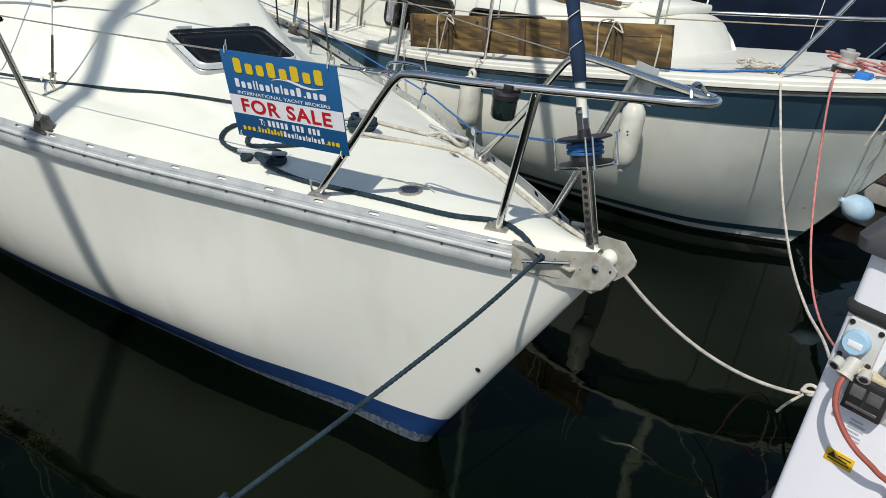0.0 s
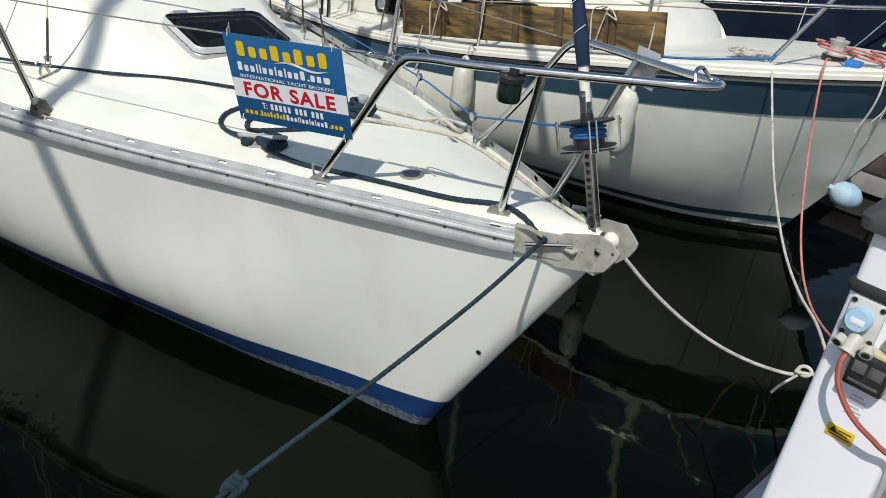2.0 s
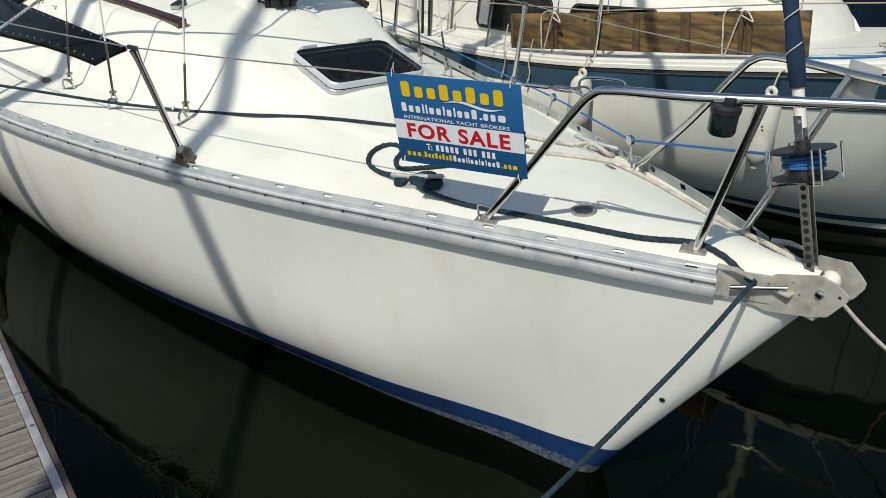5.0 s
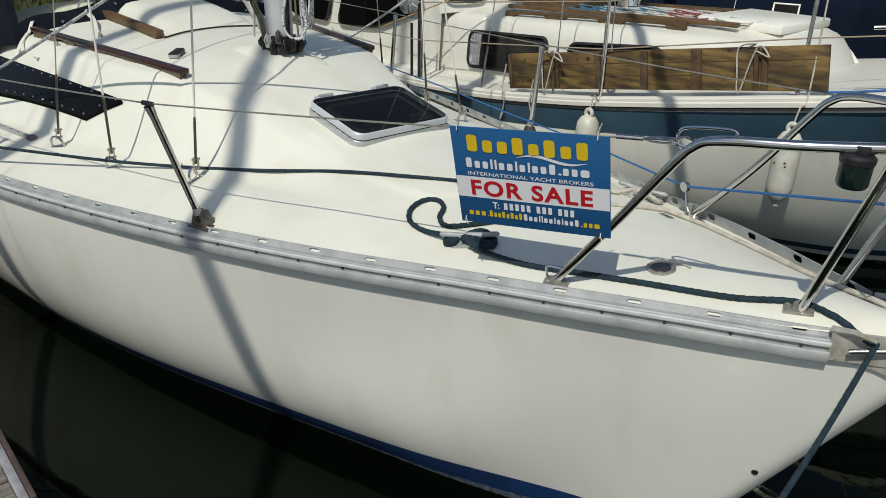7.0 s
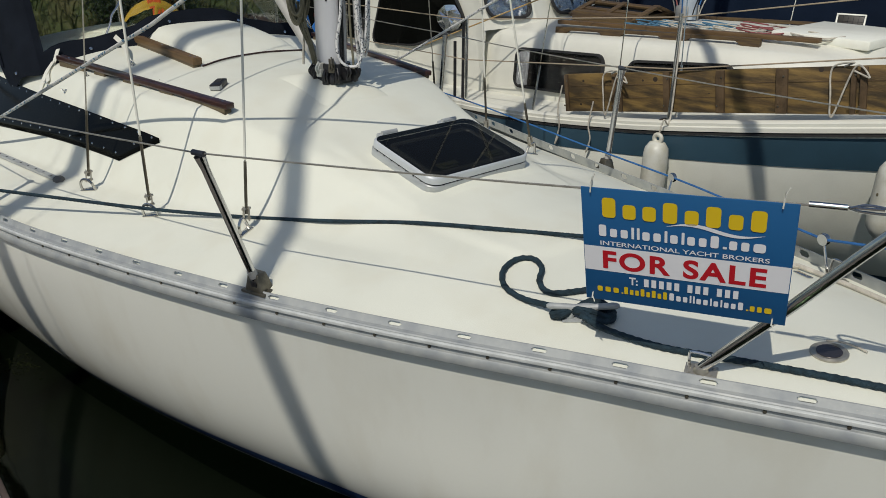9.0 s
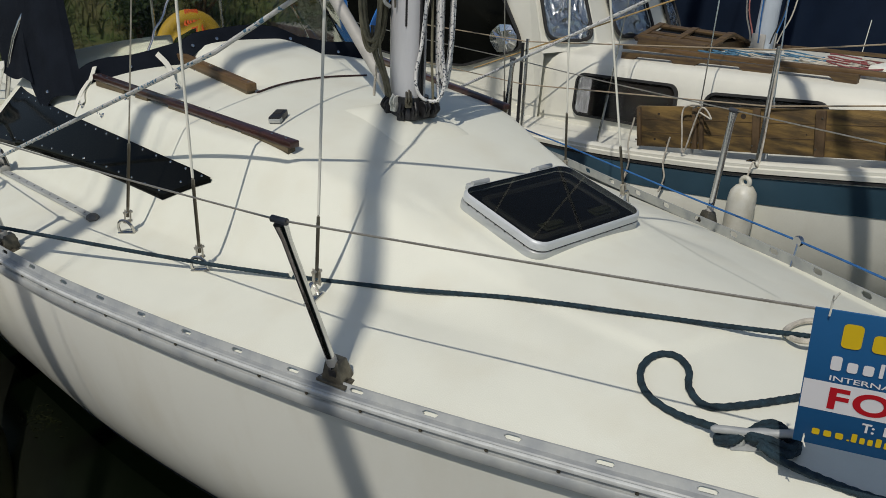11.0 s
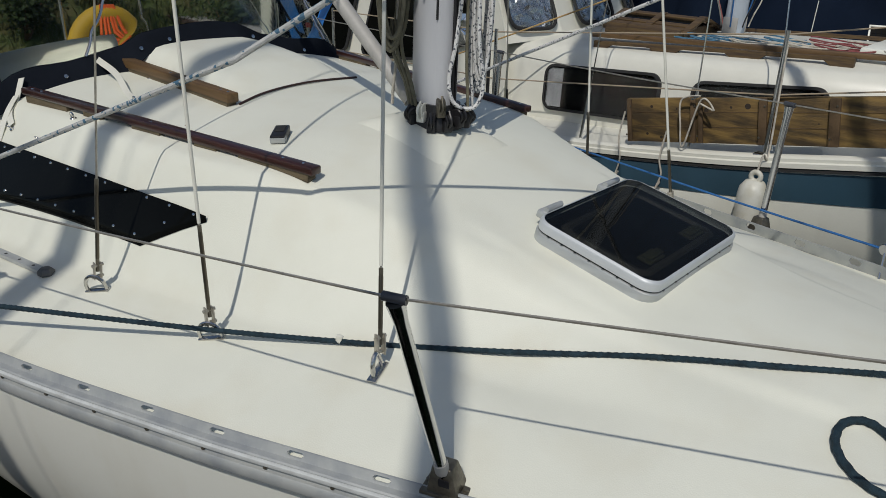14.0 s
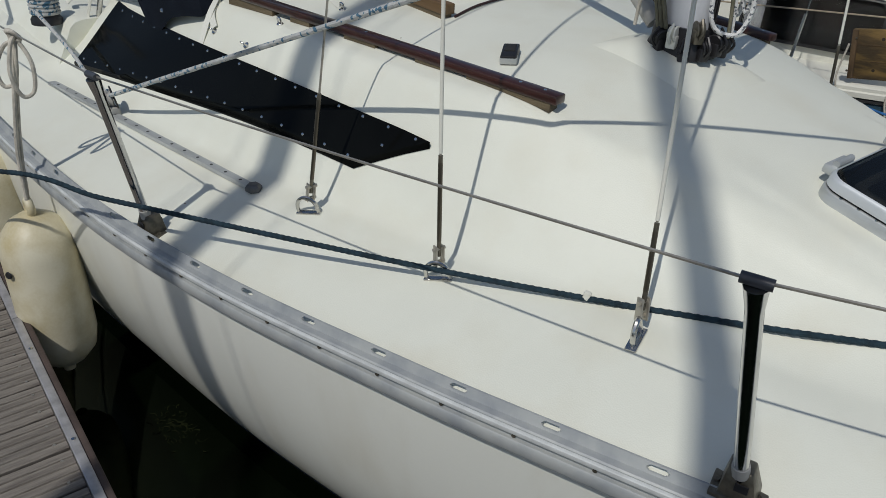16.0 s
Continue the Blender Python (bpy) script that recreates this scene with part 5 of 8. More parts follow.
single("deck_cord", rope([D(-0.36, -0.085, 0.006), D(-0.33, -0.085, 0.014), D(-0.30, -0.07, 0.006), D(-0.27, -0.075, 0.004)], 0.003, laid=False), ROPE_W, "thin cord tied to the deck filler cap", "cord")
m = orient(on_deck(-0.335, -0.125), deck_way(-0.335, -0.125))
cap = part("deck_filler", lathe(bmesh.new(), [(0.043, 0), (0.043, 0.004), (0.038, 0.007), (0.03, 0.0045), (0, 0.0045)], 24, m), WIRE, yacht, "round stainless deck filler cap")
part("cap_lid", lathe(bmesh.new(), [(0.029, 0.0042), (0.029, 0.006), (0, 0.0065)], 20, m), mat("dark_bronze_cap", (0.12, 0.11, 0.12), 0.25, 0.8, scale=20), cap, "dark inner lid")
for x, y in ((-0.60, 0.33), (0.0, 0.2)):
    bm = bmesh.new()
    box(bm, (-0.03, -0.012, 0), (0.03, 0.012, 0.005), 0.003, orient(on_deck(x, y), deck_way(x, y), (1, -0.4, 0)))
    part("deck_fitting", bm, STEEL, yacht)

# furling line along the port side
bp = Vector((-0.60, 0.43, 1.115))
b2 = Vector((-1.37, 0.83, 1.03))
drum_side = STAY(1.385) + Vector((-0.04, 0.02, 0))
single("furling_line", rope([drum_side, drum_side.lerp(bp, 0.5), drum_side.lerp(bp, 0.93), bp, bp.lerp(b2, 0.07), bp.lerp(b2, 0.5), b2, (-2.0, 1.02, 1.0), (-3.3, 1.27, 1.0), (-5.0, 1.4, 0.98)], 0.0042, per=3, laid=False), ROPE_B, "thin blue furling line along the port rail", "rope")
for q, f in ((bp, on_deck(-0.56, 0.415)), (b2, on_deck(-1.36, 0.79))):
    bm = lathe(bmesh.new(), [(0, -0.008), (0.018, -0.008), (0.02, 0), (0.018, 0.008), (0, 0.008)], 14, orient(q, (0.3, 1, 0.1)))
    tube(bm, [f, q], 0.004, 6)
    part("fairlead_block", bm, STEEL, yacht, "small stainless lead block")

# ---- sprayhood ----
HEM = [(0.0, 0.07), (0.16, 0.065), (0.25, 0.0), (0.64, 0.0), (0.72, 0.03), (0.8, 0.06), (0.84, 0.06), (0.89, 0.025), (0.94, 0.035), (1.0, 0.1)]


def hood_at(u, v):
    """u across from -1 to 1, v up from the coachroof."""
    y0 = 0.90 * math.sin(u * math.pi / 2)
    x0 = -3.84 - 0.10 * (1 - u * u) * ease(0.1, 0.5, abs(u)) - 0.42 * max(0, abs(u) - 0.72) / 0.28
    z0 = roof(x0, y0) + 0.004
    y1 = 0.80 * math.sin(u * math.pi / 2)
    x1 = x0 - 0.50
    z1 = 1.93 - 0.16 * u * u
    return Vector((x0 + (x1 - x0) * v, y0 + (y1 - y0) * v, z0 + (z1 - z0) * v + along(HEM, abs(u)) * (1 - v) + 0.006 * math.sin(u * 23 + v * 9)))


hood = thing("sprayhood", "navy canvas sprayhood with clear windows over the companionway", "sprayhood", (-4.3, 0, 1.3))


def hood_panel(name, u0, u1, v0, v1, material, label="", nu=30, nv=8):
    bm = bmesh.new()
    sheet(bm, [[hood_at(u0 + (u1 - u0) * i / nu, v0 + (v1 - v0) * k / nv) for k in range(nv + 1)] for i in range(nu + 1)])
    ext = bmesh.ops.extrude_face_region(bm, geom=bm.faces[:])
    for v in ext["geom"]:
        if isinstance(v, bmesh.types.BMVert):
            v.co += Vector((-0.006, 0, 0))
    return part(name, bm, material, hood, label)


hood_panel("canvas_skirt", -0.66, 0.95, -0.02, 0.13, NAVY, "navy canvas lower band")
hood_panel("side_panel", -1.0, -0.66, -0.02, 1.0, NAVY, "navy canvas side")
hood_panel("side_panel", 0.95, 1.0, -0.02, 1.0, NAVY, "navy canvas side")
hood_panel("canvas_top", -0.66, 0.95, 0.86, 1.0, NAVY)
pane = hood_panel("clear_window", -0.66, 0.95, 0.13, 0.86, CLEAR, "clear flexible window")
pane.visible_shadow = False
# two steel tubes are added as sun glints on the vinyl; one is clear
for u, r, lean in ((-0.34, 0.0055, 0.28), (0.30, 0.004, 0.0), (0.62, 0.0055, 0.1)):
    bm = tube(bmesh.new(), spline([hood_at(u + lean * v / 12 + 0.004 * math.sin(v * 2.3), 0.13 + 0.72 * v / 12) + Vector((0.005, 0, 0)) for v in range(13)], 3), r, 8)
    part("glint_seam", bm, STEEL if r > 0.005 else CLEAR, hood, "thin tube along the window, steel where it stands for a sun glint")
for side in (-1, 1):
    bm = bmesh.new()
    rows = []
    for i in range(9):
        a = -0.05 + 1.05 * i / 8
        low, high = hood_at(side, 0.0), hood_at(side, 1.0)
        foot = Vector((low.x - 0.36 * a, low.y + side * 0.03 * a, low.z - 0.02 * a + 0.012 * math.sin(a * 7)))
        head = Vector((high.x - 0.45 * a, high.y + side * 0.04 * a, high.z - 0.03 * a))
        rows.append([foot.lerp(head, k / 6) + Vector((0, side * 0.006 * math.sin(k * 1.3 + i), 0)) for k in range(7)])
    sheet(bm, rows)
    ext = bmesh.ops.extrude_face_region(bm, geom=bm.faces[:])
    for v in ext["geom"]:
        if isinstance(v, bmesh.types.BMVert):
            v.co += Vector((0, -side * 0.006, 0))
    part("side_wing", bm, NAVY if side < 0 else CLEAR, hood, "navy canvas side running aft" if side < 0 else "clear side window running aft")
bm = bmesh.new()
top_rows = [[hood_at(u / 12, 1.0) + Vector((-0.9 * k / 6, 0, 0.05 * math.sin(k / 6 * 1.6))) for k in range(7)] for u in range(-12, 13)]
sheet(bm, top_rows)
part("canopy", bm, NAVY, hood)
for u in (-0.86, -0.42, -0.195, -0.11, 0.18, 0.255, 0.45):
    q = hood_at(u, 0.05) + Vector((0.008, 0, 0))
    part("stud", lathe(bmesh.new(), [(0.009, 0), (0.008, 0.005), (0, 0.007)], 10, orient(q, (1, 0, 0.4))), STEEL, hood)
def webbing(points, w=0.024):
    """A flat, twisted band of webbing through the points."""
    bm = bmesh.new()
    line = [Vector(p) for p in spline(points, 6)]
    rows = []
    for i, p in enumerate(line):
        t = (line[min(i + 1, len(line) - 1)] - line[max(i - 1, 0)]).normalized()
        a = t.cross(Vector((0.3, -0.8, 0.6))).normalized()
        b = t.cross(a) * 0.0012
        rows.append([p - a * w / 2 - b, p + a * w / 2 - b, p + a * w / 2 + b, p - a * w / 2 + b, p - a * w / 2 - b])
    g = sheet(bm, rows)
    return bm


def deck_eye(x, y):
    q, n = on_deck(x, y), deck_way(x, y)
    bm = lathe(bmesh.new(), [(0, 0), (0.011, 0), (0.011, 0.002), (0.009, 0.004), (0, 0.004)], 14, orient(q, n))
    tube(bm, spline([q + Vector((-0.01, 0, 0)), q + n * 0.02 + Vector((-0.008, 0, 0)), q + n * 0.02 + Vector((0.008, 0, 0)), q + Vector((0.01, 0, 0))], 5), 0.0028, 7)
    part("deck_eye", bm, STEEL, yacht, "small stainless eye on the coachroof")


for x, y in ((-3.80, -0.812), (-3.599, -0.797), (-3.523, -0.714), (-3.47, -0.52), (-3.70, -0.335)):
    deck_eye(x, y)
for pts in ([(-3.945, -0.70, 1.36), (-3.90, -0.745, 1.30), (-3.86, -0.79, 1.265), on_deck(-3.80, -0.812, 0.012)],
            [(-3.90, -0.745, 1.31), (-3.86, -0.80, 1.262), on_deck(-3.83, -0.86, 0.006)],
            [(-3.93, -0.42, 1.40), (-3.73, -0.45, 1.378), on_deck(-3.56, -0.50, 0.012), on_deck(-3.47, -0.52, 0.01)],
            [(-4.63, -0.93, 1.30), (-4.62, -0.94, 1.25), (-4.67, -0.955, 1.17), (-4.70, -0.965, 1.105)],
            [(-4.61, -0.935, 1.27), (-4.72, -0.95, 1.275), (-4.84, -0.97, 1.24), (-4.92, -0.985, 1.16), (-4.86, -0.985, 1.13)]):
    part("strap", webbing(pts), WHITE, hood, "white webbing tie-down strap")
# cockpit coamings running aft from the coachroof
for side in (-1, 1):
    bm = bmesh.new()
    rows = []
    for i in range(25):
        x = -4.66 - 1.54 * i / 24
        base = along(SHEER, x) + 0.02
        h = 1.105 - 0.03 * i / 24
        rows.append([Vector((x, side * y, z)) for y, z in ((0.80, base - 0.05), (0.82, h - 0.02), (0.845, h - 0.004), (0.87, h), (1.0, h - 0.004), (1.03, h - 0.012), (1.05, h - 0.03), (1.13, base + 0.03), (1.17, base - 0.02))])
    g = sheet(bm, rows)
    bm.faces.new(g[-1])
    bm.faces.new(g[0])
    part("coaming", bm, DECK, yacht, "cream moulded cockpit coaming")
# frame bow behind the window
part("frame_bow", tube(bmesh.new(), spline([(-4.75, -0.95, 0.95), (-4.5, -0.85, 1.5), (-4.42, -0.5, 1.86), (-4.42, 0, 1.92), (-4.42, 0.5, 1.86), (-4.5, 0.85, 1.5), (-4.75, 0.95, 0.95)], 6), 0.011, 10), STEEL, hood, "bright tube frame")

# winch with sheet on the coaming, lifebuoy and orange line at the stern
bm = lathe(bmesh.new(), [(0.06, 0), (0.06, 0.02), (0.045, 0.04), (0.042, 0.09), (0.055, 0.11), (0.05, 0.125), (0, 0.125)], 22, Matrix.Translation((-4.80, -1.10, 1.07)))
winch = single("sheet_winch", bm, BLACK, "black sheet winch with flecked sheet wound on", "winch")
bm = bmesh.new()
for k in range(5):
    c = Vector((-4.80, -1.10, 1.115 + 0.013 * k))
    tube(bm, [c + Vector((0.052 * math.cos(a), 0.052 * math.sin(a), 0.002 * k)) for a in [2 * math.pi * j / 18 for j in range(18)]], 0.0075, 7, closed=True)
part("sheet_turns", bm, SHEET, winch)
LB = Vector((-6.2, 0.70, 1.04))
bm = tube(bmesh.new(), [LB + Vector((0.02 * math.sin(a), 0.22 * math.cos(a), 0.24 * math.sin(a))) for a in [-0.9 + 5.0 * j / 24 for j in range(25)]], 0.06, 12)
lifebuoy = single("horseshoe_lifebuoy", bm, LIFE, "yellow horseshoe lifebuoy on the stern rail", "lifebuoy")
bm = bmesh.new()
for k in range(9):
    o = 0.021 * (k - 4)
    tube(bm, spline([LB + Vector((0.05, o * 0.5, 0.30)), LB + Vector((0.1, o + 0.012 * math.sin(k * 2), 0.1)), LB + Vector((0.11, o * 1.2, -0.1)), LB + Vector((0.09, o * 0.8, -0.24 + 0.03 * math.sin(k * 3)))], 5), 0.009, 6)
part("orange_line", bm, ORANGE, lifebuoy, "orange floating line")
for s_ in (-1, 1):
    for y in (0.45, 1.0):
        part("stern_rail_post", tube(bmesh.new(), [(-6.25, s_ * y, 0.9), (-6.28, s_ * y, 1.5)], 0.0125, 10), STEEL, yacht, "stainless stern rail")
part("stern_rail", tube(bmesh.new(), spline([(-5.2, -1.5, 1.45), (-6.1, -1.2, 1.48), (-6.28, -0.9, 1.5), (-6.28, 0.9, 1.5), (-6.1, 1.2, 1.48), (-5.2, 1.5, 1.45)], 6), 0.0125, 10), STEEL, yacht, "stainless stern rail")

# ---- broker's board on the guard wire ----
S0, SX, SY = Vector((-0.735, -0.614, 1.477)), Vector((0.389, 0.166, 0.031)), Vector((-0.010, 0.070, -0.290))
sw, sh = SX.length, SY.length
ex = SX.normalized()
ey = (SY - ex * SY.dot(ex)).normalized()
ez = ex.cross(-ey)
SM = Matrix((ex, -ey, ez)).transposed().to_4x4()
SM.translation = S0
bm = bmesh.new()
box(bm, (0, -sh, -0.003), (sw, 0, 0.0), 0.0008, SM)
board = single("broker_board", bm, SIGNB, "blue and white plastic for sale board tied to the guard wire", "sign")


def strip(x0, y0, x1, y1, material, name, up=0.0008, slant=0.0, r=0.0):
    bm = bmesh.new()
    n = [(x0, y0), (x1, y0), (x1 + slant, y1), (x0 + slant, y1)]
    a = [bm.verts.new(SM @ Vector((x * sw, -y * sh, up))) for x, y in n]
    bm.faces.new(a)
    return part(name, bm, material, board, soft=False)


strip(0.004, 0.495, 0.996, 0.715, SIGNW, "white_band")


def words(text, x, y, width, height, material, bold=0.0, spacing=1.0):
    """Lettering on the board, in the built-in font, fitted to a width and a cap height."""
    cu = bpy.data.curves.new("lettering", "FONT")
    cu.body, cu.size, cu.offset, cu.space_character = text, 1.0, bold, spacing
    ob = bpy.data.objects.new("lettering", cu)
    scene.collection.objects.link(ob)
    bpy.context.view_layer.update()
    me = bpy.data.meshes.new_from_object(ob.evaluated_get(bpy.context.evaluated_depsgraph_get()))
    scene.collection.objects.unlink(ob)
    bpy.data.objects.remove(ob)
    xs, ys = [v.co.x for v in me.vertices], [v.co.y for v in me.vertices]
    x0, x1, y0, y1 = min(xs), max(xs), min(ys), max(ys)
    for v in me.vertices:
        px = (x + (v.co.x - x0) / (x1 - x0) * width) * sw
        py = -(y + height - (v.co.y - y0) / (y1 - y0) * height) * sh
        v.co = SM @ Vector((px, py, 0.0016))
    bm = bmesh.new()
    bm.from_mesh(me)
    bpy.data.meshes.remove(me)
    left = set(bm.faces)
    while left:
        island, todo = set(), [left.pop()]
        while todo:
            f = todo.pop()
            island.add(f)
            for v in f.verts:
                for g_ in v.link_faces:
                    if g_ in left:
                        left.discard(g_)
                        todo.append(g_)
        out_ = bmesh.new()
        at_ = {v: out_.verts.new(v.co) for f in island for v in f.verts}
        for f in island:
            out_.faces.new([at_[v] for v in f.verts])
        part("letter", out_, material, board, soft=False)
    bm.free()


words("FOR SALE", 0.10, 0.525, 0.795, 0.165, SIGNR, 0.03, 1.14)
words("INTERNATIONAL YACHT BROKERS", 0.09, 0.44, 0.81, 0.038, SIGNW, 0.012)


def marks(kinds, x, y, width, height, material):
    """A name as a row of plain rounded bars: t tall, m middling, n narrow and tall, w wide, . a dot."""
    span = {"t": 1.0, "m": 0.95, "n": 0.48, "w": 1.45, ".": 0.5}
    unit = width / sum(span[k] for k in kinds)
    for k in kinds:
        wide = unit * span[k] * (0.66 if k != "n" else 0.5)
        high = {"t": 1.0, "n": 1.0, ".": 0.2}.get(k, 0.72) * height
        lx, ly = wide * sw / 2, high * sh / 2
        m = SM @ Matrix.Translation(((x + wide / 2) * sw, -(y + height - high / 2) * sh, 0.0016))
        bm = bmesh.new()
        bm.faces.new([bm.verts.new(m @ Vector((px, py, 0))) for px, py in rounded(lx, ly, min(lx, ly) * 0.55, 4)])
        part("mark", bm, material, board, soft=False)
        x += unit * span[k]


def blocks(x, y, height, widths, material, gap):
    """Numerals as a row of plain bars."""
    for w_ in widths:
        if w_ > 0:
            strip(x, y, x + w_, y + height, material, "mark", 0.0016, 0.0)
        x += abs(w_) + gap


marks("tmmtmtmt", 0.105, 0.07, 0.80, 0.165, SIGNY)
marks("tmmnnmmnmnmmt.mmw", 0.085, 0.30, 0.82, 0.10, SIGNW)
words("T:", 0.235, 0.745, 0.045, 0.072, SIGNW, 0.03)
blocks(0.312, 0.745, 0.072, (0.024,) * 5 + (-0.012,) + (0.024,) * 3 + (-0.012,) + (0.024,) * 3, SIGNW, 0.0145)
marks("www.tmmtmtmt", 0.065, 0.842, 0.375, 0.068, SIGNY)
marks("tmmnnmmnmnmmt", 0.442, 0.842, 0.37, 0.068, SIGNW)
marks(".mmw", 0.815, 0.842, 0.135, 0.068, SIGNY)
bm = bmesh.new()
top = [(0.42 + 0.45 * k / 20, 0.262 - 0.028 * math.sin(k / 20 * 2 * math.pi)) for k in range(21)]
va = [bm.verts.new(SM @ Vector((x * sw, -(y - 0.016 * math.sin(math.pi * k / 20)) * sh, 0.0016))) for k, (x, y) in enumerate(top)]
vb = [bm.verts.new(SM @ Vector((x * sw, -(y + 0.013 * math.sin(math.pi * k / 20) + 0.001) * sh, 0.0016))) for k, (x, y) in enumerate(top)]
for k in range(20):
    bm.faces.new((va[k], va[k + 1], vb[k + 1], vb[k]))
part("swoosh", bm, SIGNW, board, "white wave stroke", soft=False)
for x, y in ((0.05, 0.03), (0.93, 0.03), (0.04, 0.93), (0.94, 0.95)):
    c = SM @ Vector((x * sw, -y * sh, 0.0))
    up = Vector((0, 0, 0.022 if y < 0.5 else -0.012))
    bm = tube(bmesh.new(), [c + ez * 0.004, c + up + ez * 0.006, c + up * 1.3 - ez * 0.004, c + up * 0.5 - ez * 0.008, c - ez * 0.004], 0.0017, 6, closed=True)
    tube(bm, [c + up, c + up * 1.9 + ez * 0.004 + ex * 0.006], 0.0013, 6)
    part("cable_tie", bm, WHITE, board, "white cable tie")

# ---- fender at the pontoon ----
def fender(top, length, r, material, name, label, category="fender", tilt=(0, 0, -1), eye_both=True):
    f = thing(name, label, category, tuple(top))
    e = min(1.0, length / 0.62)
    prof = [(0.0, -length), (0.02, -length), (0.024, -length + 0.03 * e), (r * 0.6, -length + 0.055 * e), (r * 0.9, -length + 0.10 * e), (r, -length + 0.16 * e), (r, -0.17 * e), (r * 0.92, -0.11 * e), (r * 0.62, -0.062 * e), (0.028, -0.035), (0.0, -0.03)]
    m = orient(top, -Vector(tilt))
    part("body", lathe(bmesh.new(), prof, 28, m), material, f)
    bm = tube(bmesh.new(), [m @ Vector((0.024 * math.cos(a), 0, -0.018 + 0.024 * math.sin(a))) for a in [2 * math.pi * j / 16 for j in range(16)]], 0.013, 10, closed=True)
    part("eye", bm, material, f)
    return f, m


fe, fm = fender((-3.82, -1.478, 0.765), 0.66, 0.118, FENDER, "fender", "aged cream fender hanging between hull and pontoon")
part("valve", lathe(bmesh.new(), [(0.013, 0), (0.011, 0.004), (0, 0.004)], 12, orient((-3.765, -1.59, 0.56), (0.5, -0.85, 0.1))), BLACK, fe)
single("fender_lanyard", rope([(-3.82, -1.478, 0.745), (-3.812, -1.462, 0.94), (-3.80, -1.44, 1.1), (-3.79, -1.412, 1.275), (-3.81, -1.425, 1.297), (-3.80, -1.42, 1.26), (-3.79, -1.45, 1.1), (-3.80, -1.474, 0.94), (-3.81, -1.482, 0.75)], 0.006, laid=False), ROPE_W, "pale fender lanyard tied to the guard wire", "rope")
single("lanyard_bow", rope([(-3.79, -1.41, 1.285), (-3.77, -1.43, 1.265), (-3.75, -1.45, 1.19), (-3.75, -1.432, 1.124), (-3.75, -1.398, 1.135), (-3.755, -1.388, 1.21), (-3.785, -1.405, 1.27), (-3.80, -1.425, 1.295), (-3.775, -1.415, 1.30), (-3.78, -1.40, 1.275), (-3.80, -1.44, 1.26), (-3.82, -1.47, 1.19), (-3.815, -1.462, 1.14), (-3.80, -1.43, 1.16), (-3.79, -1.415, 1.26)], 0.006, laid=False), ROPE_W, "loose bow knot in the fender lanyard", "knot")
fender((-4.45, -1.487, 0.79), 0.66, 0.115, FENDER, "fender", "aged cream fender hanging beside the hull")
part("hull_hole", lathe(bmesh.new(), [(0.010, 0), (0.009, 0.002), (0, 0.002)], 12, orient(hull_at(0.004, 0.5, -1) + Vector((-0.02, -0.016, 0)), (0.4, -0.85, -0.2))), BLACK, hull)

# ---- the second boat above the hull ----
DECK2 = lambda x, y: along(SHEER2, x) + 0.02 + 0.05 * (1 - min(1, abs(y - MID2) / max(0.05, along(BEAM2, x))) ** 2)
bm = bmesh.new()
sheet(bm, [[Vector((x, MID2 + along(BEAM2, x) * k / 10 * 0.985, DECK2(x, MID2 + along(BEAM2, x) * k / 10))) for k in range(-10, 11)] for x in [0.46 - 8.4 * i / 60 for i in range(61)]])
part("deck", bm, WHITE, cruiser, "cream side decks")


def rail2(x, side, out=0.0, up=0.0):
    d = 0.02
    t = Vector((2 * d, side * (along(BEAM2, x + d) - along(BEAM2, x - d)), 0)).normalized()
    n = Vector((t.y, -t.x, 0)) * (1 if side < 0 else -1)
    return Vector((x, MID2 + side * along(BEAM2, x), along(SHEER2, x))) + n * out + Vector((0, 0, up))


for side in (-1, 1):
    for sect, mtl, nm, lb in (([(-0.05, 0.055), (0.0, 0.055), (0.012, 0.045), (0.012, 0.028), (0.022, 0.022), (0.022, -0.002), (0.004, -0.006), (-0.05, -0.006)], WHITE, "bulwark", "cream moulded bulwark with a rub strip"),
                              ([(0.0, -0.006), (0.016, -0.008), (0.018, -0.022), (0.0, -0.026)], RUBBER, "rub_rail", "dark rubbing strip")):
        bm = bmesh.new()
        sheet(bm, [[rail2(x, side, o, u) for o, u in sect] for x in [0.47 - 8.3 * i / 90 for i in range(91)]])
        if side < 0 or nm == "rub_rail":
            part(nm, bm, mtl, cruiser, lb)
        else:
            bm.free()

CAB_W = [(-4.3, 0.86), (-2.4, 0.85), (-1.9, 0.77), (-1.45, 0.62), (-1.24, 0.48)]
CAB_Z = [(-4.3, 1.175), (-3.6, 1.205), (-2.3, 1.262), (-1.65, 1.275), (-1.45, 1.23), (-1.24, 1.02)]


def cabin_row(x):
    w, zt = along(CAB_W, x), along(CAB_Z, x)
    zd = DECK2(x, MID2 - w) - 0.03
    pts = [(w, zd), (w - 0.01, zd + (zt - zd) * 0.3), (w - 0.03, zd + (zt - zd) * 0.72), (w - 0.06, zt - 0.05), (w - 0.10, zt - 0.012), (w - 0.16, zt), (w * 0.5, zt + 0.045), (0, zt + 0.06)]
    return [Vector((x, MID2 - y, z)) for y, z in pts] + [Vector((x, MID2 + y, z)) for y, z in pts[-2::-1]]


bm = bmesh.new()
g = sheet(bm, [cabin_row(-1.24 - 3.06 * (i / 44)) for i in range(45)])
bm.faces.new(g[0])
cabin = part("cabin", bm, WHITE, cruiser, "cream moulded cabin trunk")


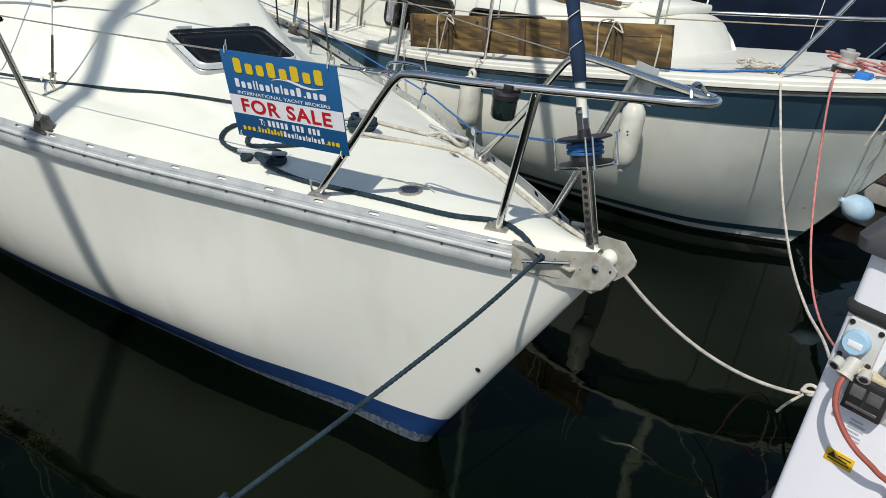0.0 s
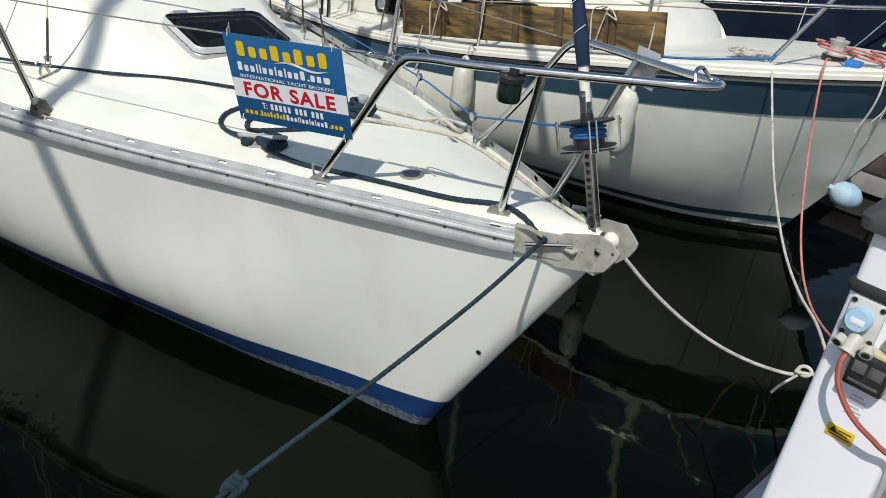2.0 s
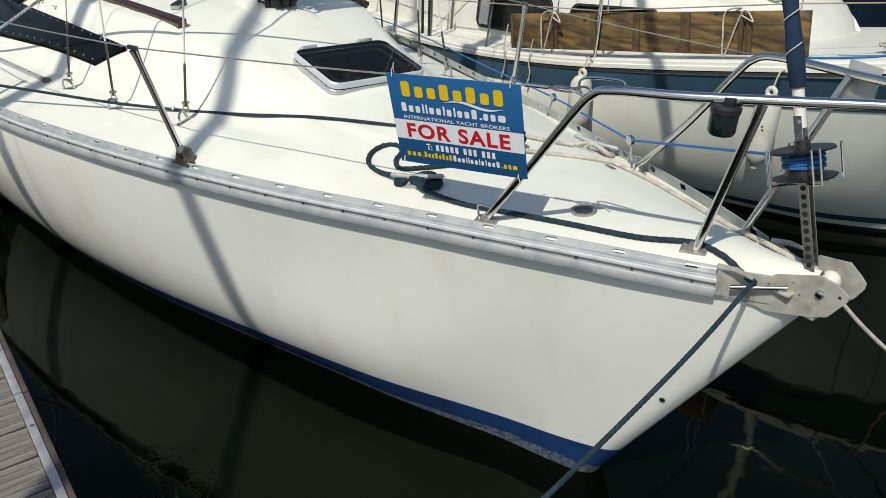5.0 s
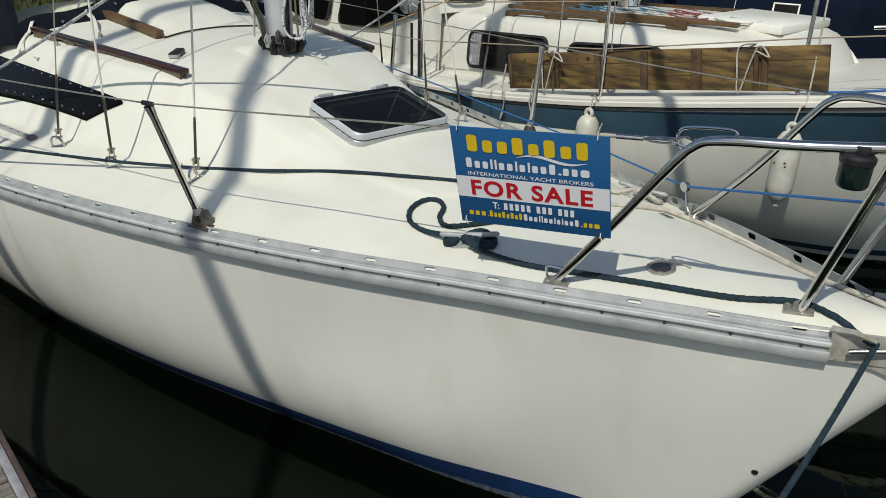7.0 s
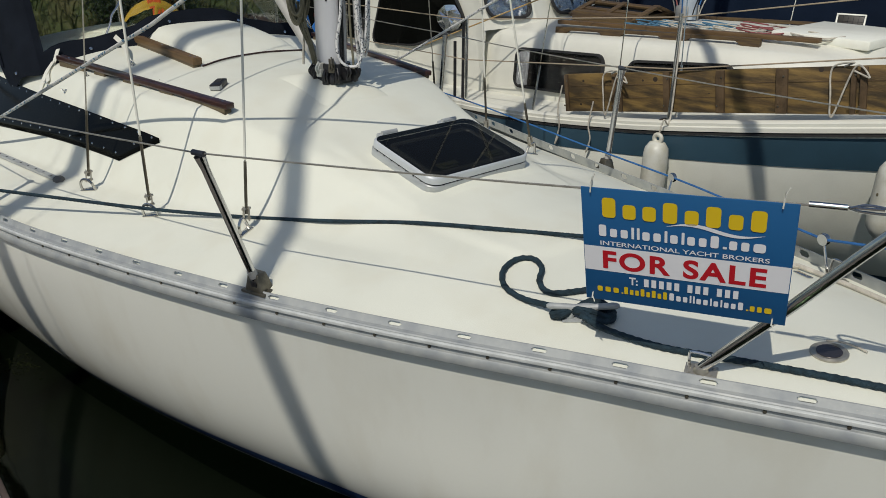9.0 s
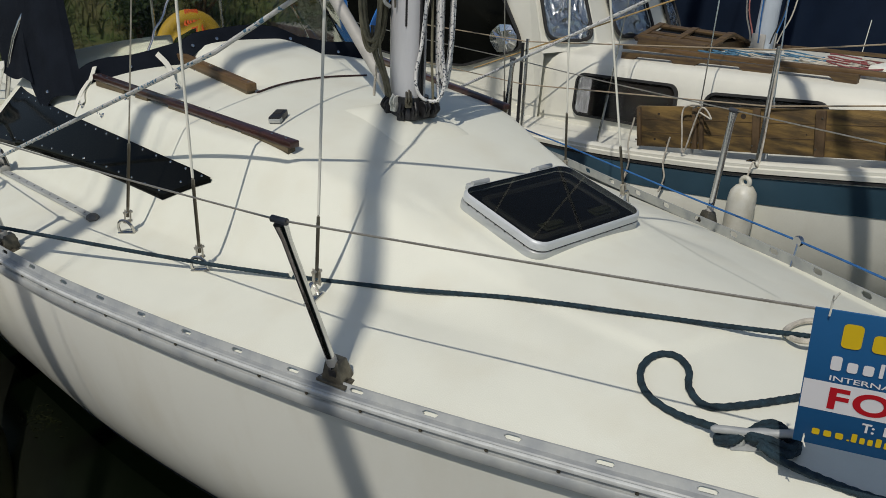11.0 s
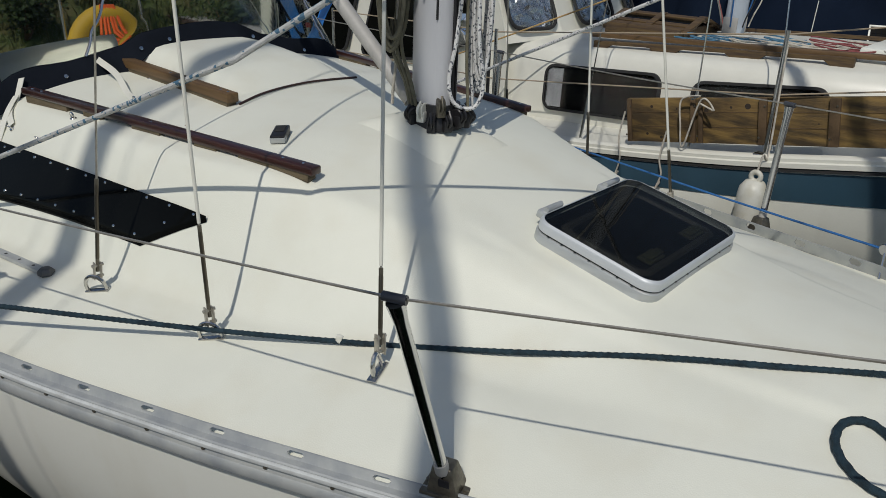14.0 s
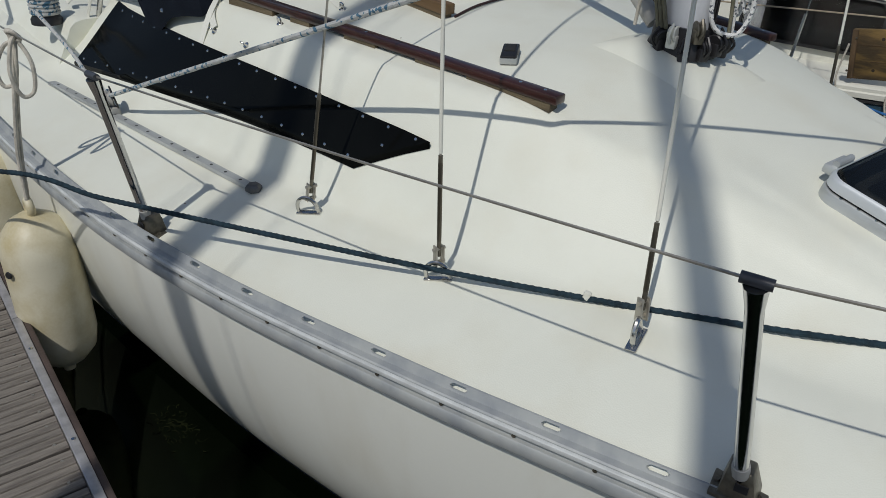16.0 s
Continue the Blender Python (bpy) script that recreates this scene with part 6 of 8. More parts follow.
SCREEN = glass_mat("tinted_screen", (0.66, 0.69, 0.70), 0.02)
# near-black paint for backing sheets that stand for the shade inside the cabin
UNLIT = mat("unlit_interior_black", (0.006, 0.006, 0.006), 0.8, scale=4, vary=0.6, color2=(0.014, 0.010, 0.007))


def cabin_window(x0, x1, low, high, curtain):
    """A rounded pane in a dark rubber frame set on the cabin side."""
    z_of = lambda x, f: (lambda r: r[0].lerp(r[3], f))(cabin_row(x))
    c = (z_of((x0 + x1) / 2, (low + high) / 2))
    ux = (z_of(x1, (low + high) / 2) - z_of(x0, (low + high) / 2))
    uz = z_of((x0 + x1) / 2, high) - z_of((x0 + x1) / 2, low)
    lx, lz = ux.length / 2, uz.length / 2
    ex_, nrm = ux.normalized(), ux.cross(uz).normalized()
    m = Matrix((ex_, nrm.cross(ex_), nrm)).transposed().to_4x4()
    m.translation = c + Vector((0, -0.019, 0.006))
    if nrm.y > 0:
        m = m @ Matrix.Rotation(math.pi, 4, "X")
    outer, inner = rounded(lx, lz, 0.075), rounded(lx - 0.017, lz - 0.017, 0.06)
    fr = part("window", loops(bmesh.new(), [(outer, -0.02), (outer, 0.014), (inner, 0.016), (inner, 0.006)], m, False), RUBBER, cruiser, "dark cabin window in a black rubber frame")
    # backing sheet behind the glass; the cabin's shade is in its colour
    part("unlit_backing", loops(bmesh.new(), [(inner, -0.002), (inner, 0.001)], m, True), UNLIT, fr)
    part("pane", loops(bmesh.new(), [(inner, 0.011), (inner, 0.013)], m, True, True), SCREEN, fr, "tinted glass").visible_shadow = False
    if curtain:
        bm = bmesh.new()
        rows = []
        for i in range(15):
            x = -lx + 0.025 + 0.12 * i / 14
            rows.append([m @ Vector((x, -lz + 0.025 + (2 * lz - 0.05) * k / 3, 0.005 + 0.002 * math.sin(i * 1.9))) for k in range(4)])
        sheet(bm, rows)
        part("curtain", bm, CURTAIN, fr, "pale curtain drawn aside")
    return fr


cabin_window(-3.86, -3.02, 0.20, 0.86, True)
cabin_window(-2.82, -2.08, 0.24, 0.86, False)
cabin_window(-1.88, -1.5, 0.3, 0.82, False)

TEAKR = mat("worn_teak_rail", (0.115, 0.072, 0.027), 0.6, scale=9, vary=0.5, stretch=(0.4, 8, 8), color2=(0.05, 0.03, 0.018))
ROPE_F = mat("faded_blue_rope", (0.07, 0.19, 0.30), 0.8, scale=30, vary=0.4, grain=0.6)
ROPE_M = mat("maroon_rope", (0.26, 0.07, 0.07), 0.8, scale=30, vary=0.4, grain=0.6)
# cabin-top teak rail, fore hatch, booby hatch, ropes
for y in (0.70, -0.70):
    pts = [Vector((-3.60 + 1.54 * i / 12, MID2 - y * (0.99 - 0.012 * i), along(CAB_Z, -3.60 + 1.54 * i / 12) + 0.03 + 0.0016 * i)) for i in range(13)]
    fine = [pts[0].lerp(pts[6], k / 30) if k < 30 else pts[6].lerp(pts[12], (k - 30) / 30) for k in range(61)]
    b2 = bmesh.new()
    rows = []
    for k, p in enumerate(fine):
        u = k / 60
        # feet between the long hand holes
        gap = max(ease(a_, a_ + 0.025, u) * (1 - ease(b_ - 0.025, b_, u)) for a_, b_ in ((0.05, 0.27), (0.35, 0.58), (0.67, 0.93)))
        low = -0.05 + 0.038 * gap
        rows.append([p + Vector((0, dy, dz)) for dy, dz in ((-0.015, low), (-0.015, 0.008), (-0.009, 0.012), (0.009, 0.012), (0.015, 0.008), (0.015, low), (-0.015, low))])
    g = sheet(b2, rows)
    b2.faces.new(g[0][:-1])
    b2.faces.new(g[-1][:-1])
    part("handrail", b2, TEAKR, cruiser, "weathered teak handrail with long hand holes")
bm = bmesh.new()
box(bm, (-3.72, 3.02, 1.26), (-3.17, 3.62, 1.335), 0.008)
hatch2 = part("coach_hatch", bm, TEAKR, cruiser, "weathered teak butterfly hatch")
for s_ in (-1, 1):
    bm = bmesh.new()
    for o in (0.02, 0.145, 0.27):
        beam(bm, (-3.75, 3.32 + s_ * o, 1.385 - 0.09 * o / 0.29), (-3.14, 3.32 + s_ * o, 1.385 - 0.09 * o / 0.29), 0.045, 0.02, 0.003, up=(0, s_ * 0.3, 1))
    for x in (-3.73, -3.445, -3.16):
        beam(bm, (x, 3.32, 1.394), (x, 3.32 + s_ * 0.30, 1.304), 0.05, 0.018, 0.003)
    leaf = part("hatch_leaf", bm, TEAKR, hatch2)
    bm = bmesh.new()
    beam(bm, (-3.70, 3.32 + s_ * 0.15, 1.33), (-3.19, 3.32 + s_ * 0.15, 1.33), 0.27, 0.006, up=(0, s_ * 0.3, 1))
    part("pane", bm, SMOKE, leaf, "dark glazing between the teak bars")
bm = bmesh.new()
beam(bm, (-3.7, 2.85, 1.262), (-1.75, 2.92, 1.345), 0.05, 0.03, 0.005)
part("boom_chock", bm, TEAK2, cruiser)
bm = bmesh.new()
box(bm, (-2.1, 3.0, 1.305), (-1.5, 3.75, 1.365), 0.015)
part("fore_hatch", bm, HULL2, cruiser, "pale grey fore hatch")
bm = tube(bmesh.new(), [(-3.03, 3.54, 1.3), (-3.0, 3.52, 9)], 0.068, 18)
mast2 = part("mast", bm, mat("pale_blue_grey_mast", (0.46, 0.52, 0.58), 0.4, vary=0.15, scale=5), cruiser, "pale blue-grey mast in a tabernacle")
for y in (3.46, 3.62):
    bm = bmesh.new()
    box(bm, (-3.08, y - 0.006, 1.29), (-2.98, y + 0.006, 1.40), 0.004)
    part("tabernacle_cheek", bm, GREYP, mast2, "grey tabernacle cheek")
for k in range(7):
    a = 0.9 * k + 0.3
    q = Vector((-3.03 + 0.09 * math.cos(a), 3.54 + 0.09 * math.sin(a), 1.34))
    e_ = q + Vector((0.16 * math.cos(a + 0.4), 0.16 * math.sin(a + 0.4), 0.9))
    part("halyard", rope([q, q.lerp(e_, 0.5) + Vector((0.02 * math.sin(k), 0, 0)), Vector((-3.03 + 0.08 * math.cos(a), 3.54 + 0.08 * math.sin(a), 3.4))], 0.005, laid=False), (ROPE_W, ROPE_B, BLACK, PINK)[k % 4], mast2)
rng = random.Random(21)
for k, (cx, cy, mtl) in enumerate(((-3.0, 2.98, ROPE_F), (-2.75, 3.0, ROPE_W), (-2.4, 3.05, ROPE_W), (-2.2, 3.05, ROPE_M), (-1.85, 3.05, ROPE_W), (-2.9, 3.1, ROPE_F), (-2.62, 3.22, ROPE_F), (-2.1, 3.2, ROPE_W), (-2.35, 3.3, ROPE_M))):
    pts = []
    for j in range(38):
        a = 0.42 * j
        rr = 0.10 + 0.03 * math.sin(0.19 * j + k) + 0.008 * math.sin(1.7 * j)
        pts.append(Vector((cx + 1.4 * rr * math.cos(a) + 0.0015 * j, cy + 0.75 * rr * math.sin(a), along(CAB_Z, cx) + 0.055 + 0.0009 * j + 0.006 * math.sin(0.9 * j))))
    single("rope_coil", rope(pts, 0.0048, per=3, laid=False, step=0.02), mtl, ("faded blue", "pale", "pale", "maroon", "pale", "faded blue", "faded blue", "pale", "maroon")[k] + " rope heaped on the cabin top", "rope", group="ropes on the cabin top")

# wheelhouse with foil-covered windows
bm = bmesh.new()
side_poly = [(-7.0, 0.6), (-4.16, 0.66), (-4.16, 1.19), (-4.5, 1.95), (-7.0, 2.0)]
for s_ in (-1, 1):
    a = [bm.verts.new((x, MID2 + s_ * (0.90 - 0.1 * max(0, z - 1)), z)) for x, z in side_poly]
    bm.faces.new(a)
fa = [bm.verts.new(p) for p in ((-4.16, MID2 - 0.9, 1.17), (-4.0, MID2 - 0.45, 1.2), (-4.0, MID2 + 0.45, 1.2), (-4.16, MID2 + 0.9, 1.17))]
fb = [bm.verts.new(p) for p in ((-4.5, MID2 - 0.8, 1.95), (-4.38, MID2 - 0.4, 1.98), (-4.38, MID2 + 0.4, 1.98), (-4.5, MID2 + 0.8, 1.95))]
for i in range(3):
    bm.faces.new((fa[i], fa[i + 1], fb[i + 1], fb[i]))
bm.faces.new([bm.verts.new(p) for p in ((-7.0, MID2 - 0.8, 2.0), (-4.5, MID2 - 0.8, 1.95), (-4.38, MID2 - 0.4, 2.0), (-4.38, MID2 + 0.4, 2.0), (-4.5, MID2 + 0.8, 1.95), (-7.0, MID2 + 0.8, 2.0))])
house = part("wheelhouse", bm, WHITE, cruiser, "cream wheelhouse with raked front", soft=False)


yS = lambda z: MID2 - 0.905 + 0.1 * max(0, z - 1)


def pane_shape(poly, name, label, inset=0.022):
    """A dark pane of any outline on the wheelhouse side, in a rubber border."""
    line = []
    for k, (x, z) in enumerate(poly):
        p, a, b = Vector((x, z)), Vector(poly[k - 1]), Vector(poly[(k + 1) % len(poly)])
        da, db = min(0.09, (a - p).length * 0.45), min(0.09, (b - p).length * 0.45)
        p0, p1 = p + (a - p).normalized() * da, p + (b - p).normalized() * db
        line += [p0.lerp(p, u).lerp(p.lerp(p1, u), u) for u in (0, 0.25, 0.5, 0.75, 1)]
    c = sum(line, Vector((0, 0))) / len(line)
    at = lambda p, o: Vector((p.x, yS(p.y) - o, p.y))
    bm = bmesh.new()
    inner = [p + (c - p).normalized() * inset for p in line]
    rings = [[bm.verts.new(at(p, o)) for p in pts] for pts, o in ((line, -0.004), (line, 0.012), (inner, 0.014), (inner, 0.004))]
    for ra, rb in zip(rings, rings[1:]):
        for k in range(len(ra)):
            bm.faces.new((ra[k], ra[(k + 1) % len(ra)], rb[(k + 1) % len(ra)], rb[k]))
    fr = part("window_frame", bm, RUBBER, house)
    bm = bmesh.new()
    bm.faces.new([bm.verts.new(at(p, 0.006)) for p in inner])
    part(name, bm, SMOKE, fr, label, soft=False)
    return fr


side_pane = pane_shape([(-5.62, 0.90), (-5.0, 0.945), (-4.37, 1.17), (-4.42, 1.27), (-4.72, 1.62), (-5.45, 1.66)], "pane", "dark wheelhouse side window")
pane_shape([(-6.8, 0.92), (-5.78, 0.90), (-5.62, 1.66), (-6.8, 1.7)], "pane", "dark wheelhouse side window")


def round_outline(quad, cut=0.11):
    """A quad with its corners rounded."""
    line = []
    for k, p in enumerate(quad):
        a, b = quad[k - 1], quad[(k + 1) % len(quad)]
        p0, p1 = p + (a - p).normalized() * cut, p + (b - p).normalized() * cut
        line += [p0.lerp(p, u).lerp(p.lerp(p1, u), u) for u in (0, 0.2, 0.4, 0.6, 0.8, 1)]
        q0, q1 = p1, b + (p - b).normalized() * cut
        line += [q0.lerp(q1, u) for u in (0.25, 0.5, 0.75)]
    return line


def foil(line, way, seed):
    """Crumpled silver foil filling an outline, in soft folds."""
    r = random.Random(seed)
    c = sum(line, Vector()) / len(line)
    bm = bmesh.new()
    rings = []
    for k in range(12):
        f = 0.97 * (1 - k / 12)
        rings.append([bm.verts.new(c + (p - c) * (f + r.uniform(-0.03, 0.03) * (k > 0)) + way * (0.011 + 0.010 * noise.noise(Vector((p.y * 13 * f, p.z * 13 * f, seed))) + r.uniform(-0.007, 0.008))) for p in line])
    hub_ = bm.verts.new(c + way * 0.012)
    for ra, rb in zip(rings, rings[1:]):
        for k in range(len(line)):
            j = (k + 1) % len(line)
            bm.faces.new((ra[k], ra[j], rb[j], rb[k]))
    for k in range(len(line)):
        bm.faces.new((rings[-1][k], rings[-1][(k + 1) % len(line)], hub_))
    bmesh.ops.triangulate(bm, faces=bm.faces[:])
    return bm


for k, quad in enumerate(([(-4.172, 2.54, 1.25), (-4.04, 2.91, 1.25), (-4.332, 2.94, 1.86), (-4.452, 2.62, 1.85)], [(-4.005, 3.14, 1.26), (-4.005, 3.62, 1.26), (-4.33, 3.6, 1.88), (-4.33, 3.14, 1.88)], [(-4.045, 3.89, 1.26), (-4.165, 4.22, 1.25), (-4.452, 4.15, 1.85), (-4.34, 3.88, 1.86)])):
    q = [Vector(p) for p in quad]
    way = (q[1] - q[0]).cross(q[3] - q[0]).normalized()
    way = way if way.x > 0 else -way
    line = round_outline(q)
    wf = part("window_frame", tube(bmesh.new(), [p + way * 0.028 for p in line], 0.013, 8, closed=True), RUBBER, house, "black rubber window surround")
    part("foil_blind", foil(line, way, k + 3), FOIL, wf, "crinkled silver foil blind", soft=False)
    bm = bmesh.new()
    bm.faces.new([bm.verts.new(p + way * 0.034) for p in line])
    ext = bmesh.ops.extrude_face_region(bm, geom=bm.faces[:])
    for v in ext["geom"]:
        if isinstance(v, bmesh.types.BMVert):
            v.co -= way * 0.003
    glass = part("pane", bm, SCREEN, wf, "tinted glass", soft=False)
    glass.visible_shadow = False
bm = bmesh.new()
r = random.Random(4)
hub = Vector((-4.57, yS(1.20) - 0.016, 1.225))
ring = [hub + Vector((0.15 * math.cos(a) * r.uniform(0.9, 1.1), 0, 0.112 * math.sin(a) * r.uniform(0.9, 1.1))) for a in [2 * math.pi * k / 16 for k in range(16)]]
mid = [hub + (p - hub) * r.uniform(0.4, 0.65) + Vector((0, -r.uniform(0.0, 0.03), 0)) for p in ring]
v0, v1, vc = [bm.verts.new(p) for p in ring], [bm.verts.new(p) for p in mid], bm.verts.new(hub - Vector((0, 0.01, 0)))
for k in range(16):
    bm.faces.new((v0[k], v0[(k + 1) % 16], v1[(k + 1) % 16], v1[k]))
    bm.faces.new((v1[k], v1[(k + 1) % 16], vc))
part("foil_patch", bm, FOIL, side_pane, "round crumpled patch of silver foil", soft=False)

# stanchions, rails and wires of the second boat
S2 = [(-5.6, 2.2), (-3.96, 2.13), (-2.21, 2.13), (-1.02, 2.27)]
tops = []
for i, (x, y) in enumerate(S2):
    z = DECK2(x, y) + 0.02
    post = part("stanchion", tube(bmesh.new(), [(x, y, z), (x - 0.01, y, z + 0.62)], 0.0115, 10), STEEL, cruiser, "stainless stanchion")
    bm = bmesh.new()
    box(bm, (x - 0.05, y - 0.03, z - 0.005), (x + 0.05, y + 0.03, z + 0.012), 0.004)
    part("base", bm, STEEL, post)
    tops.append(Vector((x - 0.01, y, z + 0.6)))
for drop in (0.0, 0.29):
    pts = [t - Vector((0, 0, drop)) for t in tops] + [Vector((-0.14 - 0.45 * drop, 2.865 - 0.45 * drop, 1.80 - drop))]
    bm = tube(bmesh.new(), pts, 0.004, 6)
    part("guard_wire", bm, mat("tan_sheathed_wire", (0.36, 0.29, 0.2), 0.6, scale=20) if "tan_sheathed_wire" not in bpy.data.materials else bpy.data.materials["tan_sheathed_wire"], cruiser, "sheathed guard wire")
bm = tube(bmesh.new(), spline([(-0.395, 2.61, 1.225), (-0.25, 2.757, 1.55), (-0.11, 2.895, 1.86), (0.02, 2.97, 1.93), (0.5, 3.3, 1.98), (0.55, 3.4, 1.98), (0.5, 3.5, 1.98), (0.16, 4.02, 1.93), (-0.33, 4.27, 1.23)], 6), 0.0135, 12)
pul2 = part("pulpit", bm, STEEL2, cruiser, "stainless bow pulpit")
part("pulpit_leg", tube(bmesh.new(), [(0.1, 3.0, 1.24), (0.38, 3.12, 1.96)], 0.0125, 10), STEEL2, pul2)
part("pulpit_bar", tube(bmesh.new(), [(-0.75, 2.35, 1.50), (-0.05, 2.63, 1.60), (0.35, 3.1, 1.66)], 0.011, 10), STEEL2, pul2)
# tall bare posts and mast stays
for x, y, sx, sy in ((-2.63, 2.17, -0.05, 0.10), (-3.3, 2.15, 0.02, 0.13), (-2.2, 2.2, -0.13, 0.12)):
    q = Vector((x, y, DECK2(x, y) + 0.03))
    st = part("shroud", tube(bmesh.new(), [q, q + Vector((sx, sy, 1)) * 6], 0.004, 6), STEEL, cruiser, "rigging wire")
    part("bottlescrew", tube(bmesh.new(), [q, q + Vector((sx, sy, 1)) * 0.3], 0.009, 8), STEEL, st)
for x in (-4.05, -4.14):
    part("boarding_post", tube(bmesh.new(), [(x, 2.18, 0.7), (x - 0.01, 2.18, 1.28 if x > -4.1 else 1.12)], 0.012, 8), BLACK, cruiser)

# scaffold boards lashed along the rail
BA, BB = Vector((-2.98, 2.115, 0.935)), Vector((-0.885, 2.258, 1.285))
bway = (BB - BA).normalized()
bm = bmesh.new()
beam(bm, BA, BB, 0.03, 0.24, 0.004)
scaff = single("scaffold_board", bm, PLANK, "weathered timber gangplank lashed along the rail", "board")
for u, wide in ((0.008, 0.012), (0.178, 0.014), (0.197, 0.011), (0.345, 0.02), (0.50, 0.024), (0.66, 0.03), (0.825, 0.012), (0.847, 0.016)):
    c = BA.lerp(BB, u)
    bm = bmesh.new()
    beam(bm, c - bway * wide, c + bway * wide, 0.02, 0.235, 0.003)
    bmesh.ops.translate(bm, vec=(0.002, -0.024, 0), verts=bm.verts[:])
    cl = part("batten", bm, BATTEN, scaff)
    for dz in (-0.08, 0.08):
        part("bolt", lathe(bmesh.new(), [(0.006, 0), (0.005, 0.003), (0, 0.004)], 8, orient(c + Vector((0, -0.034, dz)), (0, -1, 0))), SOCKET, cl)
for dz, u0, u1 in ((0.045, 0.02, 0.97), (-0.035, 0.05, 0.72)):
    bm = bmesh.new()
    beam(bm, BA.lerp(BB, u0) + Vector((0, -0.0155, dz)), BA.lerp(BB, u1) + Vector((0, -0.0155, dz + 0.004)), 0.003, 0.0035)
    part("crack", bm, BATTEN, scaff, "dark weathered split")
for x, rise in ((-2.62, 0.0), (-1.32, 0.1)):
    y = 2.085 if x < -2 else 2.215
    z = (BA.lerp(BB, (x - BA.x) / (BB.x - BA.x))).z
    single("lashing", rope([(x, y, z + 0.12), (x + 0.05, y - 0.02, z + 0.15), (x - 0.05, y - 0.01, z + 0.11), (x - 0.03, y - 0.022, z - 0.02), (x, y - 0.02, z - 0.13), (x + 0.06, y - 0.02, z + 0.13), (x + 0.14, y - 0.03, z + 0.09), (x + 0.06, y - 0.02, z + 0.11)], 0.0048, laid=False), ROPE_W, "pale cord lashing the board to the rail", "cord")
for x, z1, z0 in ((-2.72, 0.78, 0.60), (-2.98, 0.84, 0.60)):
    single("hanging_cord", rope([(x, 2.06, z1 + 0.15), (x - 0.01, 2.045, z1), (x + 0.012, 2.045, (z0 + z1) / 2), (x - 0.01, 2.04, z0), (x + 0.014, 2.04, z0 + 0.05)], 0.005, laid=False), ROPE_W, "loose cord end hanging from the board", "cord")

# fenders of the second boat
def fender2(x, z_top, length, r, label):
    y = rail2(x, -1).y - r - 0.015
    f, m = fender((x, y, z_top), length, r, FEND2, "fender", label)
    single("fender_line", rope([(x, y, z_top - 0.01), (x + 0.005, y + 0.03, z_top + 0.09), (x + 0.01, rail2(x, -1).y, along(SHEER2, x) + 0.07), (x - 0.02, rail2(x, -1).y + 0.04, along(SHEER2, x) + 0.6)], 0.005, per=4, laid=False), ROPE_W, "thin line holding a fender", "rope")
    return f


fender2(-2.19, 0.83, 0.42, 0.074, "white fender hanging below the navy band")
f2 = fender2(-0.955, 0.985, 0.46, 0.072, "scuffed white fender stained with dark grime")
m = mat("grime_smear", (0.14, 0.12, 0.07), 0.8, scale=40, vary=0.5)
for k in range(7):
    rng = random.Random(k)
    q = Vector((-0.955, rail2(-0.955, -1).y - 0.087, 0.985)) + Vector((rng.uniform(-0.03, 0.035), -0.066, -rng.uniform(0.12, 0.22)))
    part("grime", lathe(bmesh.new(), [(rng.uniform(0.006, 0.014), 0), (0.004, 0.002), (0, 0.002)], 7, orient(q, (0.2, -1, 0))), m, f2)

# windlass, red rope and bow lines
wq = Vector((-0.22, 3.08, DECK2(-0.22, 3.08)))
bm = lathe(bmesh.new(), [(0.06, 0.02), (0.06, 0.035), (0.046, 0.05), (0.042, 0.085), (0.055, 0.105), (0.056, 0.115), (0.025, 0.117), (0.025, 0.13), (0, 0.13)], 24, Matrix.Translation(wq))
wind = part("windlass", bm, GREYP, cruiser, "dull grey drum windlass")
bm = lathe(bmesh.new(), [(0.07, 0.0), (0.07, 0.025), (0.05, 0.03), (0, 0.03)], 20, Matrix.Translation(wq))
part("windlass_base", bm, BLACK, wind)
for cx, cy, rr in ((-0.22, 3.06, 0.11), (-0.02, 2.95, 0.11), (0.10, 2.98, 0.10)):
    rng = random.Random(int(cx * 100) + 50)
    pts = [Vector((cx + rr * rng.uniform(0.8, 1.2) * math.cos(0.42 * j), cy + 0.7 * rr * rng.uniform(0.8, 1.2) * math.sin(0.42 * j), DECK2(cx, cy) + 0.03 + 0.0014 * j + 0.03 * abs(math.sin(0.21 * j)))) for j in range(27)]
    single("red_rope_coil", rope(pts, 0.0058, per=3, laid=False, step=0.02), PINK, "faded red rope coiled round the windlass", "rope", group="red rope coils")
pts = [Vector((-0.62 + 0.09 * math.cos(0.9 * j) + 0.002 * j, 2.78 + 0.06 * math.sin(1.3 * j), DECK2(-0.6, 2.78) + 0.02 + 0.03 * abs(math.sin(0.7 * j)))) for j in range(40)]
single("rope_coil", rope(pts, 0.009, per=3, laid=False, step=0.02), ROPE_W, "pale rope heap on the second boat's foredeck", "rope")
bm = bmesh.new()
box(bm, (-0.04, -0.04, 0), (0.04, 0.04, 0.06), 0.01, Matrix.Translation((-0.03, 2.86, DECK2(-0.03, 2.86))))
single("blue_block", bm, BLUEP, "small blue plastic block among the ropes", "block")
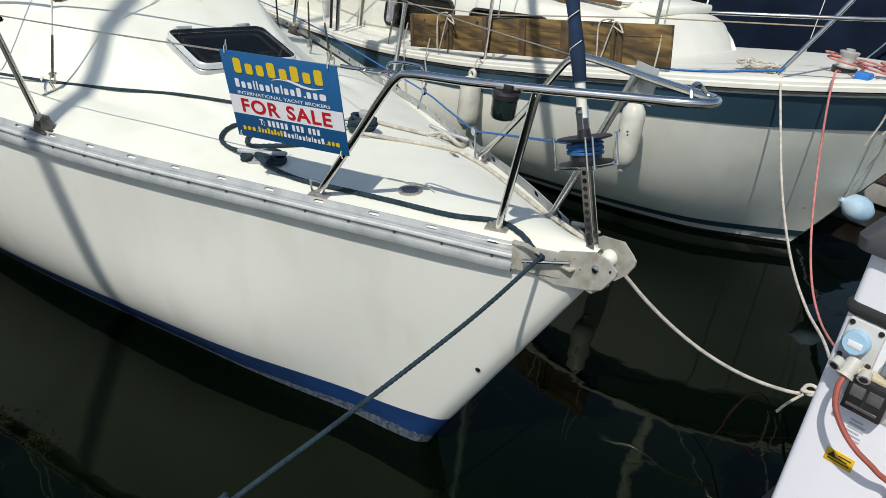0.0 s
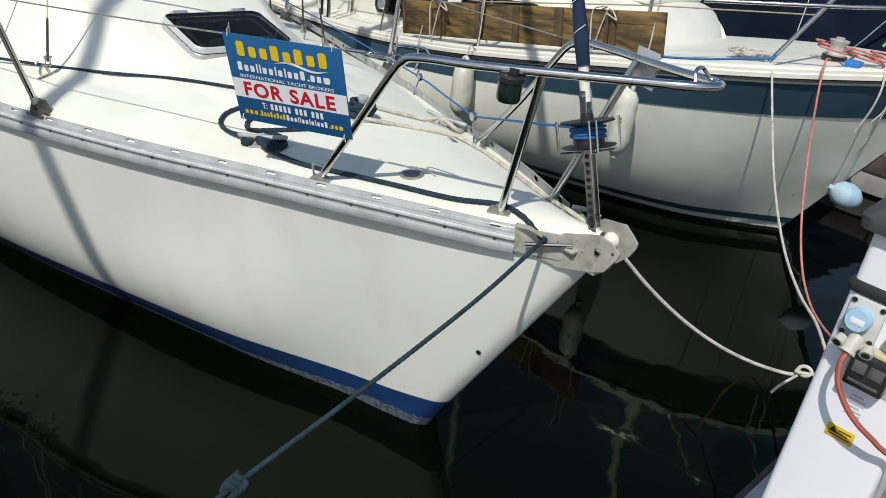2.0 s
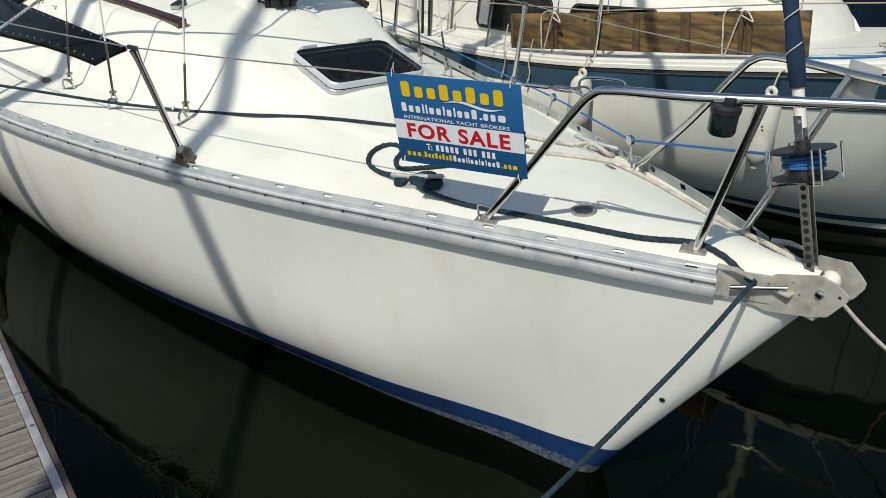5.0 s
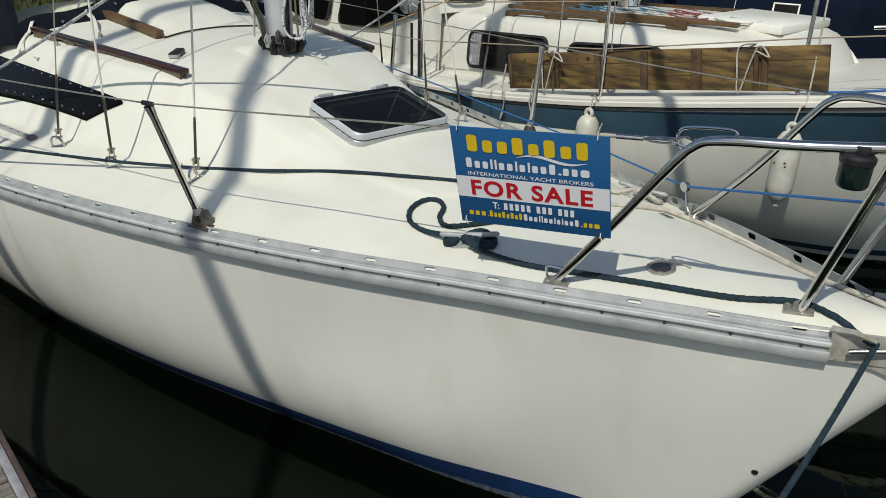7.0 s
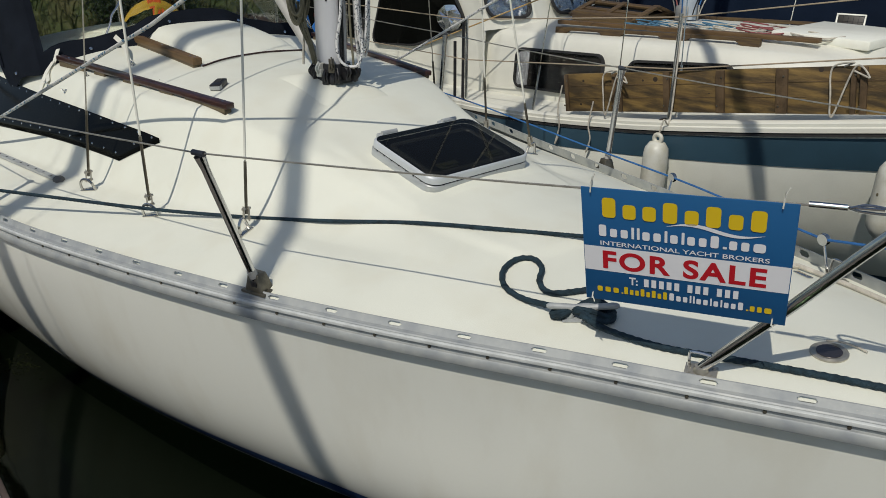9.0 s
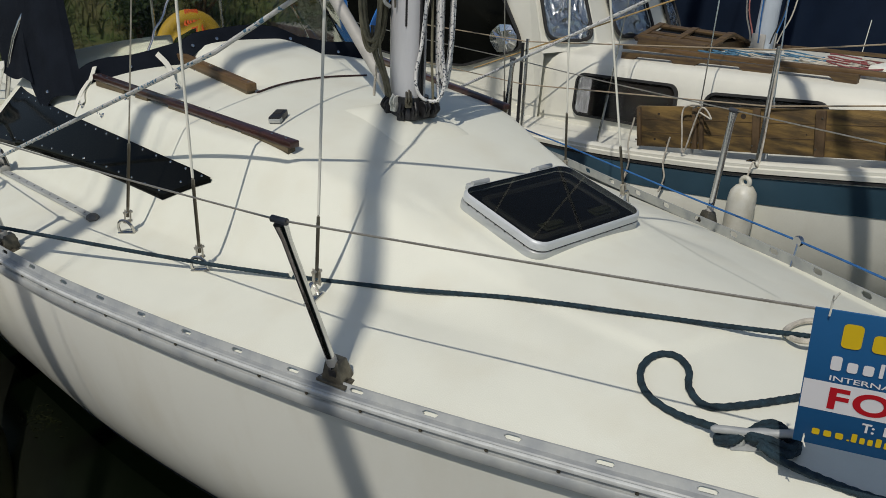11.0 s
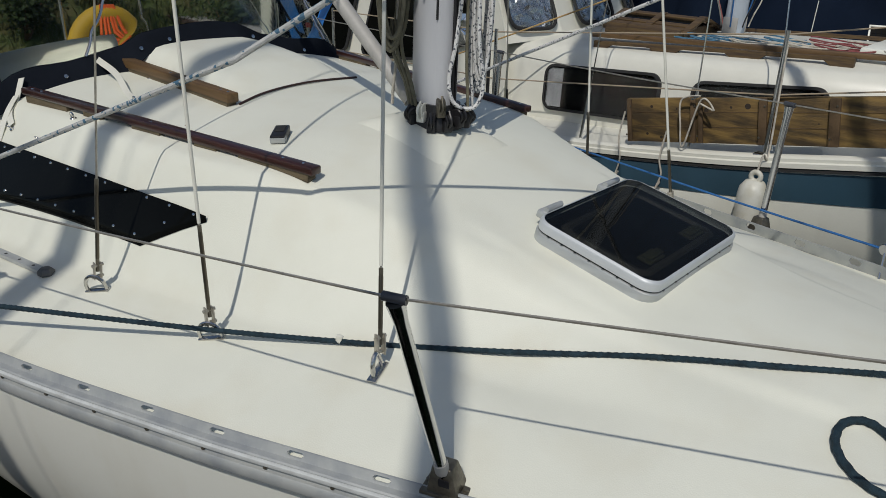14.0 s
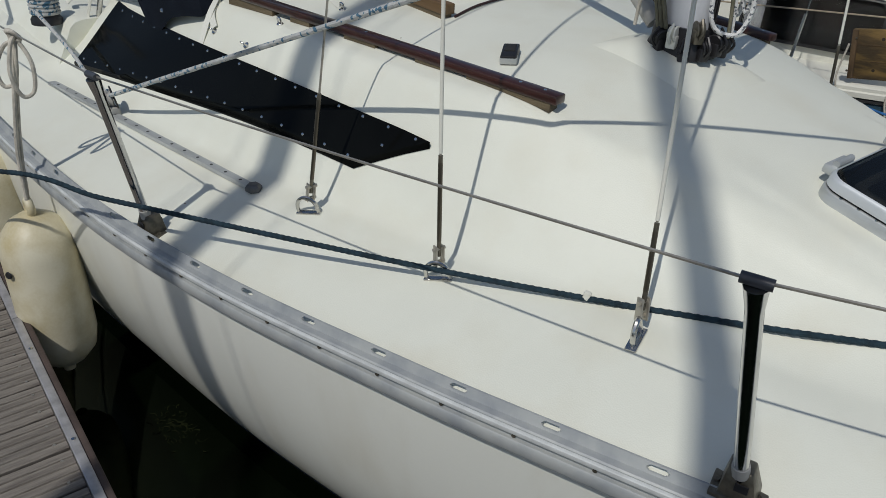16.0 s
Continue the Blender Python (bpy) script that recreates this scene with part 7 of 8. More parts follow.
single("blue_strap", rope([(-0.98, 2.28, 1.145), (-0.85, 2.33, 1.155), (-0.65, 2.42, 1.19), (-0.5, 2.52, 1.225), (-0.40, 2.605, 1.245), (-0.37, 2.61, 1.27), (-0.385, 2.60, 1.24)], 0.007, laid=False), ROPE_B, "blue webbing strap tied at the pulpit foot", "strap")
single("white_warp", rope([(-0.33, 2.53, 1.24), (-0.31, 2.49, 1.2), (-0.131, 2.256, 1.001), (0.048, 2.013, 0.832), (0.228, 1.769, 0.709), (0.407, 1.525, 0.633), (0.586, 1.281, 0.609), (0.765, 1.038, 0.62), (0.945, 0.794, 0.55), (1.05, 0.66, 0.42)], 0.0062, per=12, laid=False), ROPE_W, "off-white bow line sagging to the walkway", "rope")
single("red_warp", rope([(-0.12, 2.74, 1.30), (-0.11, 2.66, 1.31), (-0.09, 2.60, 1.27), (-0.05, 2.555, 1.1), (0.015, 2.52, 0.823), (0.16, 2.329, 0.538), (0.316, 2.103, 0.379), (0.471, 1.878, 0.321), (0.626, 1.652, 0.339), (0.781, 1.427, 0.405), (0.936, 1.201, 0.496), (1.1, 1.0, 0.42)], 0.006, per=12, laid=False), PINK, "faded red line sagging to the walkway", "rope")
for x, y, z0 in ((0.15, 2.92, 0.93), (0.2, 2.97, 1.0)):
    single("loose_end", rope([(x - 0.03, y, 1.29), (x, y - 0.05, 1.2), (x - 0.01, y - 0.05, 1.08), (x - 0.05, y - 0.05, z0)], 0.006, laid=False), ROPE_W, "loose white rope end over the bow", "rope")
bm = lathe(bmesh.new(), [(0, -0.115), (0.05, -0.105), (0.095, -0.06), (0.11, 0), (0.095, 0.06), (0.05, 0.10), (0.025, 0.115), (0.02, 0.14), (0, 0.14)], 26, orient((0.085, 3.22, 0.46), (-0.75, -0.5, 0.3)) @ Matrix.Diagonal((0.76, 0.76, 0.88, 1)))
single("ball_fender", bm, mat("chalky_blue_vinyl", (0.26, 0.42, 0.55), 0.6, scale=6, color2=(0.5, 0.58, 0.62)), "chalky pale blue ball fender at the bow", "fender")
single("ball_line", rope([(0.0, 3.17, 0.49), (0.10, 3.10, 0.8), (0.2, 3.05, 1.27)], 0.004, laid=False), ROPE_W, "thin line holding the ball fender", "rope")

# ---- white bow line of the yacht to the walkway ----
S0_, E0_ = Vector((0.35, 0.2, 0.972)), Vector((0.799, 0.757, 0.558))
sag = [S0_.lerp(E0_, u / 8) - Vector((0, 0, 0.075 * 4 * (u / 8) * (1 - u / 8))) for u in range(9)]
knot = [Vector((0.832, 0.79, 0.576)) + Vector((0.99, 0.15, 0)) * (0.021 * math.cos(a)) + Vector((0.07, 0.5, 0.86)) * (0.017 * math.sin(a)) + Vector((0.05, -0.5, 0.3)) * (0.004 * a) for a in [3.6 + 0.75 * k for k in range(10)]]
single("bow_warp", rope([(0.33, 0.06, 1.05), (0.342, 0.15, 1.015)] + sag + knot + [(0.9, 0.84, 0.57), (1.0, 0.92, 0.52), (1.08, 0.98, 0.40)], 0.0064, per=12, laid=False), ROPE_W, "off-white bow warp tied with a loop near the walkway", "rope")
single("warp_end", rope([(0.82, 0.76, 0.565), (0.79, 0.72, 0.52), (0.775, 0.70, 0.485)], 0.005, laid=False), ROPE_W, "frayed end of the white warp", "rope")
# ---- service pedestal ----
ped = thing("service_pedestal", "white electricity pedestal with pale blue sockets on the walkway", "pedestal", (1.17, -0.1, 0.38))
bm = loops(bmesh.new(), [(rounded(0.1, 0.1, 0.016, 4), 0.375), (rounded(0.098, 0.1, 0.016, 4), 1.356)], Matrix.Translation((1.177, -0.1, 0)), True, True)
part("cabinet", bm, PED, ped)
bm = loops(bmesh.new(), [(rounded(0.103, 0.105, 0.02, 4), 1.358), (rounded(0.107, 0.109, 0.022, 4), 1.364), (rounded(0.107, 0.109, 0.022, 4), 1.376), (rounded(0.103, 0.105, 0.02, 4), 1.384)], Matrix.Translation((1.177, -0.1, 0)), True, True)
part("rubber_band", bm, RUBBER, ped, "black rubber joint band")
bm = loops(bmesh.new(), [(rounded(0.098, 0.1, 0.016, 4), 1.384), (rounded(0.098, 0.1, 0.016, 4), 1.50)], Matrix.Translation((1.177, -0.1, 0)), True, True)
part("head", bm, PED, ped)
bm = loops(bmesh.new(), [(rounded(0.125, 0.125, 0.03, 5), 1.495), (rounded(0.128, 0.128, 0.03, 5), 1.52), (rounded(0.11, 0.11, 0.03, 5), 1.55), (rounded(0.06, 0.06, 0.03, 5), 1.565)], Matrix.Translation((1.177, -0.1, 0)), True, True)
part("cap", bm, mat("dark_grey_cap", (0.05, 0.05, 0.055), 0.5, scale=8), ped, "dark grey domed cap")
FY = -0.2
PLATE = mat("pale_socket_plate", (0.60, 0.60, 0.58), 0.45, scale=12, vary=0.12)
PLUGM = mat("beige_plug", (0.50, 0.49, 0.44), 0.5, scale=14, vary=0.15)
for x, z in ((1.127, 1.305), (1.215, 1.295)):
    bm = bmesh.new()
    box(bm, (x - 0.036, FY - 0.008, z - 0.045), (x + 0.036, FY + 0.002, z + 0.05), 0.006)
    sk = part("socket_plate", bm, PLATE, ped, "pale grey socket plate")
    part("flap", lathe(bmesh.new(), [(0.027, 0), (0.027, 0.014), (0.023, 0.019), (0, 0.019)], 12, orient((x - 0.006, FY - 0.008, z + 0.004), (0, -1, 0.15))), SOCK, sk, "pale blue hinged flap")
    bm = bmesh.new()
    box(bm, (x - 0.018, FY - 0.0295, z - 0.002), (x + 0.010, FY - 0.028, z + 0.012), 0.0005)
    part("flap_label", bm, SIGNW, sk)
    for sx in (-0.028, 0.028):
        for sz in (-0.036, 0.04):
            part("screw", lathe(bmesh.new(), [(0.006, 0), (0.005, 0.003), (0, 0.003)], 8, orient((x + sx, FY - 0.008, z + sz), (0, -1, 0))), BLACK, sk)
bm = lathe(bmesh.new(), [(0, 0), (0.019, 0), (0.021, 0.025), (0.02, 0.04), (0.0225, 0.042), (0.0225, 0.052), (0, 0.052)], 16, orient((1.133, FY - 0.012, 1.275), (-0.1, -0.6, -0.75)) @ Matrix.Scale(0.82, 4))
plug = part("plug", bm, PLUGM, ped, "grey plug pushed into the socket")
for dx in (-0.03, 0.035):
    part("clamp", lathe(bmesh.new(), [(0, 0), (0.011, 0), (0.013, 0.02), (0, 0.02)], 10, orient((1.134 + dx * 0.8, FY - 0.03, 1.268), (dx * 4, -0.8, -0.4))), PLUGM, plug)
    part("clamp_hole", lathe(bmesh.new(), [(0, 0.0195), (0.0085, 0.0195), (0.0085, 0.0206), (0, 0.0206)], 10, orient((1.134 + dx * 0.8, FY - 0.03, 1.268), (dx * 4, -0.8, -0.4))), BLACK, plug)
bm = bmesh.new()
box(bm, (1.140, FY - 0.04, 1.178), (1.220, FY + 0.002, 1.256), 0.006)
mb = part("breaker_box", bm, mat("clear_grey_cover", (0.022, 0.022, 0.024), 0.1, scale=8, vary=0.3), ped, "smoky clear cover over circuit breakers")
bm = bmesh.new()
box(bm, (1.130, FY - 0.004, 1.166), (1.230, FY + 0.002, 1.258), 0.003)
part("flange", bm, PLATE, mb, "pale mounting flange")
SMOKEG = mat("smoky_plastic", (0.11, 0.11, 0.11), 0.25, scale=20, vary=0.4)
for x0, x1, z0, z1 in ((1.150, 1.176, 1.214, 1.240), (1.182, 1.210, 1.214, 1.240), (1.150, 1.210, 1.190, 1.197)):
    bm = bmesh.new()
    box(bm, (x0, FY - 0.0425, z0), (x1, FY - 0.039, z1), 0.0015)
    part("breaker", bm, SMOKEG, mb)
bm = bmesh.new()
box(bm, (1.146, FY - 0.032, 1.256), (1.212, FY - 0.005, 1.266), 0.003)
part("top_latch", bm, FENDER, mb)
bm = bmesh.new()
box(bm, (1.145, FY - 0.0012, 1.024), (1.203, FY + 0.001, 1.056), 0.0003)
lab = part("warning_label", bm, YEL, ped, "yellow warning label with a black triangle")
bm = bmesh.new()
v = [bm.verts.new((x, FY - 0.0018, z)) for x, z in ((1.15, 1.038), (1.168, 1.038), (1.159, 1.053))]
bm.faces.new(v)
part("triangle", bm, BLACK, lab, soft=False)
for k in range(3):
    bm = bmesh.new()
    box(bm, (1.171 if k < 1 else 1.152, FY - 0.002, 1.0465 - 0.0075 * k), (1.197 - 0.006 * (k % 2), FY - 0.0015, 1.049 - 0.0075 * k), 0)
    part("text_bar", bm, BLACK, lab, soft=False)
for k in range(6):
    bm = bmesh.new()
    box(bm, (1.163, FY - 0.0012, 1.14 - 0.009 * k), (1.195 if k % 3 else 1.188, FY - 0.0006, 1.144 - 0.009 * k), 0)
    part("text_bar", bm, mat("faded_print", (0.5, 0.5, 0.52), 0.6, scale=20) if "faded_print" not in bpy.data.materials else bpy.data.materials["faded_print"], ped, soft=False)
single("power_cable", rope([(1.130, FY - 0.04, 1.246), (1.131, FY - 0.055, 1.222), (1.143, FY - 0.066, 1.188), (1.172, FY - 0.07, 1.152), (1.207, FY - 0.066, 1.122), (1.25, FY - 0.05, 1.092), (1.30, FY - 0.01, 1.03), (1.335, FY + 0.05, 0.8), (1.35, 0.0, 0.41), (1.45, 0.3, 0.385)], 0.0062, per=10, laid=False), CABLE, "red-brown power cable looping down from the socket", "cable")

# ---- decking and edges of the pontoons ----
def plank_mesh(name, length, width, thick, grooves, material):
    """A decking board along y with grooves milled along its top."""
    bm = bmesh.new()
    prof = [(-width / 2, -thick), (-width / 2, -0.003), (-width / 2 + 0.003, 0)]
    for k in range(grooves):
        c = -width / 2 + width * (k + 1) / (grooves + 1)
        prof += [(c - 0.004, 0), (c - 0.0025, -0.005), (c + 0.0025, -0.005), (c + 0.004, 0)]
    prof += [(width / 2 - 0.003, 0), (width / 2, -0.003), (width / 2, -thick)]
    a = [bm.verts.new((x, -length / 2, z)) for x, z in prof]
    b = [bm.verts.new((x, length / 2, z)) for x, z in prof]
    for i in range(len(prof) - 1):
        bm.faces.new((a[i], a[i + 1], b[i + 1], b[i]))
    bm.faces.new(a[::-1])
    bm.faces.new(b)
    return mesh_of(name, bm, material, False)


rng = random.Random(5)
board = plank_mesh("plank", 1.285, 0.149, 0.03, 4, DECKW)
PITCH = 0.1585
for k in range(92):
    x = -3.34 + PITCH * (k - 66)
    if x > 0.9:
        break
    ob = new("plank", board)
    ob.parent = finger
    ob.location = (x + rng.uniform(-0.002, 0.002), -2.2725, 0.3705 + rng.uniform(-0.0015, 0.0015))
    ob.rotation_euler = (0, rng.uniform(-0.006, 0.006), rng.uniform(-0.003, 0.003))
    tagged(ob)
    if -6.5 < x < 0.9:
        for dx in (-0.042, 0.044):
            s_ = new("screw", bpy.data.meshes["deck_screw"]) if "deck_screw" in bpy.data.meshes else new("screw", mesh_of("deck_screw", lathe(bmesh.new(), [(0.0048, 0), (0.0045, 0.0007), (0.002, 0.0003), (0, 0.0003)], 8), CAST))
            s_.parent = finger
            s_.location = (x + dx, -1.662 + rng.uniform(-0.004, 0.004), 0.3712)
            tagged(s_)
board2 = plank_mesh("plank", 2.40, 0.149, 0.03, 4, DECKW)
for k in range(118):
    ob = new("plank", board2)
    ob.parent = walkway
    ob.location = (2.18, -9.31 + PITCH * k, 0.3705 + rng.uniform(-0.0015, 0.0015))
    ob.rotation_euler = (0, 0, math.pi / 2 + rng.uniform(-0.002, 0.002))
    tagged(ob)

x = -15.9
while x < 0.88:
    x1 = min(0.89, x + 2.42)
    bm = bmesh.new()
    box(bm, (x, -1.628, 0.30), (x1 - 0.004, -1.602, 0.381), 0.003)
    e = part("edge_strip", bm, GALV, finger, "galvanised steel edge angle")
    bm = bmesh.new()
    box(bm, (x + 0.001, -1.6015, 0.22), (x1 - 0.006, -1.582, 0.376), 0.004)
    part("rubbing_board", bm, RUBB, finger, "brown weathered rubbing board")
    for k in range(5):
        bx = x + 0.2 + 0.48 * k
        if bx < x1 - 0.05:
            part("bolt", lathe(bmesh.new(), [(0.007, 0), (0.006, 0.003), (0, 0.004)], 8, Matrix.Translation((bx, -1.614, 0.3808))), STEEL, e)
    x += 2.42
y = -9.0
while y < 12:
    bm = bmesh.new()
    box(bm, (0.935, y, 0.28), (0.972, y + 2.415, 0.381), 0.003)
    part("edge_strip", bm, GALV, walkway, "galvanised steel edge angle")
    bm = bmesh.new()
    box(bm, (0.913, y + 0.002, 0.2), (0.9345, y + 2.412, 0.376), 0.004)
    part("rubbing_board", bm, RUBB, walkway, "brown weathered rubbing board")
    y += 2.42


# the finger lies slightly askew to the yacht
SKEW = -0.0241
finger.rotation_euler = (0, 0, SKEW)
finger.location = Vector((-3.2, -1.582, 0)) - Euler((0, 0, SKEW)).to_matrix() @ Vector((-3.2, -1.582, 0))


def dock_cleat(x, y, z, ang, label):
    m = Matrix.Translation((x, y, z)) @ Matrix.Rotation(ang, 4, "Z")
    c = thing("dock_cleat", label, "cleat", (x, y, z), group="cleats on the pontoon")
    bm = bmesh.new()
    box(bm, (-0.06, -0.03, 0), (0.06, 0.03, 0.012), 0.004, m)
    part("base", bm, GALV, c)
    part("horn", tube(bmesh.new(), [m @ Vector(p) for p in spline([(-0.12, 0, 0.075), (-0.06, 0, 0.065), (0, 0, 0.062), (0.06, 0, 0.065), (0.12, 0, 0.075)], 4)], 0.013, 10), GALV, c)
    for sx in (-0.03, 0.03):
        part("leg", tube(bmesh.new(), [m @ Vector((sx, 0, 0.008)), m @ Vector((sx, 0, 0.066))], 0.012, 10), GALV, c)
    return m


dock_cleat(0.31, -1.70, 0.372, 0.0, "galvanised mooring cleat on the finger pontoon")
dock_cleat(-4.92, -1.72, 0.372, 0.0, "galvanised mooring cleat on the finger pontoon")

# ---- the neighbouring yacht across the finger pontoon ----
NY = -4.4
neighbour = thing("neighbour_yacht", "white sailing yacht moored across the finger pontoon", "boat", (-3, NY, 0))
NB = [(-8, 0.8), (-6.5, 1.1), (-4.5, 1.24), (-2.5, 1.12), (-1.0, 0.72), (0.0, 0.36), (0.7, 0.1), (0.9, 0.02)]
bm = bmesh.new()
rows = []
for i in range(41):
    x = 0.9 - 8.9 * i / 40
    b = along(NB, x)
    zt = 1.12 - 0.16 * ease(0.9, -6, x)
    half = [(b * 0.0, zt + 0.05), (b * 0.6, zt + 0.03), (b, zt), (b * 0.99, zt * 0.6), (b * 0.9, zt * 0.25), (b * 0.72, 0.0), (b * 0.35, -0.3)]
    rows.append([Vector((x - 0.5 * (1 - z / 1.1) * ease(-3, 0.9, x), NY + y, z)) for y, z in half[::-1]] + [Vector((x - 0.5 * (1 - z / 1.1) * ease(-3, 0.9, x), NY - y, z)) for y, z in half[1:]])
g = sheet(bm, rows)
bm.faces.new(g[-1])
part("hull", bm, GEL, neighbour)
bm = bmesh.new()
rows = []
for i in range(21):
    x = -1.1 - 3.9 * i / 20
    w, zt = 0.45 + 0.3 * ease(-1.1, -2.6, x), 1.08 + 0.30 * ease(-1.0, -1.9, x)
    rows.append([Vector((x, NY + y, z)) for y, z in ((-w - 0.08, 1.0), (-w, zt - 0.03), (-w * 0.8, zt), (0, zt + 0.04), (w * 0.8, zt), (w, zt - 0.03), (w + 0.08, 1.0))])
g = sheet(bm, rows)
bm.faces.new(g[0])
bm.faces.new(g[-1])
part("coachroof", bm, GEL, neighbour)
part("mast", tube(bmesh.new(), [(-1.79, NY, 1.3), (-1.79, NY, 11.6)], 0.058, 16), ALU, neighbour, "silver alloy mast")
stay = lambda z: Vector((-0.10 - 0.292 * (z - 5.306), NY, z))
part("furled_headsail", tube(bmesh.new(), spline([stay(1.35), stay(1.5), stay(3.5), stay(4.9) + Vector((0.03, 0, 0)), stay(5.36) + Vector((0.0, 0, 0)), stay(5.8) + Vector((-0.022, 0, 0)), stay(6.2) + Vector((0.015, 0, 0)), stay(6.7), stay(7.3) + Vector((-0.045, 0, 0)), stay(8.2) + Vector((-0.02, 0, 0)), stay(10.2)], 5), [0.02] + [0.047] * 44 + [0.04] * 5 + [0.02], 14), NAVY, neighbour, "rolled headsail in a navy cover")
part("boom", tube(bmesh.new(), [(-1.8, NY, 2.3), (-5.2, NY, 2.35)], 0.09, 14), NAVY, neighbour, "boom with a navy sail cover")
part("forestay", tube(bmesh.new(), [stay(1.1), stay(11.3)], 0.004, 6), STEEL, neighbour)
for side in (-1, 1):
    part("shroud", tube(bmesh.new(), [(-1.9, NY + side * 1.0, 1.05), (-1.75, NY + side * 0.04, 9.5)], 0.003, 6), STEEL, neighbour)
for px in (-3.0, -4.6, -6.2):
    part("stanchion", tube(bmesh.new(), [(px, NY + 1.05, 1.0), (px, NY + 1.1, 1.6)], 0.0125, 8), STEEL, neighbour)

# ---- boat under a navy cover beyond the second boat ----
covered = thing("covered_boat", "boat under a navy blue cover beyond the cream boat", "boat", (-3, 6.6, 0))
CB = [(-9, 1.0), (-6, 1.2), (-3, 1.15), (-1.6, 0.95), (-0.6, 0.55), (0.3, 0.06)]
bm = bmesh.new()
rows = []
for i in range(37):
    x = 0.3 - 9.3 * i / 36
    b = along(CB, x)
    half = [(b * 0.9, 0.80), (b * 0.94, 0.6), (b * 0.85, 0.15), (b * 0.6, -0.3)]
    rows.append([Vector((x, 6.6 - y, z)) for y, z in half[::-1]] + [Vector((x, 6.6 + y, z)) for y, z in half])
g = sheet(bm, rows)
bm.faces.new(g[-1])
part("hull", bm, WHITE, covered, "white hull below the cover")
rng = random.Random(14)
bm = bmesh.new()
rows = []
for i in range(91):
    x = 0.22 - 7.87 * i / 90
    b = along(CB, x) + 0.06
    top = 1.05 + 1.42 * ease(0.2, -1.8, x) + 0.12 * math.sin(x * 1.7)
    row = []
    for k in range(25):
        u = k / 24
        y = -b + 2 * b * u
        z = 0.78 + 0.05 * math.sin(x * 3.1) + (top - 0.78) * (1 - abs(2 * u - 1) ** 2.6)
        fold = 0.02 * math.sin(x * 7 + 5 * u) + 0.012 * math.sin(x * 19 - 9 * u) + 0.02 * math.sin(x * 4.1 + u * 17)
        row.append(Vector((x, 6.6 + y + fold * (1 if u > 0.5 else -1), z + fold * 0.6)))
    rows.append(row)
sheet(bm, rows)
ext = bmesh.ops.extrude_face_region(bm, geom=bm.faces[:])
for v in ext["geom"]:
    if isinstance(v, bmesh.types.BMVert):
        v.co += Vector((0.0, 0.0, -0.012))
cover = part("cover", bm, BLUE2, covered, "navy blue canvas cover drawn over a ridge")
part("cover_edge", tube(bmesh.new(), [(-0.34, 6.6 - 0.45, 0.8), (-0.34, 6.4, 1.02), (-0.35, 6.6, 1.14)], 0.012, 8), ORANGE, cover, "red edge binding")
for x, y0, y1 in ((-1.5, 5.62, 6.5), (-3.1, 5.4, 6.55), (-5.2, 5.38, 6.55)):
    part("cover_tie", tube(bmesh.new(), spline([(x, y0 - 0.03, 0.72), (x + 0.02, y0 - 0.02, 0.85), (x, y0 + 0.1, 1.4)], 4), 0.004, 6), WHITE, cover)
bm = bmesh.new()
box(bm, (-0.55, 6.3, 0.95), (-0.1, 6.9, 1.05), 0.02)
part("foredeck_locker", bm, TEAK2, covered, "brown timber locker top")
part("bow_rail", tube(bmesh.new(), spline([(-1.0, 5.75, 0.95), (-0.6, 5.95, 1.5), (0.1, 6.5, 1.55), (0.1, 6.7, 1.55), (-0.6, 7.2, 1.5), (-1.0, 7.4, 0.95)], 6), 0.0125, 8), STEEL, covered, "stainless bow rail")

part("mast", tube(bmesh.new(), [(-2.4, 6.6, 2.1), (-2.4, 6.6, 11.0)], 0.085, 16), HULL2, covered, "pale mast rising from the cover")

# solar panel clamped to the far rail of the cream boat
panel = thing("solar_panel", "small solar panel in a white frame on a pontoon post", "solar panel", (-2.47, 5.2, 1.19))
PM = Matrix.Translation((-2.47, 5.2, 1.19)) @ Matrix.Rotation(radians(20), 4, "Z") @ Matrix.Rotation(radians(62), 4, "X") @ Matrix.Scale(0.72, 4)
bm = bmesh.new()
for lo, hi in (((-0.16, -0.13, 0), (0.16, -0.11, 0.02)), ((-0.16, 0.11, 0), (0.16, 0.13, 0.02)), ((-0.16, -0.1095, 0), (-0.14, 0.1095, 0.02)), ((0.14, -0.1095, 0), (0.16, 0.1095, 0.02))):
    box(bm, lo, hi, 0.003, PM)
part("frame", bm, WHITE, panel, "white frame")
for i in range(5):
    for j in range(3):
        bm = bmesh.new()
        box(bm, (-0.137 + 0.055 * i, -0.107 + 0.072 * j, 0.004), (-0.085 + 0.055 * i, -0.038 + 0.072 * j, 0.010), 0, PM)
        part("cell", bm, SMOKE, panel)
part("bracket", tube(bmesh.new(), [PM @ Vector((0, 0, 0)), PM @ Vector((0, 0, -0.08)), Vector((-2.47, 5.25, 0.36))], 0.01, 8), STEEL, panel)

# ---- far finger pontoon between the cream boat and the covered one ----
bm = bmesh.new()
box(bm, (-16, 4.85, 0.02), (0.9, 5.3, 0.33), 0.01)
far_finger = single("finger_pontoon_far", bm, CONC, "grey finger pontoon beyond the cream boat", "pontoon", kind="structure")
bm = bmesh.new()
box(bm, (-16, 4.832, 0.2), (0.9, 4.848, 0.36), 0.003)
part("rubbing_board", bm, RUBB, far_finger)
far_board = plank_mesh("plank", 0.45, 0.149, 0.03, 2, DECKW)
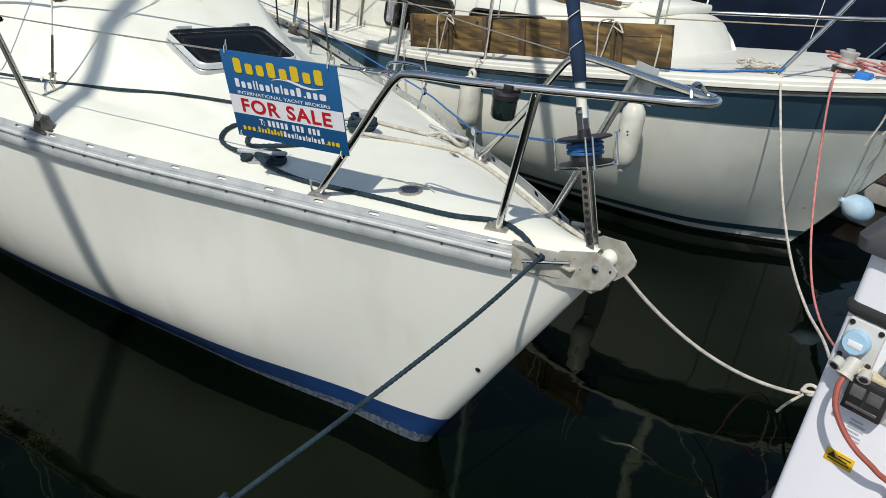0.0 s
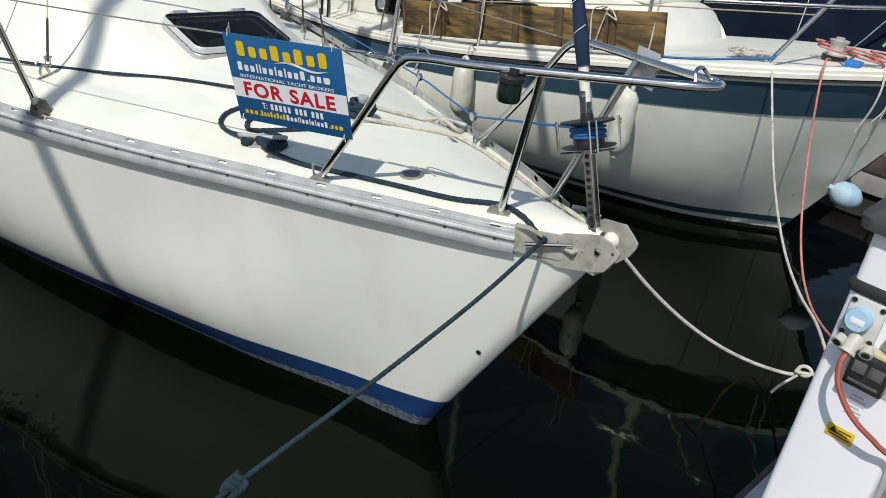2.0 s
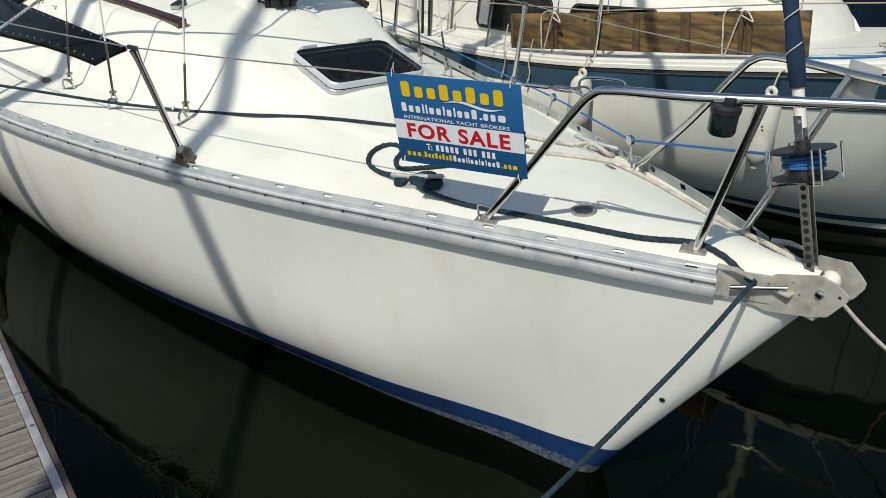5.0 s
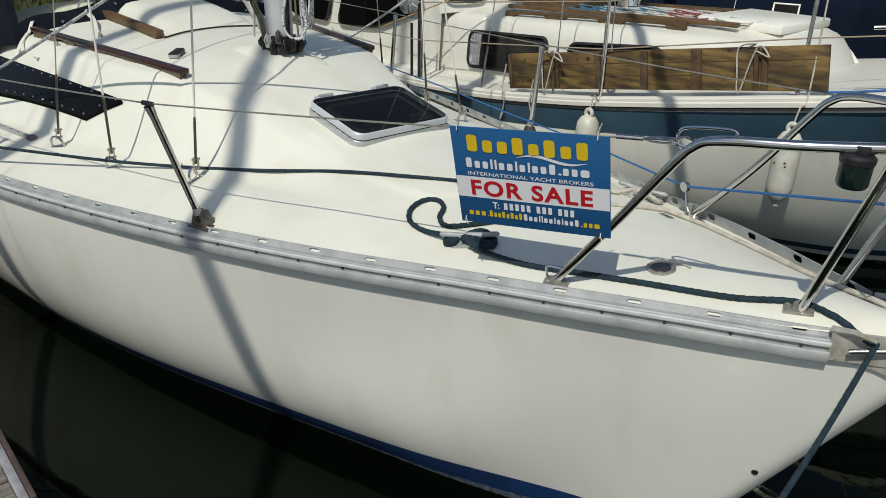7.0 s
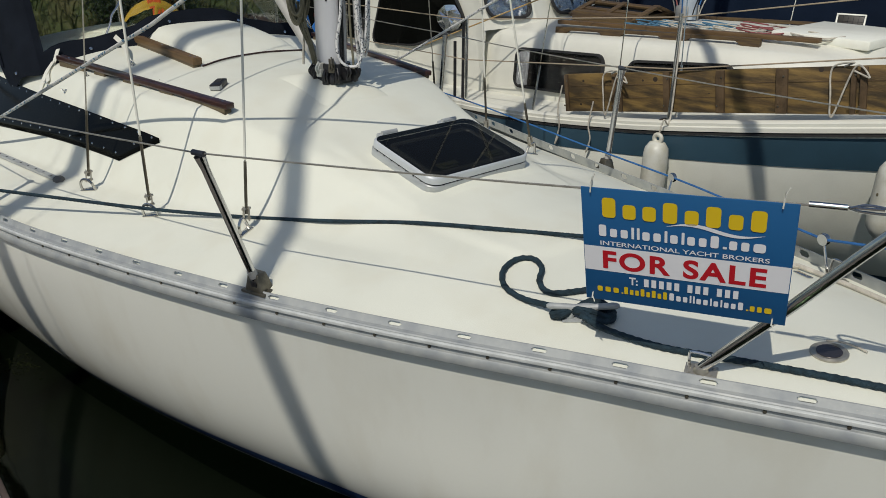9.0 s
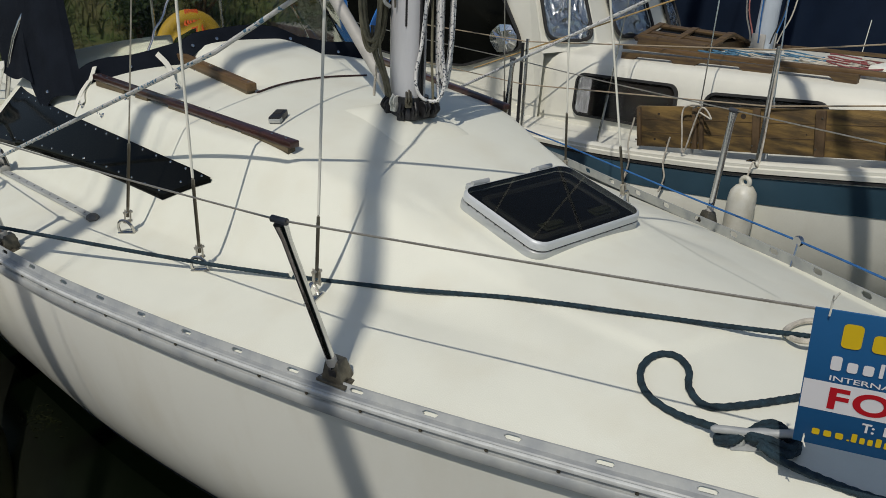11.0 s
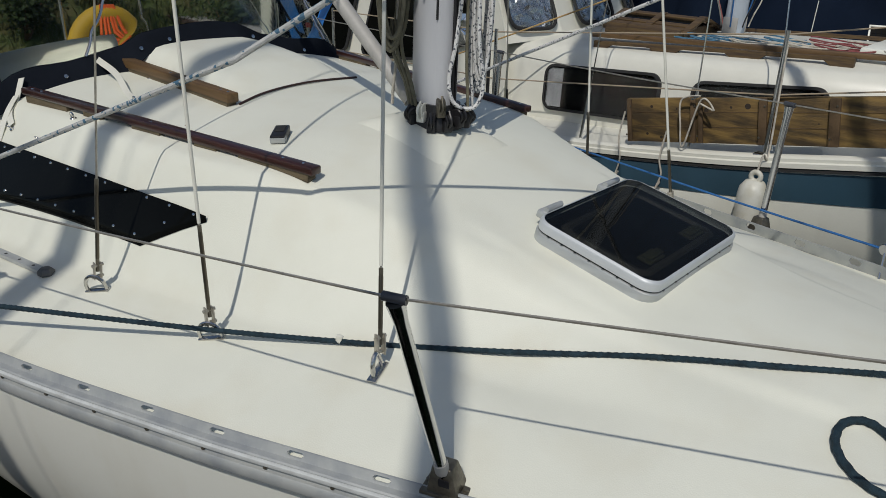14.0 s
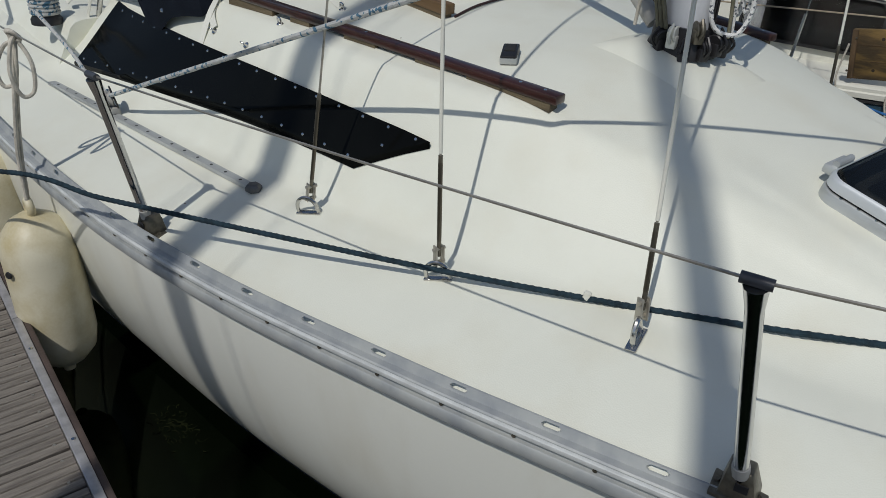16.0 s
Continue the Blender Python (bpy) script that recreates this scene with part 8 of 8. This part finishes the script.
for k in range(60):
    ob = new("plank", far_board)
    ob.parent = far_finger
    ob.location = (0.8 - PITCH * k, 5.075, 0.361)
    tagged(ob)

# ---- blue straps at the port side of the yacht's cockpit ----
straps = thing("blue_straps", "bright blue webbing straps tied on the port rail", "strap", (-5.0, 1.4, 1.0))
for pts in ([(-5.0, 1.20, 1.86), (-5.0, 1.27, 1.64), (-5.0, 1.33, 1.40), (-5.0, 1.42, 1.12)], [(-5.0, 1.86, 1.72), (-5.0, 1.72, 1.52), (-5.0, 1.56, 1.28), (-5.0, 1.46, 1.12)], [(-5.0, 1.43, 1.16), (-5.0, 1.44, 1.04), (-5.0, 1.45, 0.90)]):
    bm = bmesh.new()
    line = spline(pts, 5)
    rows = []
    for k, p in enumerate(line):
        w = 0.045 + 0.006 * math.sin(k * 1.1)
        rows.append([p + Vector((0.006 * math.sin(k * 0.9 + q), (q - 2) / 2 * w, (q - 2) / 2 * 0.012)) for q in range(5)])
    sheet(bm, rows)
    ext = bmesh.ops.extrude_face_region(bm, geom=bm.faces[:])
    for v in ext["geom"]:
        if isinstance(v, bmesh.types.BMVert):
            v.co += Vector((-0.008, 0, 0))
    part("strap", bm, BLUEP, straps)

post = part("rail_post", tube(bmesh.new(), [(-5.15, 1.6, 0.9), (-5.16, 1.6, 1.40)], 0.016, 10), STEEL2, straps, "steel post between the straps")
part("red_band", tube(bmesh.new(), [(-5.155, 1.6, 1.24), (-5.155, 1.6, 1.27)], 0.021, 10), SIGNR, post)
pts = [Vector((-5.08 + 0.02 * math.sin(j), 1.57 + 0.10 * math.cos(0.45 * j), 1.06 + 0.05 * math.sin(0.45 * j) + 0.0015 * j)) for j in range(40)]
single("rope_coil", rope(pts, 0.008, per=3, laid=False, step=0.02), ROPE_W, "pale rope coiled at the port rail", "rope")

# ---- the green bank astern ----
rng = random.Random(33)


def bank_z(x, y):
    d = -10.4 - x + 0.35 * math.sin(y * 0.9) + 0.2 * math.sin(y * 2.3 + 1)
    return -0.5 + 1.9 * ease(-0.6, 5, d) + 0.028 * max(0, d) + 0.06 * math.sin(x * 2.1 + y * 1.3) * ease(0, 2, d)


bm = bmesh.new()
xs = [-9.6 - 0.35 * i for i in range(24)] + [-20, -26, -40, -80, -200, -400]
ys = [-400, -150, -60, -30] + [-16 + 0.6 * k for k in range(68)] + [30, 60, 150, 400]
sheet(bm, [[Vector((x, y, bank_z(x, y) if abs(y) < 40 else bank_z(x, 0))) for y in ys] for x in xs])
bank = single("bank", bm, GRASS, "rough green grass bank beyond the berths", "ground", kind="structure")


def blades(name, count, area, size, material, label, category):
    vs, fs = [], []
    for _ in range(count):
        x, y = rng.uniform(*area[0]), rng.uniform(*area[1])
        z = bank_z(x, y)
        if z < 0.05:
            continue
        h, a = rng.uniform(*size), rng.uniform(0, 6.28)
        lean = Vector((rng.uniform(-0.4, 0.4), rng.uniform(-0.4, 0.4), 1)) * h
        w = Vector((math.cos(a), math.sin(a), 0)) * h * 0.05
        p = Vector((x, y, z - 0.02))
        n = len(vs)
        vs += [p - w, p + w, p + lean * 0.6 + w * 0.7, p + lean * 0.6 - w * 0.7, p + lean * 1.0 + Vector((lean.x, lean.y, -0.1 * h)) * 0.5]
        fs += [(n, n + 1, n + 2, n + 3), (n + 3, n + 2, n + 4)]
    me = bpy.data.meshes.new(name)
    me.from_pydata(vs, [], fs)
    me.materials.append(material)
    return tagged(new(name, me), label, category, kind="stuff")


blades("grass", 14000, ((-16, -10.4), (-6, 12)), (0.12, 0.4), GRASS, "long rough grass on the bank", "grass")


def shrub(x, y, size, seed):
    r = random.Random(seed)
    base = Vector((x, y, bank_z(x, y) - 0.05))
    t = thing("shrub", "dense dark green shrub on the grass bank", "shrub", base, group="shrubs on the bank")
    bm = bmesh.new()
    tips = []
    for k in range(9):
        a, lean = r.uniform(0, 6.28), r.uniform(0.15, 0.8)
        tip = base + Vector((math.cos(a) * lean, math.sin(a) * lean, r.uniform(0.6, 1.0))) * size
        mid = base.lerp(tip, 0.5) + Vector((r.uniform(-0.1, 0.1), r.uniform(-0.1, 0.1), 0.1)) * size
        tube(bm, [base, mid, tip], [0.03 * size, 0.02 * size, 0.006], 6)
        tips += [mid, tip, mid.lerp(tip, 0.5)]
    part("stems", bm, TEAK2, t)
    vs, fs = [], []
    for _ in range(2600):
        c = r.choice(tips) + Vector((r.gauss(0, 0.17), r.gauss(0, 0.17), r.gauss(0, 0.15))) * size
        u = Vector((r.gauss(0, 1), r.gauss(0, 1), r.gauss(0, 0.6))).normalized() * r.uniform(0.02, 0.045)
        w = u.cross(Vector((r.gauss(0, 1), r.gauss(0, 1), r.gauss(0, 1)))).normalized() * u.length * 0.5
        n = len(vs)
        vs += [c - u, c + w, c + u, c - w]
        fs.append((n, n + 1, n + 2, n + 3))
    me = bpy.data.meshes.new("foliage")
    me.from_pydata(vs, [], fs)
    me.materials.append(LEAF)
    f = new("foliage", me)
    f.parent = t
    f.matrix_parent_inverse = t.matrix_world.inverted()
    tagged(f, kind="stuff")


for k, (x, y, s_) in enumerate(((-11.6, -1.6, 0.8), (-12.2, 0.4, 1.1), (-11.9, 2.3, 0.7), (-12.6, 3.6, 1.2), (-11.8, 5.4, 0.9), (-12.8, 7.2, 1.3), (-13.6, 1.4, 1.5), (-13.8, 5.2, 1.6), (-13.0, -3.6, 1.4), (-12.5, 9.5, 1.3))):
    shrub(x, y, s_, 50 + k)

# weed drifting beside the finger pontoon
rng = random.Random(8)
bm = bmesh.new()
for k in range(320):
    wx, wy = ((-1.22, -1.27), (-1.03, -1.21), (-1.04, -1.41), (-3.42, -1.26))[k // 80]
    a = Vector((wx + rng.gauss(0, 0.06), wy + rng.gauss(0, 0.035), 0.0004))
    d = rng.uniform(0, 6.28)
    l_ = rng.uniform(0.012, 0.04)
    tube(bm, [a + Vector((math.cos(d + 0.5 * j) * l_ * j / 3, math.sin(d + 0.5 * j) * l_ * j / 3, rng.uniform(-0.004, 0.003))) for j in range(4)], [0.0006, 0.0018, 0.0015, 0.0006], 5)
single("floating_weed", bm, WEED, "dark green weed drifting on the water", "seaweed", kind="stuff")
